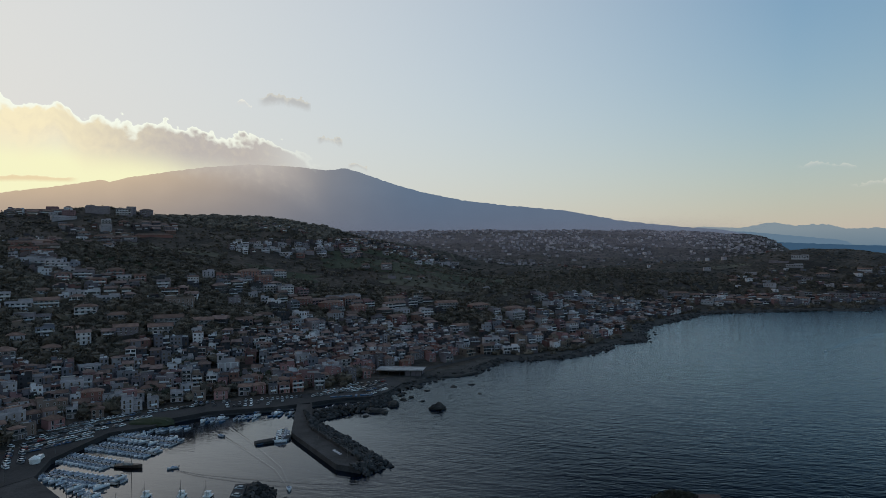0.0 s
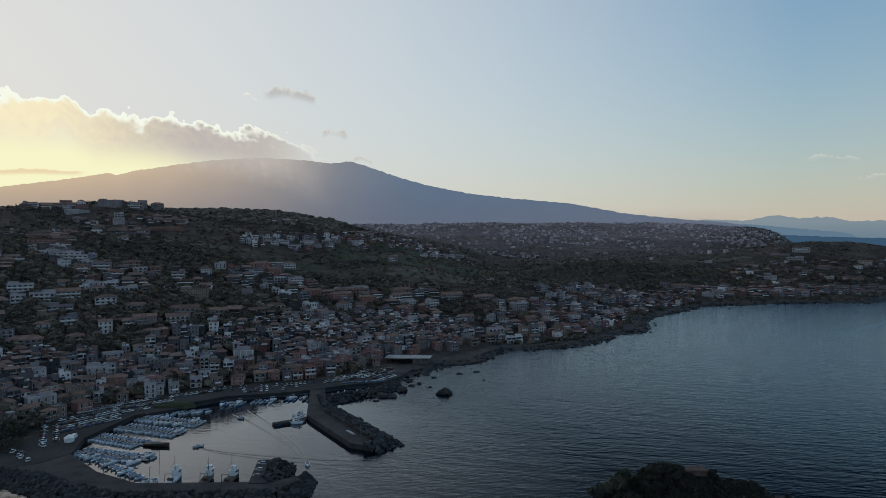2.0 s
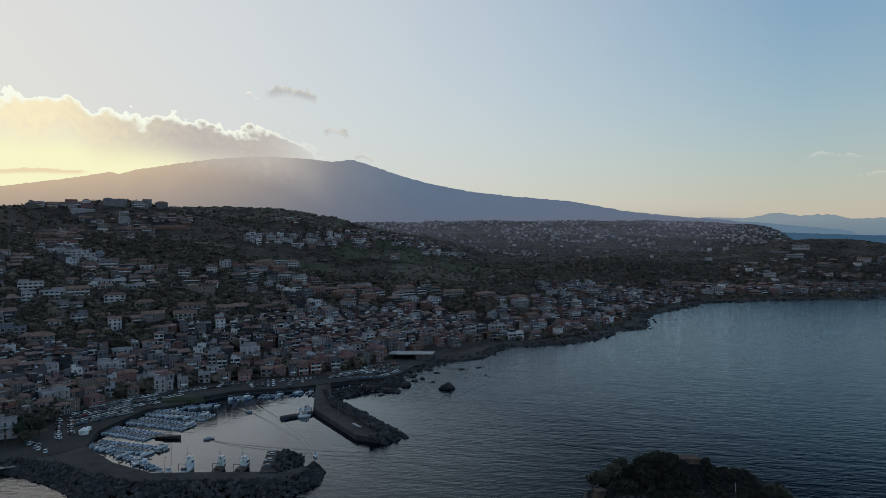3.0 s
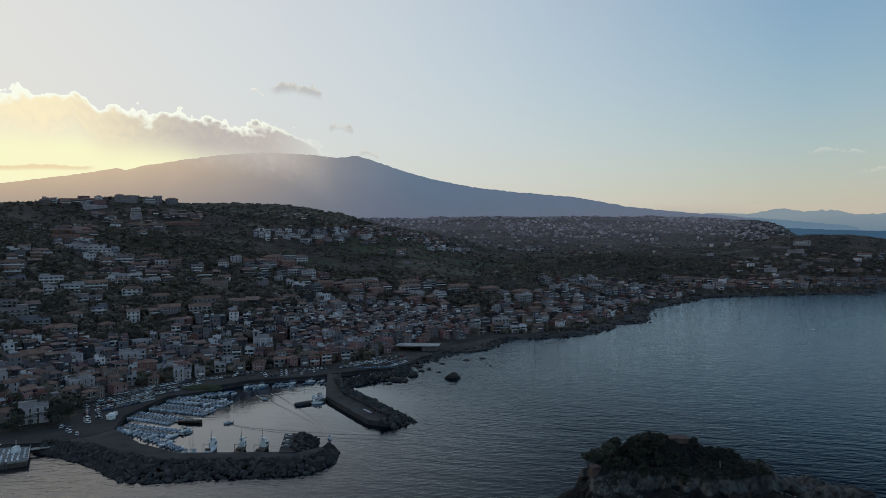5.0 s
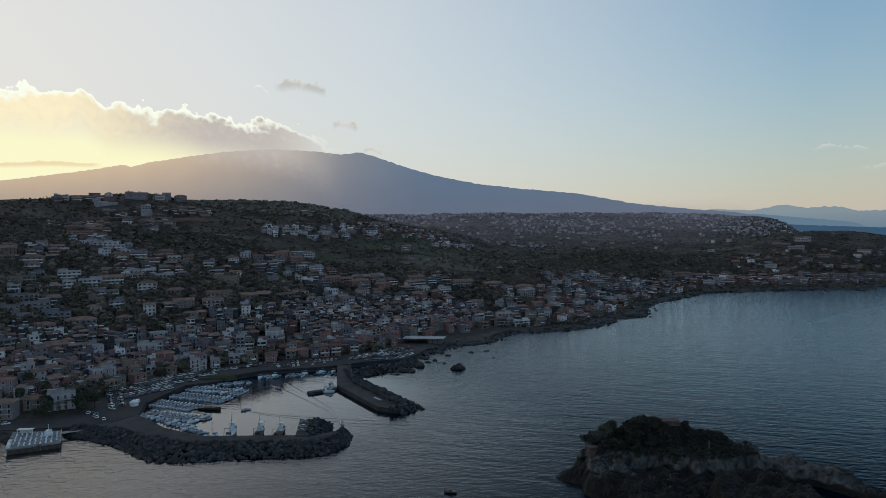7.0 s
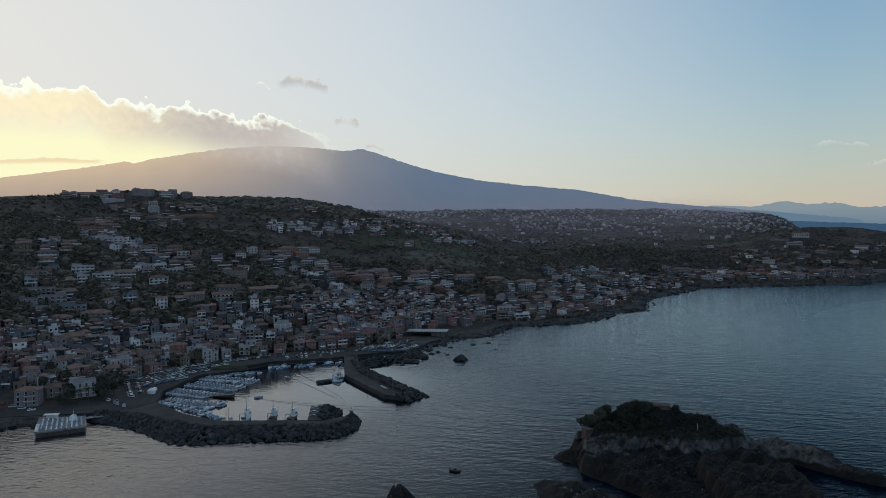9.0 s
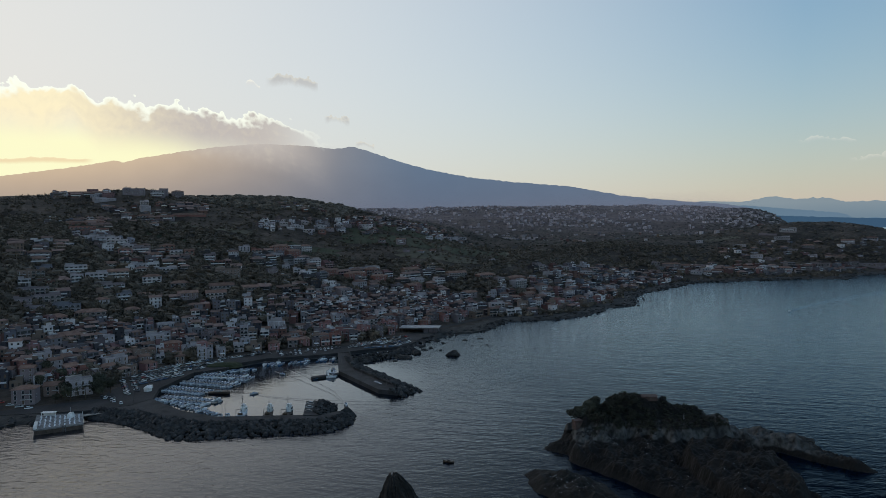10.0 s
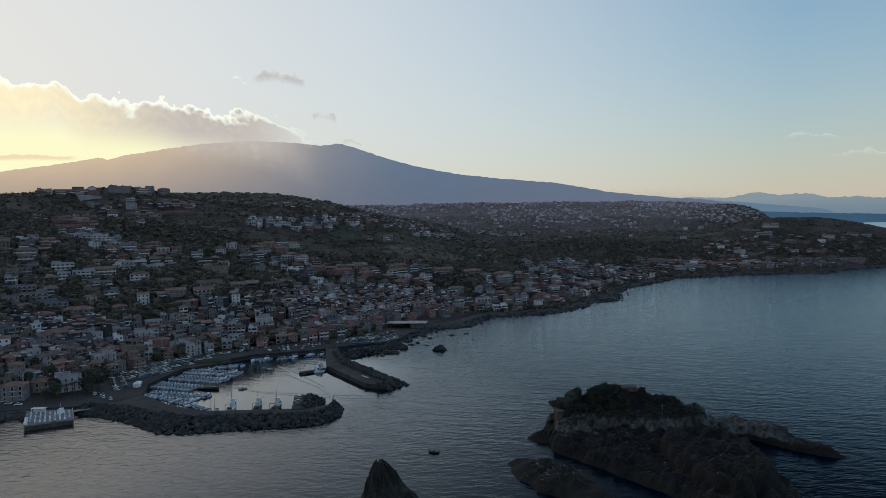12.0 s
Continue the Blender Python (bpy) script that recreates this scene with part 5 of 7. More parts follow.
        for k in range(n):
            if deep:
                a = w * (0.97 if k else rn.uniform(0.5, 0.9))
                # flat dark strip on the wall stands in for the shaded loggia recess
                block(-a / 2, -d / 2 - 0.06, 2.95 * k + 0.3, a / 2, -d / 2, 2.95 * k + 2.55, 3)
                for i in range(max(1, int(a / 4))):
                    px = -a / 2 + a * (i + rn.uniform(0.3, 0.7)) / max(1, int(a / 4))
                    block(px - 0.35, -d / 2 - 0.1, 2.95 * k + 0.3, px + 0.35, -d / 2, 2.95 * k + 2.55, 0)
                if k:
                    block(-a / 2, -d / 2 - 1.3, 2.95 * k - 0.1, a / 2, -d / 2, 2.95 * k + 0.12, 5)
                    block(-a / 2, -d / 2 - 1.3, 2.95 * k + 0.12, a / 2, -d / 2 - 1.2, 2.95 * k + 0.95, 0 if made % 3 else 5)
            for i in range(0 if deep else cols):
                if rn.random() < 0.15:
                    continue
                px, z = -w / 2 + w * (i + 0.5) / cols, 2.95 * k + (0.25 if tall or k == 0 else 0.95)
                block(px - 0.62, -d / 2 - 0.05, z, px + 0.62, -d / 2, z + (2.1 if tall or k == 0 else 1.35), 3 if rn.random() < 0.6 else 4)
            for side in (-1, 1):
                if rn.random() < 0.6:
                    py, z = d * rn.uniform(-0.3, 0.3), 2.95 * k + 0.95
                    block(side * w / 2 - 0.05, py - 0.55, z, side * w / 2 + 0.05, py + 0.55, z + 1.35, 3)
            if k and tall and not deep and rn.random() < 0.7:
                a = w * rn.uniform(0.3, 0.95)
                block(-a / 2, -d / 2 - 1.0, 2.95 * k, a / 2, -d / 2, 2.95 * k + 0.16, 5)
                block(-a / 2, -d / 2 - 1.0, 2.95 * k + 0.16, a / 2, -d / 2 - 0.9, 2.95 * k + 1.0, 5)
        LOTS.append((x, y, 0.46 * max(w, d)))
        if made <= own:
            root = empty(kind, pose(x, y, zb, 0, 0, math.degrees(t)), "%s %s with %s" % (("one-storey", "two-storey", "three-storey", "four-storey")[n - 1], words, "a weathered tiled roof" if hip else "a flat roof terrace"), "house", label)
            part("wall", body.mesh("wall", [single, M_TILE_OWN, M_TERRACE, M_GLASS, M_SHUTTER, M_FRAME]), root)
            part("roof", top.mesh("roof", [single, M_TILE_OWN, M_TERRACE, M_GLASS, M_SHUTTER, M_FRAME]), root, "weathered terracotta tiles" if hip else "grey roof terrace")
        else:
            for piece in (body, top):
                o = len(sh.v)
                sh.v += [(x + c * a - s * b, y + s * a + c * b, zb + h) for a, b, h in piece.v]
                sh.f += [tuple(o + k for k in f) for f in piece.f]
                sh.i += piece.i
    if sh.v:
        tagged(new(name, sh.mesh(name, [joined, M_TILE_TOWN, M_TERRACE_TOWN, M_GLASS, M_SHUTTER, M_FRAME])), label, "houses", kind="stuff")


def row_of_houses(rows, detail, group, seed):
    for k, (x, y, w, n, col, hip) in enumerate(rows):
        rn = random.Random(seed + k)
        w *= 0.88
        d = min(max(8, w * 0.55), 11)
        t = seaward(x, y)
        t = t * 0.65 + rn.uniform(-9, 9) + (-4 if x < -150 else 4)
        if y > 900:  # the far slopes look out over the bay
            t = math.degrees(math.atan2(-x, y)) + rn.uniform(-14, 14)
        shift = d / 2
        a = radians(t)
        house(x - math.sin(a) * shift * 0.8, y + math.cos(a) * shift * 0.8, t, w, d, n, col, hip, detail, seed + k, group=group)


# buildings that stand out one by one: x, y, width, storeys, colour, tiled
FRONT_A = [(-240, 375, 18, 3, 0, 0), (-235, 401, 12, 3, 3, 0), (-230, 407, 7, 3, 3, 1), (-223, 406, 7, 2, 0, 0), (-238, 432, 15, 3, 0, 0), (-221, 425, 14, 3, 4, 1), (-208, 425, 13, 3, 0, 0), (-203, 436, 10, 3, 2, 0), (-232, 315, 16, 3, 0, 0), (-252, 360, 12, 2, 1, 1), (-265, 354, 13, 2, 1, 1), (-271, 342, 12, 3, 0, 0), (-270, 384, 12, 2, 6, 0), (-263, 407, 12, 3, 0, 0), (-272, 411, 10, 2, 1, 1), (-193, 466, 13, 3, 1, 0)]
FRONT_B = [(-243, 463, 16, 2, 0, 0), (-258, 432, 13, 2, 0, 0), (-246, 311, 11, 2, 3, 1), (-254, 296, 14, 3, 1, 1), (-89, 503, 9, 2, 3, 1), (-82, 508, 11, 3, 2, 0), (-118, 510, 12, 3, 2, 0), (-110, 527, 11, 4, 0, 0), (-182, 477, 7, 4, 0, 0), (-175, 479, 8, 3, 3, 0), (-79, 545, 11, 3, 0, 1), (-73, 570, 10, 4, 0, 0), (-285, 395, 23, 2, 3, 1), (-218, 448, 11, 2, 0, 0), (-207, 460, 11, 3, 1, 0), (-194, 505, 11, 2, 0, 0)]
HILL_A = [(-402, 547, 19, 2, 1, 1), (-364, 546, 22, 3, 0, 0), (-345, 514, 12, 3, 0, 0), (-385, 528, 16, 2, 5, 0), (-383, 551, 16, 1, 1, 1), (-374, 484, 13, 3, 3, 0), (-371, 499, 12, 3, 3, 0), (-338, 534, 21, 3, 0, 0), (-326, 551, 21, 3, 3, 1), (-317, 517, 29, 2, 1, 0), (-291, 546, 19, 3, 0, 1), (-350, 583, 20, 2, 0, 1), (-326, 592, 19, 2, 0, 0), (-294, 585, 24, 2, 0, 0), (-264, 545, 19, 2, 1, 1), (-249, 527, 20, 2, 1, 1)]
HILL_B = [(-227, 555, 26, 2, 1, 1), (-227, 539, 21, 2, 0, 1), (-201, 547, 9, 2, 0, 0), (-203, 565, 20, 2, 1, 1), (-331, 445, 23, 3, 1, 0), (-316, 447, 23, 2, 5, 0), (-303, 476, 14, 2, 0, 1), (-292, 493, 14, 3, 5, 0), (-281, 508, 11, 2, 1, 1), (-272, 520, 9, 1, 1, 1), (-276, 473, 15, 2, 3, 1), (-297, 447, 26, 2, 1, 1), (-309, 418, 20, 2, 2, 1), (-327, 423, 16, 2, 1, 0), (-350, 457, 28, 2, 1, 0), (-341, 429, 16, 2, 1, 0)]
HILL_C = [(-239, 514, 14, 1, 3, 1), (-203, 652, 13, 3, 1, 0), (-230, 765, 12, 3, 0, 0), (-233, 807, 28, 4, 4, 1), (-211, 791, 20, 4, 4, 1), (-209, 852, 20, 3, 0, 1), (-198, 763, 17, 3, 0, 0), (-178, 762, 18, 4, 0, 0), (-206, 724, 11, 2, 0, 0), (-188, 706, 9, 3, 0, 0), (-151, 727, 21, 3, 4, 1), (-119, 728, 30, 3, 4, 1), (-90, 727, 20, 3, 4, 1), (-103, 761, 22, 3, 4, 1), (-54, 779, 26, 3, 3, 1), (-45, 737, 21, 2, 0, 0)]
HILL_D = [(-17, 736, 16, 3, 0, 0), (-47, 709, 22, 2, 4, 1), (6, 768, 28, 3, 1, 1), (45, 786, 28, 2, 4, 1), (62, 763, 15, 3, 1, 0), (87, 798, 29, 2, 4, 1), (88, 772, 25, 3, 0, 0), (-150, 631, 17, 1, 0, 0), (-118, 633, 18, 4, 1, 0), (-82, 685, 13, 1, 0, 0), (-54, 669, 10, 3, 0, 0), (-38, 671, 22, 2, 0, 0), (20, 706, 20, 2, 1, 1), (-143, 695, 9, 1, 0, 0), (-169, 635, 19, 2, 0, 1), (-176, 593, 17, 2, 4, 1)]
HILL_E = [(-79, 947, 16, 3, 1, 1), (-110, 953, 13, 2, 1, 1), (-38, 1064, 14, 2, 0, 0), (-23, 1113, 14, 2, 0, 0), (-7, 1186, 15, 2, 0, 0), (8, 1232, 16, 2, 0, 0), (24, 1263, 16, 2, 0, 0), (-68, 901, 12, 1, 1, 0), (-48, 905, 12, 1, 0, 1), (-29, 919, 10, 1, 0, 1), (62, 926, 10, 1, 0, 0)]
HILL_F = [(-414, 612, 22, 2, 0, 0), (-407, 557, 23, 3, 1, 1), (-422, 676, 20, 2, 0, 0), (-406, 676, 17, 2, 0, 0), (-392, 672, 17, 3, 0, 0), (-377, 661, 15, 3, 0, 0), (-362, 652, 15, 2, 0, 0), (-355, 625, 16, 3, 2, 1), (-346, 643, 19, 3, 1, 0), (-323, 625, 17, 3, 4, 1), (-328, 668, 18, 3, 4, 1), (-311, 652, 15, 3, 0, 0), (-301, 664, 12, 3, 4, 1), (-273, 777, 15, 3, 0, 0), (-256, 773, 15, 3, 4, 0), (-278, 664, 14, 3, 1, 0)]
HILL_G = [(-560, 1075, 40, 4, 1, 0), (-522, 1085, 26, 4, 1, 0), (-499, 1119, 22, 4, 1, 1), (-524, 1117, 16, 4, 1, 0), (-584, 1024, 39, 2, 0, 0), (-650, 1060, 34, 2, 2, 1), (-612, 1062, 28, 2, 1, 1), (-502, 991, 15, 3, 0, 0), (-486, 960, 17, 3, 0, 0), (-479, 997, 15, 2, 4, 1), (-552, 972, 19, 2, 1, 1), (-520, 950, 14, 2, 0, 1), (-460, 900, 25, 2, 1, 1), (-438, 922, 27, 2, 1, 1), (-402, 799, 12, 2, 0, 1), (-495, 917, 18, 2, 1, 1), (-418, 962, 59, 1, 4, 1)]
HILL_H = [(-495, 781, 29, 2, 4, 1), (-486, 804, 30, 2, 4, 1), (-465, 740, 33, 2, 4, 0), (-440, 733, 24, 2, 4, 0), (-285, 956, 13, 2, 0, 0), (-271, 979, 15, 2, 0, 0), (-256, 962, 13, 2, 0, 0), (-247, 983, 15, 2, 0, 0), (-246, 1021, 14, 2, 0, 0), (-215, 1007, 18, 2, 0, 0), (-200, 1000, 15, 2, 1, 1), (-191, 1032, 17, 2, 0, 0), (-231, 970, 15, 2, 0, 0), (-209, 977, 13, 2, 4, 1), (-178, 1039, 18, 2, 1, 0), (-149, 1038, 19, 3, 0, 0)]
COAST_A = [(50, 671, 19, 3, 0, 0), (80, 677, 13, 3, 3, 0), (91, 680, 9, 3, 5, 0), (73, 703, 17, 2, 4, 1), (116, 734, 15, 3, 0, 0), (94, 726, 22, 2, 4, 1), (130, 710, 13, 3, 2, 0), (144, 724, 14, 2, 2, 0), (163, 760, 17, 2, 2, 1), (181, 779, 14, 2, 0, 0), (208, 831, 26, 3, 0, 0), (233, 881, 19, 3, 0, 0), (128, 874, 26, 3, 1, 0), (171, 942, 27, 2, 0, 0), (211, 996, 25, 2, 0, 0), (213, 958, 21, 3, 0, 0)]
COAST_B = [(293, 1036, 25, 2, 5, 0), (314, 1019, 28, 2, 1, 0), (385, 1153, 18, 3, 1, 0), (413, 1150, 38, 3, 1, 1), (448, 1120, 22, 2, 0, 0), (442, 1156, 26, 2, 1, 1), (477, 1163, 26, 2, 1, 0), (490, 1131, 27, 2, 1, 1), (519, 1148, 23, 2, 0, 1), (558, 1151, 28, 2, 1, 1), (600, 1150, 24, 3, 0, 0), (620, 1149, 36, 2, 0, 1), (661, 1155, 37, 3, 1, 1), (715, 1194, 38, 3, 1, 0), (783, 1206, 31, 3, 6, 0), (821, 1205, 58, 3, 1, 0)]
COAST_C = [(614, 1237, 25, 2, 0, 0), (632, 1215, 28, 2, 1, 0), (730, 1246, 18, 2, 0, 0), (760, 1243, 13, 2, 3, 1), (775, 1244, 13, 2, 3, 1), (789, 1244, 13, 2, 3, 1), (708, 1281, 21, 2, 1, 0), (625, 1338, 27, 1, 0, 0), (728, 1361, 36, 2, 0, 0), (764, 1406, 38, 3, 0, 0), (846, 1319, 28, 2, 0, 1), (906, 1338, 29, 2, 0, 1), (935, 1334, 24, 2, 0, 0), (751, 1300, 27, 2, 1, 1), (717, 1403, 43, 1, 1, 0), (554, 1378, 16, 2, 0, 0)]
row_of_houses(FRONT_A, 3, "houses on the harbour front", 1000)
row_of_houses(FRONT_B, 3, "houses on the harbour front", 1100)

# the church: a pale facade with a bell storey and a nave behind
church = empty("church", pose(-160, 500, 8.5, 0, 0, 14), "pale stone parish church with a tall facade and bell openings", "church", "")
part("nave", Shape().box(-7, 0, -4, 7, 26, 11).add([(-7.4, -0.3, 11), (7.4, -0.3, 11), (7.4, 26.4, 11), (-7.4, 26.4, 11), (0, -0.3, 14), (0, 26.4, 14)], [(0, 1, 4), (2, 3, 5), (1, 2, 5, 4), (3, 0, 4, 5)], 1).mesh("nave", [M_WALLS[1], M_TILE]), church)
part("facade", Shape().box(-7.6, -1.2, -4, 7.6, 0, 13).mesh("facade", [M_WALLS[0]]), church, "pale stone facade")
part("gable", Shape().box(-5, -1.1, 13.1, 5, -0.1, 16.5).mesh("gable", [M_WALLS[0]]), church)
part("cornice", Shape().box(-7.8, -1.4, 12.7, 7.8, 0.1, 13.1).mesh("cornice", [M_FRAME]), church)
for px in (-6.8, -2.1, 2.1, 6.8):
    part("pilaster", Shape().box(-0.35, -0.2, -4, 0.35, 0, 12.7).mesh("pilaster", [M_FRAME]), church, "", pose(px, -1.2, 0))
part("bell_tower", Shape().box(-8, 3, 10, -3.5, 7.5, 19).box(-8.3, 2.7, 18.6, -3.2, 7.8, 19.1).box(-6.8, 2.95, 14.6, -4.7, 3.0, 17.8, 1).mesh("bell_tower", [M_WALLS[0], M_GLASS]), church, "square white bell tower")
part("portal", Shape().box(-1.2, -1.27, -0.5, 1.2, -1.2, 4.0).mesh("portal", [M_SHUTTER]), church, "brown wooden portal")
for px, pz in ((0, 7.0), (-4.5, 7.0), (4.5, 7.0)):
    part("window", WINDOWS[3], church, "", pose(px, -1.2, pz))
LOTS.append((-160, 510, 16))

# the large pink house on the square and the market shed by the shore
house(-100, 500, 12, 15, 14, 3, 2, 0, 3, 77, group="houses on the harbour front", words="large pink three-storey house with pale cornices on the square")
shed = empty("market_shed", pose(-34, 546, 2.7, 0, 0, -8), "long open market shed with a pale flat metal roof", "shed")
part("roof", Shape().box(-19, -8, 4.2, 19, 8, 4.7).box(-19.3, -8.3, 4.65, 19.3, 8.3, 4.8).mesh("roof", [M_TERRACE_TOWN]), shed, "pale flat metal roof")
part("back_wall", Shape().box(-18, 6.6, -1, 18, 7.2, 4.2).box(4, -6, -1, 17, 6.6, 4.15).mesh("back_wall", [M_WALLS[6]]), shed)
for k in range(9):
    part("post", Shape().box(-0.2, -0.2, -1, 0.2, 0.2, 4.2).mesh("post", [M_CONCRETE]), shed, "", pose(-18 + 4.5 * k, -7.2, 0))
LOTS.append((-46, 548, 10))
LOTS.append((-22, 545, 10))

# the yellow hotel and the long white school on the slope
house(-235, 597, 18, 25, 13, 3, 3, 0, 2, 91, category="hotel", group="buildings on the hillside", name="hotel", words="ochre-yellow three-storey hotel with rows of balconies")
house(-117, 786, 6, 41, 14, 2, 0, 0, 2, 92, category="school", group="buildings on the hillside", name="school", words="long white two-storey building with a flat roof")
for k, rows in enumerate((HILL_A, HILL_B, HILL_C, HILL_D)):
    row_of_houses(rows, 2, "houses on the hillside", 2000 + 100 * k)
for k, rows in enumerate((HILL_F, HILL_G)):
    row_of_houses(rows, 1, "houses on the upper hill", 2500 + 100 * k)
row_of_houses(HILL_E, 1, "houses in the valley", 2800)
row_of_houses(HILL_H, 1, "houses on the upper hill", 2900)
row_of_houses(COAST_A, 2, "houses along the coast", 3000)
row_of_houses(COAST_B, 1, "houses along the coast", 3100)
row_of_houses(COAST_C, 1, "houses along the coast", 3200)


def fill(count, xr, sr, yr, size, storeys, colours, hips, detail, group, seed, gap=0.0, tries=40):
    """More houses on free ground between two distances from the shore."""
    rn = random.Random(seed)
    made = 0
    for _ in range(count * tries):
        if made >= count:
            break
        x, y = rn.uniform(*xr), rn.uniform(*yr)
        w = rn.uniform(*size)
        s = inland(x, y)
        if not sr[0] < s < sr[1] or inside_of(QUAY, x, y) or not clear_of(x, y, w * 0.46 + gap):
            continue
        d = rn.uniform(0.8, 1.1) * min(w, 12)
        house(x, y, seaward(x, y) * 0.65 + rn.uniform(-7, 7), w, d, rn.choice(storeys), rn.choice(colours), rn.random() < hips, detail, seed + made, group=group)
        made += 1
    return made


MIX = [0, 0, 1, 1, 2, 2, 3, 6, 6, 4]
fill(105, (-330, 10), (36, 78), (285, 640), (6.2, 9.2), (2, 2, 2, 3), MIX, 0.45, 3, "houses of the old town", 5000, -0.8)
HARBOUR_SLOPE = [(-350, 250), (-321, 397), (-288, 443), (-234, 478), (-233, 519), (-180, 553), (-147, 619), (-71, 679), (12, 705), (50, 620), (-40, 480), (-150, 380), (-240, 250)]
COAST_SLOPE = [(-8, 691), (90, 753), (123, 893), (237, 1043), (340, 1107), (405, 1153), (420, 1040), (300, 880), (230, 720), (120, 610), (20, 600)]
HARBOUR_EDGE = [(-350, 250), (-330, 380), (-262, 430), (-196, 492), (-120, 560), (-40, 580), (-40, 480), (-150, 380), (-240, 250)]
crowd("old_town_edge", 200, HARBOUR_EDGE, (5.2, 8.6), (1, 2, 2, 2, 3), 0.45, "houses near the harbour", 5600, -0.9, shore=60, loggia=0.15, own=200, kind="townhouse", words="weathered old town house")
crowd("old_town", 440, HARBOUR_SLOPE, (5.2, 8.6), (1, 2, 2, 2, 3), 0.45, "crowded old town houses with tiled roofs and terraces", 6000, -0.9, shore=60, loggia=0.12)
crowd("coast_town", 210, COAST_SLOPE, (7, 12), (2, 2, 3), 0.42, "houses above the black shore", 7000, -0.4, shore=26, own=120, kind="seaside_house", words="plastered coast house")
for seed, (name, count, plot, size, storeys, tiled, gap, loggia, white, label) in enumerate((
        ("hill_villas", 8, [(-385, 489), (-337, 569), (-273, 559), (-202, 573), (-193, 543), (-248, 501), (-294, 463), (-336, 419)], (9, 15), (1, 2, 2, 3), 0.6, 3, 0.5, 0, "villas with balconies among dark trees"),
        ("terraced_houses", 26, [(-472, 733), (-440, 731), (-379, 691), (-358, 649), (-387, 641), (-439, 677)], (7, 12), (1, 1, 2), 0.0, -0.5, 0.4, 1, "white terraced houses stepping down the hill"),
        ("slope_houses", 22, [(-376, 643), (-345, 681), (-301, 667), (-264, 577), (-326, 575)], (8, 13), (2, 2, 3), 0.5, 0, 0.6, 0, "houses with balconies stepping up the slope"),
        ("hill_apartments", 30, [(-302, 671), (-273, 797), (-209, 861), (-183, 793), (-151, 777), (-139, 707), (-184, 675), (-216, 635), (-257, 573)], (9, 16), (2, 3, 3), 0.45, 0.5, 0.75, 0, "brown and pale apartment houses with balconies among trees"),
        ("lower_slope", 30, [(-208, 573), (-158, 671), (-8, 741), (-8, 697), (-104, 645), (-179, 549)], (7, 13), (1, 2, 2, 3), 0.45, 0.5, 0.4, 0, "mixed houses above the old town"),
        ("brick_apartments", 15, [(-149, 763), (-8, 829), (-8, 741), (-136, 691)], (10, 17), (2, 3, 3), 0.5, 0.5, 0.8, 0, "brick-coloured apartment houses with deep balconies"),
        ("ridge_village", 44, [(-321, 997), (-246, 1073), (-180, 1089), (-168, 1005), (-242, 949), (-302, 931)], (5, 9), (1, 1, 2, 2), 0.3, 2, 0.3, 1, "white village houses strung along the ridge"),
        ("valley_village", 170, [(-190, 1110), (-100, 1250), (20, 1330), (44, 1240), (-40, 1120), (-145, 1005)], (5, 9), (1, 1, 2), 0.5, -0.5, 0.2, 0, "crowded pale village houses in the valley"),
        ("ridge_end", 13, [(-339, 1181), (-293, 1169), (-224, 1139), (-247, 1101), (-315, 1131)], (8, 14), (1, 2), 0.5, 1, 0.3, 0, "houses at the end of the wooded ridge"),
        ("upper_rows", 18, [(-579, 853), (-501, 877), (-441, 779), (-461, 749), (-540, 797)], (9, 15), (1, 2, 2), 0.3, 0, 0.7, 0, "rows of pinkish apartment houses on the upper hill"),
        ("hilltop_row", 16, [(-690, 1060), (-611, 1085), (-583, 1051), (-673, 1023)], (10, 18), (2, 3), 0.4, 0, 0.5, 0, "hilltop houses against the sky"),
        ("upper_lane", 24, [(-583, 1007), (-468, 1009), (-438, 981), (-411, 809), (-441, 823)], (8, 13), (1, 2, 2), 0.4, 2, 0.4, 0, "houses along a lane up the hill"),
        ("hamlet", 12, [(-465, 1001), (-423, 1049), (-401, 989), (-440, 953)], (9, 15), (1, 2), 0.9, 0, 0.2, 0, "tiled hamlet on the upper slope"),
        ("west_houses", 13, [(-453, 587), (-425, 643), (-409, 617), (-400, 557), (-411, 527)], (9, 14), (2, 2, 3), 0.6, 1, 0.5, 0, "houses on the western slope"),
        ("shore_villas", 75, [(411, 1169), (517, 1173), (652, 1173), (840, 1241), (811, 1197), (633, 1127), (498, 1119), (396, 1115)], (9, 17), (1, 2, 2, 3), 0.4, 0, 0.5, 0, "pale houses strung along the far shore"),
        ("cape_houses", 42, [(571, 1327), (741, 1361), (900, 1330), (980, 1290), (846, 1240), (656, 1199), (542, 1207)], (7, 12), (1, 1, 2), 0.45, 5, 0.3, 0, "pale villas among trees on the headland"),
        ("valley_houses", 60, [(-8, 1127), (20, 1350), (334, 1321), (1100, 1600), (900, 2100), (200, 2000), (60, 1500), (90, 1150)], (6, 11), (1, 1, 2), 0.4, 6, 0.2, 0, "scattered pale houses in the valley"))):
    near = name in ("hill_villas", "terraced_houses", "slope_houses", "hill_apartments", "lower_slope", "brick_apartments", "west_houses")
    crowd(name, count, plot, size, storeys, tiled, label, 9000 + 40 * seed, gap, loggia=loggia, white=white, own=count if near else 0, kind="villa", words="white hillside house" if white else "plastered hillside house")

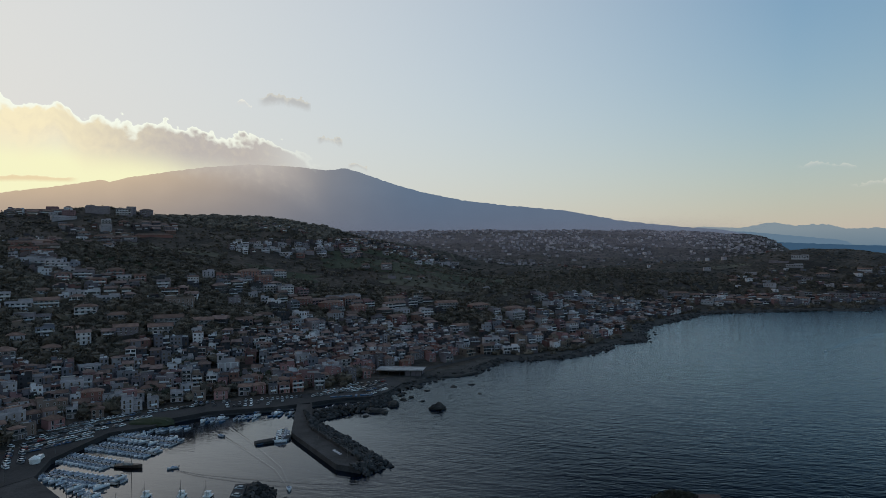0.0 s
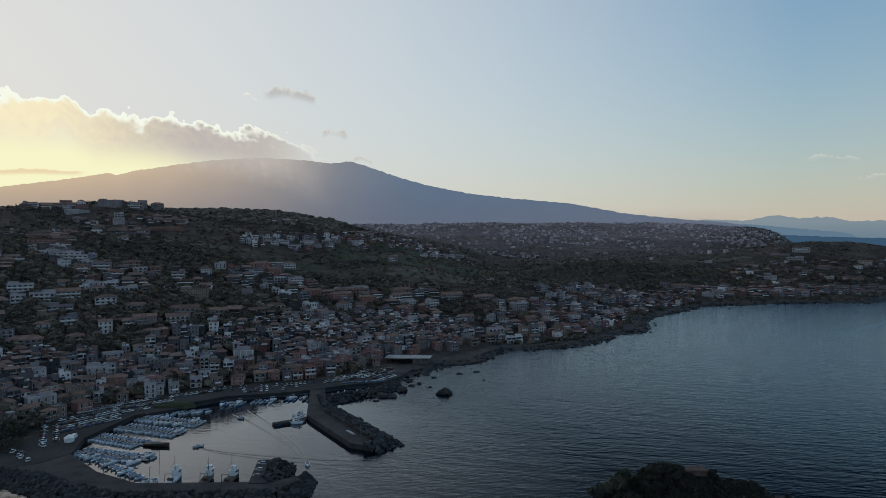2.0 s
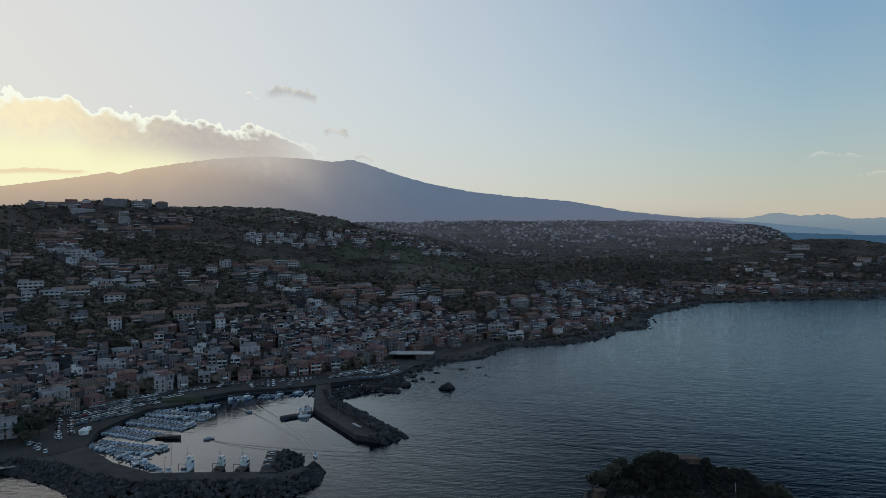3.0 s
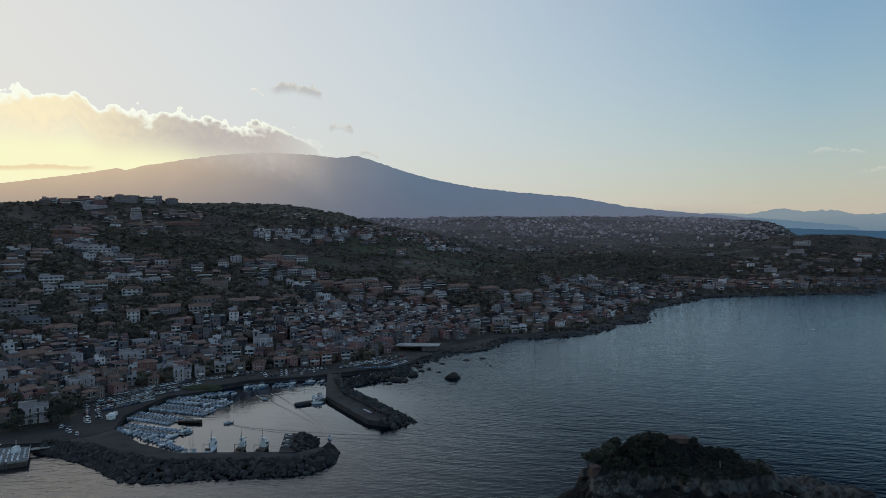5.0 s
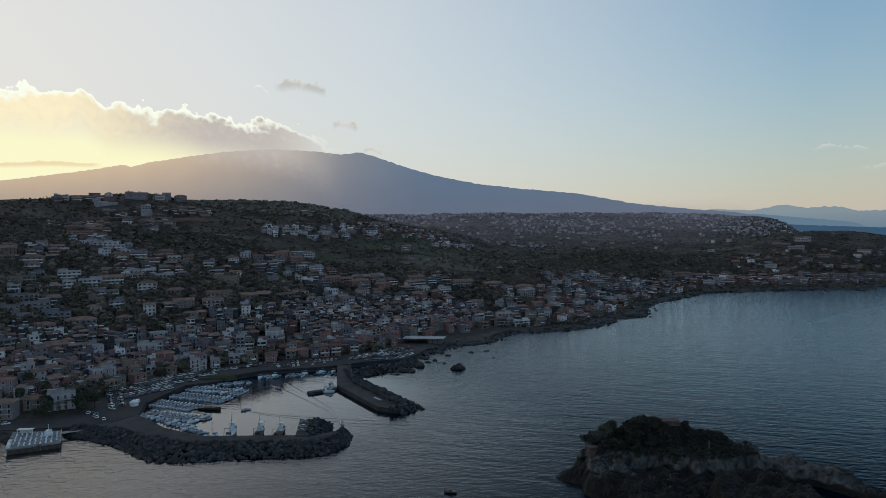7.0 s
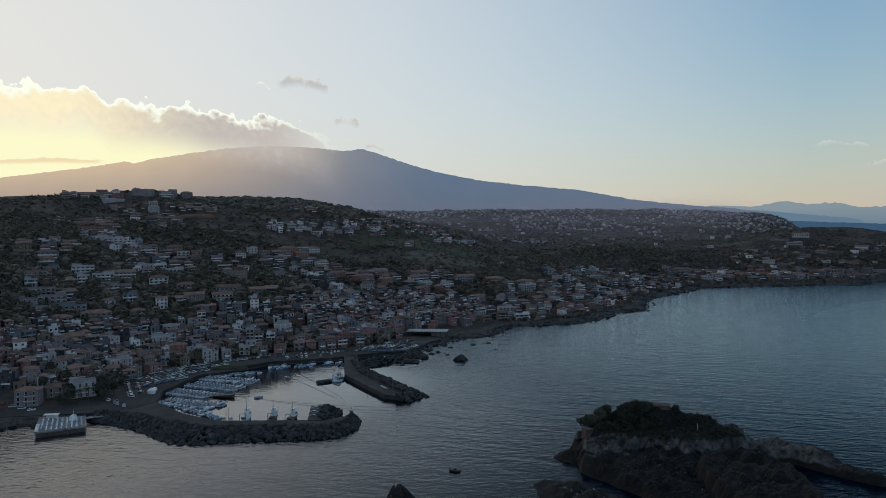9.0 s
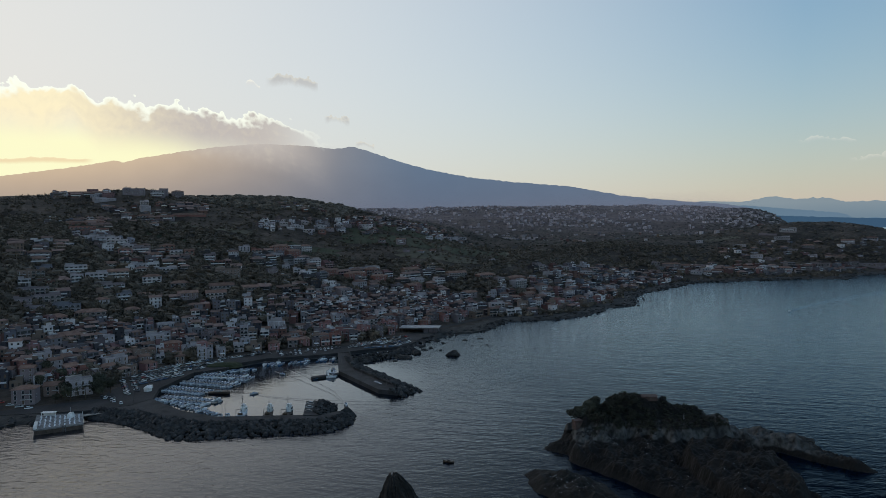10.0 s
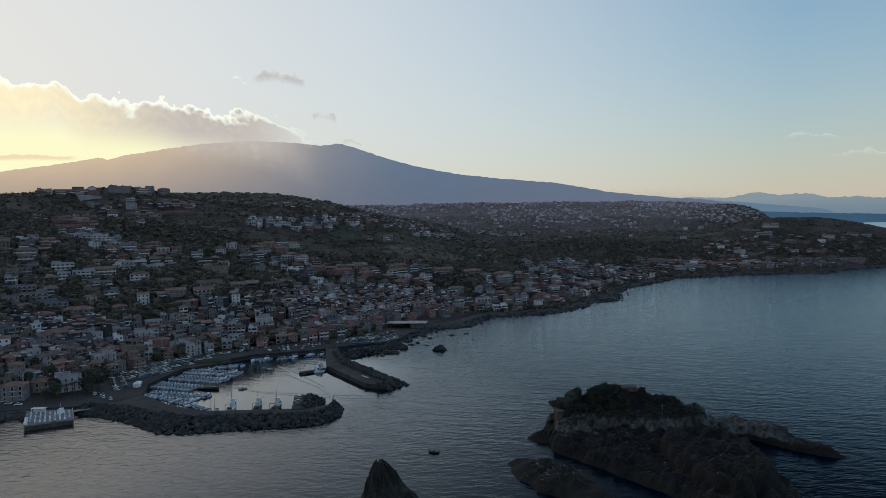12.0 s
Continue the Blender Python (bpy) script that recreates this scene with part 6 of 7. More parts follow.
# the far town on the plateau, too many to tell apart
cube_v = [(-0.5, -0.5, -0.4), (0.5, -0.5, -0.4), (0.5, 0.5, -0.4), (-0.5, 0.5, -0.4), (-0.5, -0.5, 1), (0.5, -0.5, 1), (0.5, 0.5, 1), (-0.5, 0.5, 1)]
cube_f = [(4, 5, 6, 7), (0, 1, 5, 4), (1, 2, 6, 5), (2, 3, 7, 6), (3, 0, 4, 7)]
M_FARTOWN = surface("far town plaster", (0.12, 0.1, 0.105), (0.36, 0.32, 0.33), 0.02, 0.9, 0.0, 5.0, by="island", spread=0.75)
for label, count, box in (("far pale town crowded along the plateau", 9000, (-900, 1950, 2350, 3500)), ("scattered far houses among trees", 520, (-400, 1150, 1500, 2400))):
    spots = []
    for _ in range(count):
        x, y = rng.uniform(box[0], box[1]), rng.uniform(box[2], box[3])
        thick = ripple(np.array([x]), np.array([y]), 700, 31)[0] + 0.6 * ripple(np.array([x]), np.array([y]), 240, 32)[0]
        if thick < rng.uniform(-0.5, 0.9) or x > 0.5 * y + 60:
            continue
        n = rng.choice((1, 2, 2, 2, 3, 3))
        spots.append((x, y, ground(x, y), rng.uniform(0, 3.14), rng.uniform(6, 13), rng.uniform(6, 10), 2.6 * n))
    scattered("far_town", cube_v, cube_f, spots, [M_FARTOWN], label, "town")


# ---- boats and cars ----
def hull_shape(L, B, Hh, sheer=0.35, stations=9):
    """A lofted hull with a pointed bow along +y."""
    sh = Shape()
    rows = []
    for k in range(stations):
        t = k / (stations - 1)
        half = B / 2 * (1 - max(0, (t - 0.45) / 0.55) ** 2.2) * (0.86 + 0.14 * min(1, t * 4))
        y = -L / 2 + L * t
        top = Hh * (0.75 + sheer * t * t)
        rows.append([(-half * 0.35, y, -0.25), (-half * 0.9, y, top * 0.45), (-half, y, top), (half, y, top), (half * 0.9, y, top * 0.45), (half * 0.35, y, -0.25)])
    verts = [p for r in rows for p in r]
    faces, slots = [], []
    for k in range(stations - 1):
        for j in range(6):
            a, b = k * 6 + j, k * 6 + (j + 1) % 6
            faces.append((a, b, b + 6, a + 6))
    sh.add(verts, faces + [tuple(range(5, -1, -1)), tuple((stations - 1) * 6 + j for j in range(6))])
    return sh


def make_boat(kind, m, seed, group=""):
    rn = random.Random(seed)
    if kind == "open":
        L, B = rn.uniform(4.4, 5.8), rn.uniform(1.75, 2.1)
        root = empty("motorboat", m, "small white open motorboat moored at the pontoon", "boat", group)
        part("hull", hull_shape(L, B, 0.95).mesh("hull", [M_HULL]), root)
        part("cover", Shape().box(-B * 0.36, -L * 0.38, 0.72, B * 0.36, L * 0.2, 1.0, 0, 0.12).box(-0.3, -0.4, 0.95, 0.3, 0.5, 1.5, 0, 0.1).mesh("cover", [M_DECK]), root, "blue-grey cockpit cover")
        part("outboard", Shape().box(-0.22, -L / 2 - 0.45, 0.3, 0.22, -L / 2, 1.25, 0, 0.06).mesh("outboard", [M_MOTOR]), root, "black outboard motor")
    elif kind == "cabin":
        L, B = rn.uniform(6.4, 8.2), rn.uniform(2.4, 2.8)
        root = empty("cabin_cruiser", m, "white cabin cruiser with dark side windows", "boat", group)
        part("hull", hull_shape(L, B, 1.35).mesh("hull", [M_HULL]), root)
        part("cabin", Shape().box(-B * 0.36, -L * 0.12, 1.05, B * 0.36, L * 0.26, 2.0, 0, 0.2).box(-B * 0.34, -L * 0.3, 1.05, B * 0.34, -L * 0.12, 1.25, 0).mesh("cabin", [M_CABIN]), root)
        part("windscreen", Shape().box(-B * 0.33, -L * 0.11, 1.9, B * 0.33, L * 0.1, 2.35, 0, 0.22).mesh("windscreen", [M_GLASS]), root, "dark windscreen")
        part("bimini", Shape().box(-B * 0.36, -L * 0.34, 2.55, B * 0.36, -L * 0.1, 2.63).box(-B * 0.35, -L * 0.3, 1.2, -B * 0.33, -L * 0.28, 2.55).box(B * 0.33, -L * 0.3, 1.2, B * 0.35, -L * 0.28, 2.55).mesh("bimini", [M_DECK]), root, "canvas sunshade on posts")
    elif kind == "rowing":
        L, B = rn.uniform(4.2, 5.2), 1.8
        root = empty("fishing_boat", m, "small wooden fishing boat painted white and blue", "boat", group)
        part("hull", hull_shape(L, B, 0.85, 0.5).mesh("hull", [M_HULL_B if rn.random() < 0.5 else M_HULL]), root)
        part("thwarts", Shape().box(-0.8, -1.2, 0.66, 0.8, -0.9, 0.74).box(-0.8, 0.3, 0.66, 0.8, 0.6, 0.74).mesh("thwarts", [M_WOOD]), root)
    elif kind == "skiff":
        L, B = 4.8, 1.8
        root = empty("fishing_boat", m, "dark wooden fishing boat with low engine box lying off the rocks", "boat", group)
        part("hull", hull_shape(L, B, 0.9, 0.5).mesh("hull", [M_HULL_D]), root)
        part("thwarts", Shape().box(-0.85, -1.6, 0.66, 0.85, -1.3, 0.74).box(-0.85, 0.9, 0.66, 0.85, 1.2, 0.74).mesh("thwarts", [M_WOOD]), root)
        part("engine_box", Shape().box(-0.4, -0.7, 0.5, 0.4, 0.4, 1.25, 0, 0.08).mesh("engine_box", [M_MOTOR]), root, "dark engine box")
    elif kind == "trawler":
        L, B = rn.uniform(12, 15), 4.4
        root = empty("trawler", m, "fishing trawler with white wheelhouse, gantry and mast", "boat", group)
        part("hull", hull_shape(L, B, 2.2, 0.6, 11).mesh("hull", [M_HULL if seed % 2 else M_HULL_D]), root)
        house_ = part("wheelhouse", Shape().box(-1.4, 0.5, 1.8, 1.4, 3.8, 4.4, 0, 0.1).box(-1.6, 0.3, 4.4, 1.6, 4.0, 4.55).box(-1.0, 1.0, 4.55, 1.0, 3.0, 6.0, 0, 0.1).box(-1.15, 0.9, 6.0, 1.15, 3.1, 6.1).mesh("wheelhouse", [M_CABIN]), root)
        part("window", Shape().box(-1.25, 3.72, 3.3, 1.25, 3.82, 4.0).box(-1.44, 1.0, 3.3, -1.36, 3.4, 4.0).box(1.36, 1.0, 3.3, 1.44, 3.4, 4.0).mesh("window", [M_GLASS]), house_)
        part("mast", Shape().tube((0, 0.6, 4.5), (0, 0.4, 11), 0.14, 0.06, 6).tube((0, 0.5, 8.5), (0, -3.6, 6.0), 0.07, 0.05, 5).mesh("mast", [M_RAIL]), root, "tall mast with a boom")
        part("gantry", Shape().tube((-1.7, -L * 0.42, 1.6), (-1.5, -L * 0.42, 5.2), 0.13, 0.13, 6).tube((1.7, -L * 0.42, 1.6), (1.5, -L * 0.42, 5.2), 0.13, 0.13, 6).tube((-1.6, -L * 0.42, 5.1), (1.6, -L * 0.42, 5.1), 0.12, 0.12, 6).mesh("gantry", [M_RAIL]), root, "steel stern gantry")
        part("net_drum", Shape().tube((-1.2, -L * 0.3, 2.3), (1.2, -L * 0.3, 2.3), 0.6, 0.6, 10).mesh("net_drum", [M_SHUTTER]), root, "winch drum with net")
    else:
        L, B = 14.0, 3.8
        root = empty("sailing_yacht", m, "dark wooden sailing boat with a single mast", "boat", group)
        part("hull", hull_shape(L, B, 1.6, 0.5, 11).mesh("hull", [M_HULL_D]), root, "dark timber hull")
        part("deckhouse", Shape().box(-0.9, -3, 1.3, 0.9, 1.5, 2.1, 0, 0.15).mesh("deckhouse", [M_WOOD]), root)
        part("mast", Shape().tube((0, 1.2, 1.2), (0, 1.0, 15), 0.13, 0.07, 6).tube((0, 1.1, 3.0), (0, -4.5, 2.8), 0.08, 0.06, 6).mesh("mast", [M_RAIL]), root, "bare mast and boom")
    return root


kinds = {k: make_boat(k, pose(*p), 40 + i, g) for i, (k, p, g) in enumerate((
    ("open", (-150, 289, 0, 0, 0, 35), "boats at the pontoons"), ("cabin", (-89, 368, 0, 0, 0, 100), "boats at the pontoons"), ("rowing", (-120, 431, 0, 0, 0, 170), "boats at the pontoons")))}
extra = {"open": [kinds["open"], make_boat("open", pose(-146, 284, 0, 0, 0, 40), 51, "boats at the pontoons"), make_boat("open", pose(-142, 280, 0, 0, 0, 40), 52, "boats at the pontoons")],
         "cabin": [kinds["cabin"], make_boat("cabin", pose(-88, 364, 0, 0, 0, 96), 53, "boats at the pontoons")], "rowing": [kinds["rowing"]]}
rb = random.Random(5)
PONTOONS = [((-185, 316), (-144, 301)), ((-192, 342), (-157, 326)), ((-186, 361), (-146, 344)), ((-184, 379), (-142, 364))]
for a, b in PONTOONS:
    A, B = Vector((*a, 0)), Vector((*b, 0))
    d = (B - A).normalized()
    ang = math.degrees(math.atan2(d.y, d.x))
    pont = empty("pontoon", pose(A.x, A.y, 0, 0, 0, ang), "grey timber floating pontoon with moored boats", "pontoon", "pontoons of the marina")
    L = (B - A).length
    part("deck", Shape().box(-6, -1.0, 0.25, L, 1.0, 0.6).mesh("deck", [M_WOOD]), pont)
    for k in range(5):
        part("float", Shape().box(-0.9, -0.9, -0.3, 0.9, 0.9, 0.25).mesh("float", [M_DECK]), pont, "", pose(L * (k + 0.3) / 5, 0, 0))
    for side in (-1, 1):
        t = 1.5
        while t < L:
            kind = "cabin" if rb.random() < 0.12 else "open"
            src = rb.choice(extra[kind])
            off = 1.4 + (3.9 if kind == "cabin" else 2.7)
            p = A + d * t + Vector((-d.y, d.x, 0)) * side * off
            copy_thing(src, pose(p.x, p.y, 0, 0, 0, ang + (0 if side > 0 else 180) + rb.uniform(-5, 5)))
            t += (3.2 if kind == "cabin" else 2.5) + rb.uniform(0, 0.7)
for k in range(13):                     # along the west quay and under the mole
    p = Vector((-181, 303, 0)).lerp(Vector((-138, 269, 0)), (k + 0.3) / 13)
    copy_thing(rb.choice(extra["cabin" if k % 4 == 1 else "open"]), pose(p.x + 4, p.y + 6.5, 0, 0, 0, -35 + rb.uniform(-8, 8)))
for k in range(16):                     # below the green mound
    p = Vector((-176, 396, 0)).lerp(Vector((-150, 402, 0)), k / 15)
    copy_thing(rb.choice(extra["open"] + extra["rowing"]), pose(p.x + rb.uniform(-1, 1), p.y - 7 - 5 * (k % 2) + 0.25 * k, 0, 0, 0, 150 + rb.uniform(-30, 30)))
for x0, y0, n in ((-146, 416, 10), (-128, 421, 10), (-108, 427, 8), (-96, 420, 5)):
    for k in range(n):
        copy_thing(rb.choice(extra["open"] + extra["rowing"] * 2 + extra["cabin"]), pose(x0 + (k % 5) * 2.9, y0 - 6.5 * (k // 5), 0, 0, 0, 170 + rb.uniform(-15, 15)))
for k in range(5):
    copy_thing(extra["cabin"][k % 2], pose(-90.5 + 0.8 * k, 383 - 4.2 * k, 0, 0, 0, 98 + rb.uniform(-5, 5)))
for k in range(8):                      # small inner basin
    copy_thing(rb.choice(extra["open"] + extra["rowing"]), pose(-76 + 4.0 * k, 440 + 1.6 * k + 3 * (k % 2), 0, 0, 0, 30 + rb.uniform(-20, 20)))
for k in range(6):
    copy_thing(extra["rowing"][0], pose(-75 + 5 * k, 461 + 1.2 * k, 2.75, 0, 0, rb.uniform(0, 360)))
for k, (x, y, kd) in enumerate(((-105, 272, "trawler"), (-119.5, 272, "trawler"), (-94.5, 271, "trawler"))):
    make_boat(kd, pose(x, y + 1.5, 0, 0, 0, 2 - 4 * k), 60 + k, "trawlers at the breakwater")
for x, y in ((-127, 270), (-131, 270)):
    copy_thing(extra["cabin"][0], pose(x, y + 1, 0, 0, 0, 4))
make_boat("yacht", pose(-150, 325, 0, 0, 0, -100), 71)
copy_thing(extra["rowing"][0], pose(-97, 360, 0, 0, 0, -60))
for x, y, t in ((-66, 292, 195), (-128, 322, 120), (-124, 377, 60)):
    copy_thing(extra["open"][0], pose(x, y, 0, 0, 0, t))
make_boat("rowing", pose(376, 655, 0, 0, 0, 128), 74)
make_boat("skiff", pose(-7.5, 196, 0, 0, 0, 80), 75)


def wake(line, spread, width, h=0.1):
    """Low ripples left on the water behind a boat: thin raised strips."""
    n = 60
    sh = Shape()
    for side in (-1, 1):
        pts = []
        for k in range(n + 1):
            p = along(line, k / n)
            q = along(line, min(1, k / n + 0.01)) - along(line, max(0, k / n - 0.01))
            q.normalize()
            o = Vector((-q.y, q.x, 0)) * side * spread * (k / n) ** 0.8
            pts.append((p + o, Vector((-q.y, q.x, 0)) * width * (0.5 + 0.5 * k / n)))
        for (a, wa), (b, wb) in zip(pts, pts[1:]):
            v = [a - wa, a, a + wa, b - wb, b, b + wb]
            sh.add([(p.x, p.y, 0.004 + (h if i % 3 == 1 else 0)) for i, p in enumerate(v)], [(0, 3, 4, 1), (1, 4, 5, 2)])
    ob = structure("water_wake", sh.mesh("water_wake", [M_SEA], soft=True), "long faint wake left by a passing boat", "wake")
    return ob


wake([(-66, 293), (-78, 320), (-98, 350), (-128, 392)], 5, 1.0, 0.1)
wake([(-128, 321), (-112, 312), (-92, 305), (-60, 296), (-30, 292)], 4, 0.9, 0.11)
wake([(378, 657), (444, 721), (500, 766), (556, 803), (640, 860)], 8, 0.5, 0.22)
for k in range(6):
    wake([(-22 + 3 * k, 322 - 4.5 * k), (3 + 3 * k, 337 - 4.5 * k), (30 + 3 * k, 357 - 5 * k), (66 + 4 * k, 388 - 5 * k), (125 + 4 * k, 425 - 6 * k)], 0.1, 1.9, 0.06)


def make_car(colour, m, van=False):
    root = empty("van" if van else "car", m, "%s %s parked on the asphalt" % (CAR_WORDS[colour], "van" if van else "hatchback car"), "van" if van else "car", "parked cars")
    L, Wd = (5.2, 1.95) if van else (4.1, 1.72)
    top = 2.2 if van else 0.86
    sh = Shape().add([(-Wd / 2, -L / 2, 0.3), (Wd / 2, -L / 2, 0.3), (Wd / 2, L / 2, 0.3), (-Wd / 2, L / 2, 0.3), (-Wd / 2, -L / 2 + 0.05, top), (Wd / 2, -L / 2 + 0.05, top),
                      (Wd / 2 - 0.1, L / 2 - 0.1, 0.78), (-Wd / 2 + 0.1, L / 2 - 0.1, 0.78), (-Wd / 2, L / 2 - 1.2, top), (Wd / 2, L / 2 - 1.2, top)],
                     [(0, 3, 2, 1), (0, 1, 5, 4), (2, 3, 7, 6), (4, 5, 9, 8), (8, 9, 6, 7), (1, 2, 6, 9, 5), (3, 0, 4, 8, 7)])
    for x in (-Wd / 2 + 0.02, Wd / 2 - 0.2):
        for y in (-L / 2 + 0.55, L / 2 - 1.1):
            sh.box(x, y, 0.0, x + 0.18, y + 0.58, 0.56, 1)
    if not van:
        sh.box(-0.62, -L / 2 + 0.75, 1.40, 0.62, 0.55, 1.45, 0, 0.05)
    part("body", sh.mesh("body", [M_CARS[colour], M_MOTOR]), root)
    g = Shape()
    if van:
        g.box(-0.8, L / 2 - 1.25, 1.3, 0.8, L / 2 - 0.95, 2.0, 0, 0.1)
    else:
        g.add([(-0.8, -L / 2 + 0.25, 0.86), (0.8, -L / 2 + 0.25, 0.86), (0.8, 1.1, 0.86), (-0.8, 1.1, 0.86), (-0.62, -L / 2 + 0.7, 1.40), (0.62, -L / 2 + 0.7, 1.40), (0.62, 0.5, 1.40), (-0.62, 0.5, 1.40)],
              [(0, 1, 5, 4), (1, 2, 6, 5), (2, 3, 7, 6), (3, 0, 4, 7), (4, 5, 6, 7)])
    part("glasshouse", g.mesh("glasshouse", [M_GLASS]), root, "dark car windows")
    return root


CARS = []


def park(x, y, turn):
    k = rb.choices(range(6), (0.26, 0.25, 0.19, 0.2, 0.07, 0.03))[0]
    z = max(2.75, ground(x, y)) if inside_of(QUAY, x, y) else (2.6 if ground(x, y) < 2.3 else ground(x, y) + 0.36)
    m = pose(x, y, z, 0, 0, turn)
    if len(CARS) < 6:
        CARS.append(make_car(len(CARS), m))
    else:
        copy_thing(CARS[k], m)


def park_row(a, b, turn, step=2.75, skip=0.12):
    step *= 1.15
    n = int(math.dist(a, b) / step)
    for k in range(n + 1):
        if rb.random() > skip:
            park(a[0] + (b[0] - a[0]) * k / max(1, n) + rb.uniform(-0.2, 0.2), a[1] + (b[1] - a[1]) * k / max(1, n) + rb.uniform(-0.3, 0.3), turn + rb.uniform(-4, 4))


for a, b, t, st, sk in (((-224, 352), (-204, 317), 62, 2.6, 0.05), ((-219, 354), (-200, 322), 62, 2.9, 0.4), ((-210, 341), (-192, 368), -32, 2.5, 0.05), ((-214, 348), (-196, 376), -32, 2.5, 0.05), ((-219, 358), (-200, 386), -32, 2.5, 0.08),
                        ((-223, 366), (-203, 393), -32, 2.5, 0.08), ((-226, 378), (-208, 400), 148, 2.5, 0.1), ((-216, 396), (-190, 420), 150, 2.5, 0.1), ((-204, 392), (-180, 412), -30, 2.5, 0.1), ((-198, 382), (-186, 392), -28, 2.5, 0.1),
                        ((-206, 302), (-197, 295), 30, 2.6, 0.1), ((-216, 310), (-203, 304), 20, 2.6, 0.2), ((-184, 424), (-158, 442), -25, 2.6, 0.15), ((-164, 447), (-116, 458), 8, 2.9, 0.25), ((-150, 434), (-108, 444), 8, 2.9, 0.3), ((-150, 441), (-104, 452), 190, 3.2, 0.5),
                        ((-116, 458), (-98, 464), 10, 2.6, 0.1), ((-92, 464), (-62, 482), -30, 2.5, 0.1), ((-88, 471), (-58, 490), -30, 2.5, 0.1), ((-84, 480), (-62, 494), 150, 2.6, 0.15), ((-74, 498), (-46, 515), -28, 2.5, 0.1), ((-68, 490), (-48, 503), 152, 2.6, 0.25),
                        ((-56, 478), (-43, 500), 60, 2.8, 0.2), ((-52, 467), (-42, 486), 62, 3.0, 0.3), ((-236, 338), (-256, 326), 60, 5.0, 0.3), ((-268, 297), (-246, 288), -70, 5.2, 0.2), ((-300, 268), (-275, 286), -60, 5.2, 0.3), ((-83, 270), (-85, 286), 80, 7, 0.0)):
    park_row(a, b, t, st, sk)
make_car(0, pose(-196, 331, 2.75, 0, 0, 10), van=True)
kiosk = empty("kiosk", pose(-195, 325, 2.75, 0, 0, -10), "round white canvas kiosk on the quay", "kiosk")
part("tent", Shape().tube((0, 0, 2.2), (0, 0, 3.6), 2.6, 0.3, 10).tube((0, 0, 0), (0, 0, 2.2), 2.3, 2.5, 10).mesh("tent", [M_CABIN]), kiosk)


# ---- lamp posts along the quay ----
post = Shape().tube((0, 0, 0), (0, 0, 7.5), 0.11, 0.07, 6).tube((0, 0, 7.4), (1.3, 0, 7.7), 0.05, 0.05, 5).mesh("pole", [M_RAIL])
head = Shape().box(1.0, -0.14, 7.62, 1.6, 0.14, 7.76).mesh("lamp_head", [M_CONCRETE])
lamp = None
for k, (x, y, z) in enumerate([(-190, 296, 2.75), (-194, 340, 2.75), (-192, 372, 2.75), (-170, 396, 2.75), (-140, 430, 2.75), (-112, 438, 2.75), (-60, 466, 2.75), (-150, 273, 2.6), (-125, 262, 2.6), (-100, 261, 2.6),
                               (-86, 400, 2.7), (-66, 358, 2.7), (-46, 326, 2.7), (-48, 500, 2.75)]):
    m = pose(x, y, z, 0, 0, 40 * k)
    if lamp is None:
        lamp = empty("street_lamp", m, "slender grey street lamp on the quay", "street lamp", "street lamps")
        part("pole", post, lamp)
        part("lamp_head", head, lamp)
    else:
        copy_thing(lamp, m)


# ---- trees and scrub ----
def crown_mesh(seed, leaves, wide, tall, size):
    """A crown of many small leaf clumps round several boughs."""
    rn = random.Random(seed)
    lobes = [(rn.uniform(-0.36, 0.36) * wide, rn.uniform(-0.36, 0.36) * wide, rn.uniform(0.3, 0.72) * tall, rn.uniform(0.34, 0.5) * wide) for _ in range(7)]
    v, f = [], []
    for k in range(leaves):
        cx, cy, cz, r = lobes[k % len(lobes)]
        d = Vector((rn.gauss(0, 1), rn.gauss(0, 1), rn.gauss(0.2, 0.8))).normalized() * r * rn.uniform(0.6, 1.05)
        a, b = Vector((rn.gauss(0, 1), rn.gauss(0, 1), rn.gauss(0, 1))).normalized(), Vector((rn.gauss(0, 1), rn.gauss(0, 1), rn.gauss(0, 1))).normalized()
        s = size * rn.uniform(0.6, 1.4)
        p = Vector((cx, cy, cz)) + d * 1.0
        o = len(v)
        v += [tuple(p + a * s), tuple(p + b * s), tuple(p - a * s * 0.8 + b * 0.3 * s), tuple(p - b * s)]
        f += [(o, o + 1, o + 2), (o, o + 2, o + 3)]
    return v, f


def trunk_mesh(h, r, seed):
    rn = random.Random(seed)
    sh = Shape().tube((0, 0, -0.5), (0.1, 0.05, h), r, r * 0.6, 7)
    for k in range(4):
        a = k * 1.6 + rn.random()
        sh.tube((0.06, 0.03, h * rn.uniform(0.65, 0.95)), (math.cos(a) * h * 0.5, math.sin(a) * h * 0.5, h * rn.uniform(1.2, 1.5)), r * 0.45, r * 0.15, 5)
    return sh.mesh("trunk", [M_BARK])


TREES = []
for k in range(4):
    v, f = crown_mesh(k + 3, 420, 3.4, 4.2, 0.42)
    TREES.append((trunk_mesh(2.6, 0.24, k), mesh_of("crown", v, f, [M_LEAF_TREE])))


def tree(x, y, z, scale, k, words="broad dark evergreen tree with a dense crown", group="trees among the houses"):
    root = empty("tree", Matrix.LocRotScale((x, y, z), Euler((0, 0, k * 2.1)), (scale, scale, scale)), words, "tree", group)
    part("trunk", TREES[k % 4][0], root)
    part("crown", TREES[k % 4][1], root, "", pose(0, 0, 1.9))


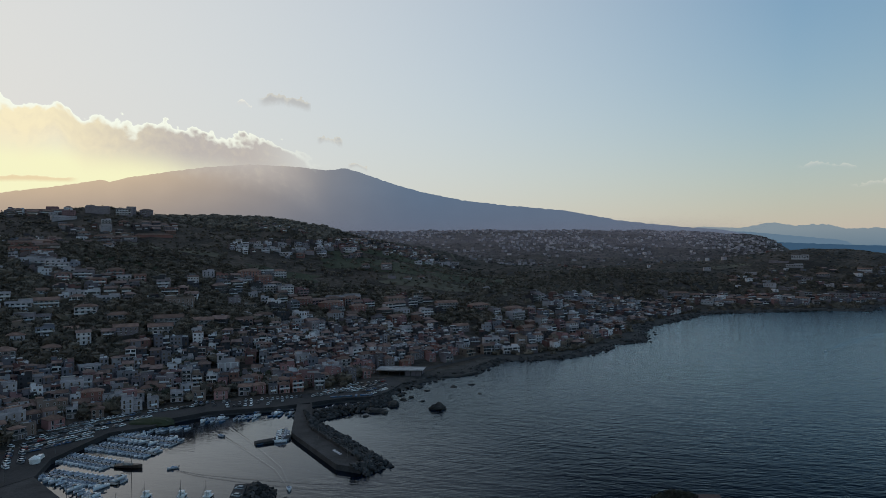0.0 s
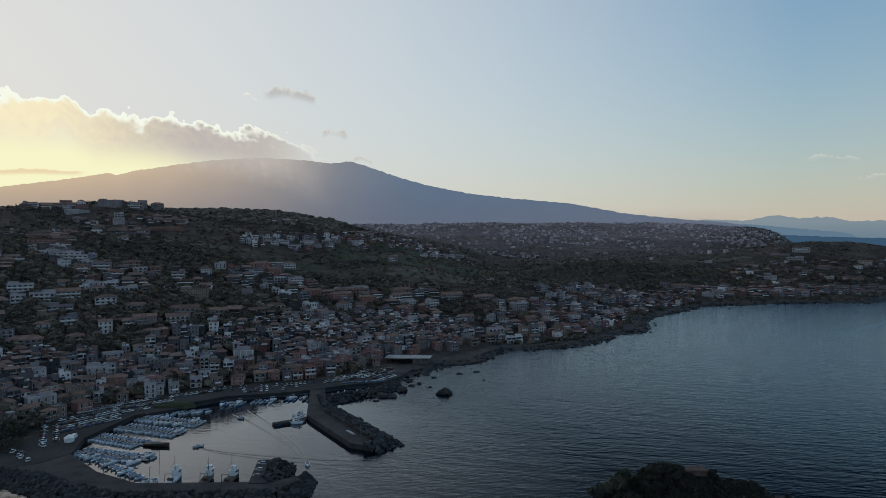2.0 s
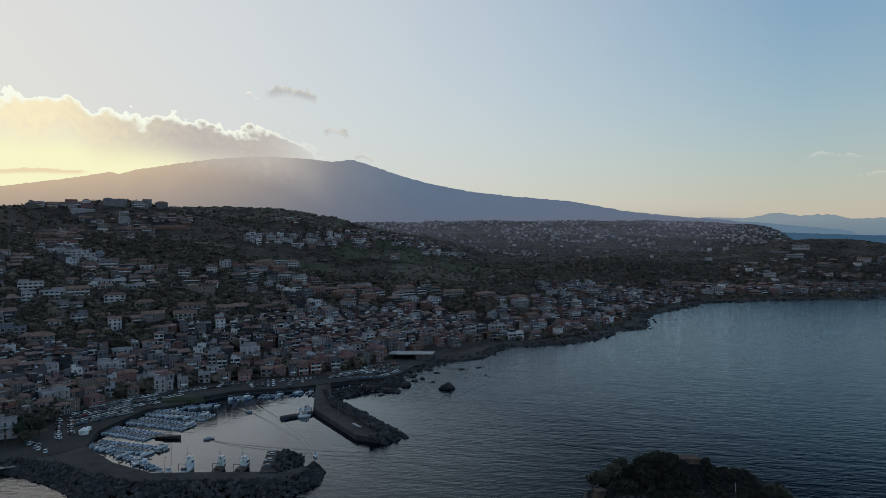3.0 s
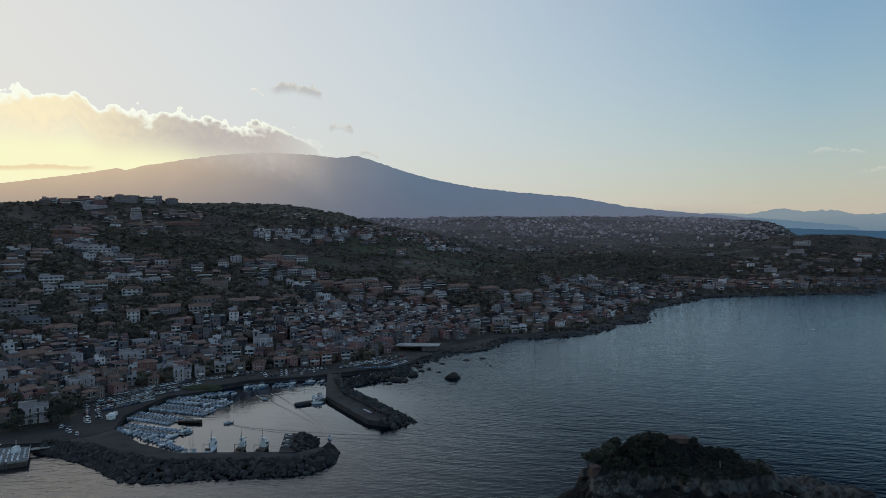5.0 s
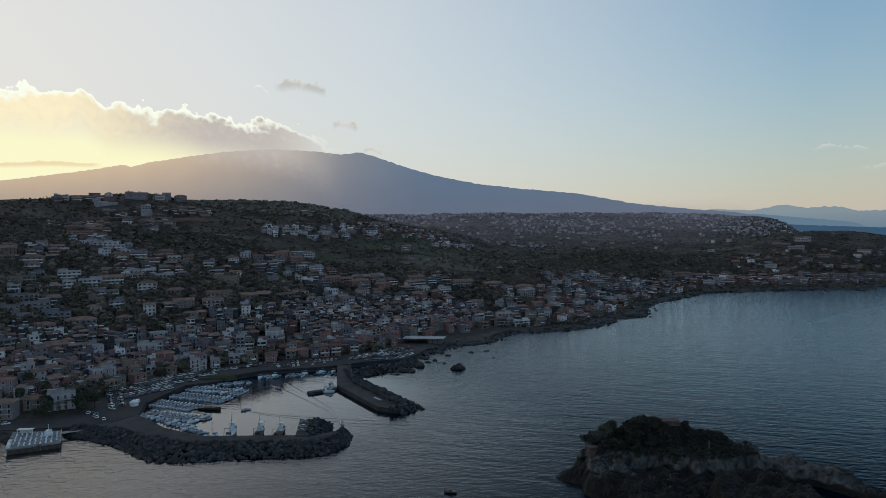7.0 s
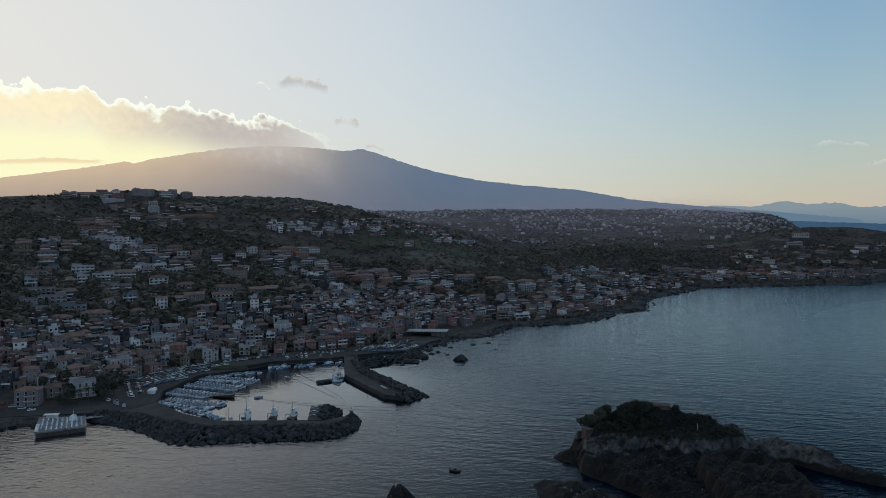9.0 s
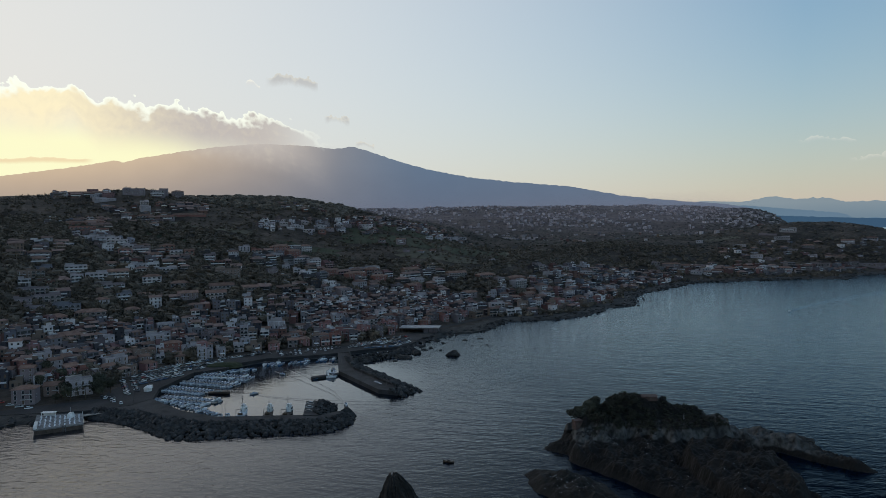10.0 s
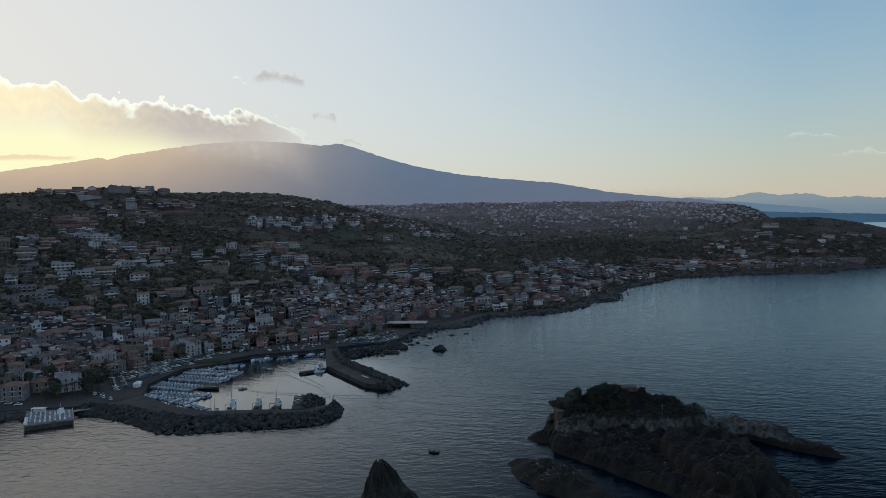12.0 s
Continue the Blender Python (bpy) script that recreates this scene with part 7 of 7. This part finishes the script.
fr = Shape()
for k in range(15):
    a = 6.2832 * k / 15
    lift = 0.9 if k % 3 else 1.6
    prev = (0, 0, 0)
    for j in range(1, 5):
        t = j / 4
        q = (math.cos(a) * 3.3 * t, math.sin(a) * 3.3 * t, lift * math.sin(t * 2.6) - 0.9 * t * t)
        nx_, ny_ = -math.sin(a) * 0.34 * (1.1 - t), math.cos(a) * 0.34 * (1.1 - t)
        fr.add([(prev[0] - nx_, prev[1] - ny_, prev[2] - 0.12), (q[0] - nx_, q[1] - ny_, q[2] - 0.12), q, prev], [(0, 1, 2, 3)])
        fr.add([(prev[0] + nx_, prev[1] + ny_, prev[2] - 0.12), (q[0] + nx_, q[1] + ny_, q[2] - 0.12), q, prev], [(3, 2, 1, 0)])
        prev = q
FROND = fr.mesh("fronds", [M_LEAF_TREE])
PALM_TRUNK = Shape().tube((0, 0, -0.5), (0.15, 0, 4), 0.28, 0.22, 7).tube((0.15, 0, 4), (0.1, 0.1, 8.2), 0.22, 0.2, 7).mesh("trunk", [M_BARK])
for k, (x, y) in enumerate([(-231, 303), (-227, 304), (-223, 305), (-236, 304), (-214, 411), (-218, 408), (-206, 418), (-225, 398), (-198, 424), (-229, 392)]):
    root = empty("palm", Matrix.LocRotScale((x, y, max(2.7, ground(x, y))), Euler((0, 0, k)), (1, 1, 0.75 + 0.1 * (k % 4))), "tall palm with a ragged crown of fronds", "palm", "palms on the waterfront")
    part("trunk", PALM_TRUNK, root)
    part("fronds", FROND, root, "", pose(0.1, 0.1, 8.1))
rt = random.Random(21)
NEAR = [(-233, 303, 1.5), (-238, 310, 1.6), (-221, 320, 1.7), (-217, 322, 1.5), (-229, 330, 1.7), (-243, 318, 1.5), (-242, 322, 1.5), (-238, 326, 1.6), (-223, 318, 1.5), (-220, 314, 1.3), (-226, 324, 1.4), (-218, 311, 1.1), (-258, 318, 1.3), (-252, 330, 1.4), (-262, 332, 1.6), (-262, 306, 1.2), (-238, 300, 0.9), (-252, 398, 1.2), (-247, 407, 1.3),
        (-243, 398, 1.1), (-212, 442, 1.2), (-186, 452, 1.2), (-196, 455, 1.3), (-150, 492, 1.2), (-143, 498, 1.3), (-136, 494, 1.3), (-130, 500, 1.2), (-190, 500, 1.5), (-178, 520, 1.4)]
for k, (x, y, s) in enumerate(NEAR):
    tree(x, y, max(2.7, ground(x, y)) - 0.1, s, k)
structure("green_mound", mesh_of("green_mound", *[(lambda r: ([(a * 13 - 173, b * 6.5 + 400, max(c, -0.1) * 3.4 + 2.0) for a, b, c in r[0]], r[1]))(lump(77, 1.0, 0.25, 3))][0], [M_GREEN]), "scrubby green mound at the head of the harbour", "mound")

def clump(seed, leaves, size):
    """A bushy crown: uneven boughs of foliage with ragged leaves round them."""
    v, f = lump(seed, 0.85, 0.7, 1)
    v = [(a * 1.45, b * 1.45, c * 1.25 + 1.0) for a, b, c in v]
    lv, lf = crown_mesh(seed, leaves, 2.5, 2.5, size)
    return v + lv, f + [tuple(k + len(v) for k in t) for t in lf]


LEAFY = [clump(40, 62, 0.36), clump(41, 20, 0.5), clump(42, 20, 0.5)]
LEAFY += [lump(44, 0.8, 0.5, 1), lump(45, 0.8, 0.5, 1), lump(46, 0.9, 0.7, 2)]
LOT_X, LOT_Y, LOT_R = (np.array(c) for c in zip(*LOTS))


def wood(name, n, xr, yr, sr, size, label, seed, keep=-0.2, grain=150, leaf=None, fine=2):
    """Scrub and trees on open ground, thick in some places and thin in others."""
    r = np.random.RandomState(seed)
    x, y = r.uniform(*xr, n * 4), r.uniform(*yr, n * 4)
    s = coast_distance(x, y)
    ok = (s > sr[0]) & (s < sr[1]) & (ripple(x, y, grain, seed) + 0.5 * ripple(x, y, grain / 4, seed + 1) > keep + r.uniform(-0.5, 0.5, n * 4))
    x, y = x[ok][:n], y[ok][:n]
    glade = np.hypot((x + 70) / 210, (y - 1010) / 190) + 0.15 * ripple(x, y, 90, 77) < 1
    thin = glade & (r.uniform(0, 1, len(x)) > 0.8)
    x, y = x[~thin], y[~thin]
    near = ((x[:, None] - LOT_X[None]) ** 2 + (y[:, None] - LOT_Y[None]) ** 2 < (LOT_R[None] + 1.5) ** 2).any(1)
    x, y = x[~near], y[~near]
    rows = [(a, b, ground(a, b) - 0.4, r.uniform(0, 6.28), k, k * r.uniform(0.8, 1.1), k * r.uniform(0.6, 1.15)) for a, b, k in zip(x, y, size * r.uniform(0.5, 1.3, len(x)))]
    scattered(name, *LEAFY[fine], rows, [leaf or M_LEAF], label, "trees")


wood("hillside_trees", 6500, (-700, 60), (300, 860), (60, 700), 2.5, "dark trees and shrubs between the houses", 51, -1.1, fine=0)
wood("town_trees", 2600, (-430, -60), (330, 620), (40, 420), 3.2, "dark garden trees crowded between the town houses", 58, -2.5, fine=0)
wood("slope_scrub", 7000, (-750, 420), (560, 1300), (110, 1300), 1.6, "dark scrub and orchards on the slope", 52, -0.6, fine=1)
wood("orchards", 4500, (-340, 260), (800, 1260), (200, 1300), 1.3, "low orchard trees and shrubs on old terraces", 61, -1.6, 60, fine=3)
wood("coast_trees", 3000, (40, 1000), (640, 1350), (16, 300), 2.4, "dark trees behind the coast houses", 53, -0.3)
wood("valley_woods", 9000, (-500, 1150), (1150, 2400), (200, 2500), 3.4, "dark woods and groves in the valley", 54, -0.9, 320, M_LEAF_FAR, 3)
wood("plateau_woods", 8000, (-1100, 1950), (2200, 3700), (200, 4000), 5.0, "dark far woods on the plateau", 55, -0.7, 500, M_LEAF_FAR, 4)
wood("ridge_pines", 1500, (-500, -200), (1110, 1320), (300, 1500), 6.0, "dense dark pines along the ridge", 56, -2.5, fine=5)
wood("cape_woods", 2200, (560, 1250), (1200, 1700), (120, 900), 3.0, "dark woods on the headland", 57, -1.0, fine=3)

# open fields and terraces
for k, (x, y, a, b, t, mt, lab) in enumerate(((-420, 880, 90, 34, 10, M_FIELD, "dry"), (-330, 900, 60, 26, 5, M_FIELD, "dry"), (-210, 860, 90, 60, 8, M_GREEN, "green"), (-100, 985, 150, 90, -6, M_GREEN, "green"), (50, 1000, 130, 80, 10, M_GREEN, "green"), (-60, 1100, 200, 90, 3, M_GREEN, "green"), (-20, 905, 120, 50, 5, M_FIELD, "dry"),
                                             (-360, 760, 90, 30, 4, M_GREEN, "green"), (330, 1300, 90, 40, 15, M_FIELD, "dry"), (620, 1420, 80, 34, 8, M_FIELD, "dry"), (-480, 760, 70, 30, 14, M_GREEN, "green"))):
    n = 12
    sh = Shape()
    grid = []
    for j in range(n + 1):
        for i in range(n + 1):
            u, v = (i / n - 0.5) * a * (1 + 0.12 * math.sin(k + j)), (j / n - 0.5) * b * (1 + 0.1 * math.sin(2 * k + i))
            px, py = x + u * math.cos(radians(t)) - v * math.sin(radians(t)), y + u * math.sin(radians(t)) + v * math.cos(radians(t))
            grid.append((px, py, ground(px, py) + 0.5))
    sh.add(grid, [(j * (n + 1) + i, j * (n + 1) + i + 1, (j + 1) * (n + 1) + i + 1, (j + 1) * (n + 1) + i) for j in range(n) for i in range(n)])
    structure("field", sh.mesh("field", [mt], soft=True), "%s terraced field on the slope" % lab, "field")

# the islet's scrub, its crooked trees and huts
spots = []
r = random.Random(8)
for _ in range(2100):
    x, y = r.uniform(56, 122), r.uniform(204, 248)
    z = isle_height(x, y)
    if z > 8.6 + r.uniform(-1.2, 1.6) and math.hypot((x - 86) / 4.8, (y - 225) / 3.6) > 1:
        k = r.uniform(0.28, 0.75) * (1.25 if x < 84 else 0.7)
        spots.append((x, y, z - 0.4, r.uniform(0, 6.28), k, k, k * 0.85))
scattered("islet_scrub", *crown_mesh(90, 80, 3.0, 2.8, 0.42), spots, [M_SCRUB], "dense dark scrub covering the top of the islet", "shrubs")
for k, (x, y, s) in enumerate(((50, 221, 1.1), (54, 224, 1.35), (58, 221, 1.25), (61, 225, 1.3))):
    tree(x, y, isle_height(x, y) - 0.2, s, k + 1, "wind-bent dark tree at the edge of the islet", "trees on the islet")


def hut(name, x, y, turn, w, d, h, label):
    root = empty(name, pose(x, y, isle_height(x, y) - 0.4, 0, 0, turn), label, "hut", "huts on the islet")
    part("wall", Shape().box(-w / 2, -d / 2, -1, w / 2, d / 2, h).mesh("wall", [M_RUIN]), root)
    part("roof", Shape().box(-w / 2 - 0.2, -d / 2 - 0.2, h, w / 2 + 0.2, d / 2 + 0.2, h + 0.25).mesh("roof", [M_RUIN]), root)
    part("doorway", Shape().box(-0.5, -d / 2 - 0.03, 0, 0.5, -d / 2 + 0.1, min(h - 0.1, 2.0)).mesh("doorway", [M_HULL_D]), root, "dark doorway")


hut("hut", 51, 214, 15, 3.4, 3.2, 2.8, "small faded pink hut by the shore of the islet")
hut("lookout", 87, 226, -8, 7, 4.5, 0.8, "low reddish ruined building on the top of the islet")
pole = empty("marker_pole", pose(99, 214, isle_height(99, 214), 0, 0, 0), "white marker pole on the islet", "pole")
part("shaft", Shape().tube((0, 0, -0.5), (0, 0, 3.4), 0.09, 0.06, 6).mesh("shaft", [M_CABIN]), pole)

# pale droppings and stones strewn over the low rocks
spots = []
for _ in range(700):
    on = r.random() < 0.6
    x, y = (r.gauss(39, 4), r.gauss(160, 6)) if on else (r.uniform(56, 112), r.uniform(130, 205))
    z = skerry_height(x, y) if on else isle_height(x, y)
    if z > 1.2:
        k = r.uniform(0.06, 0.24)
        spots.append((x, y, z - 0.02, r.uniform(0, 6.28), k, k, k * 0.6))
scattered("pale_stones", *lump(17, 0.6, 0.4, 1), spots[:170], [M_FRAME], "small pale stones strewn over dark rock", "stones")
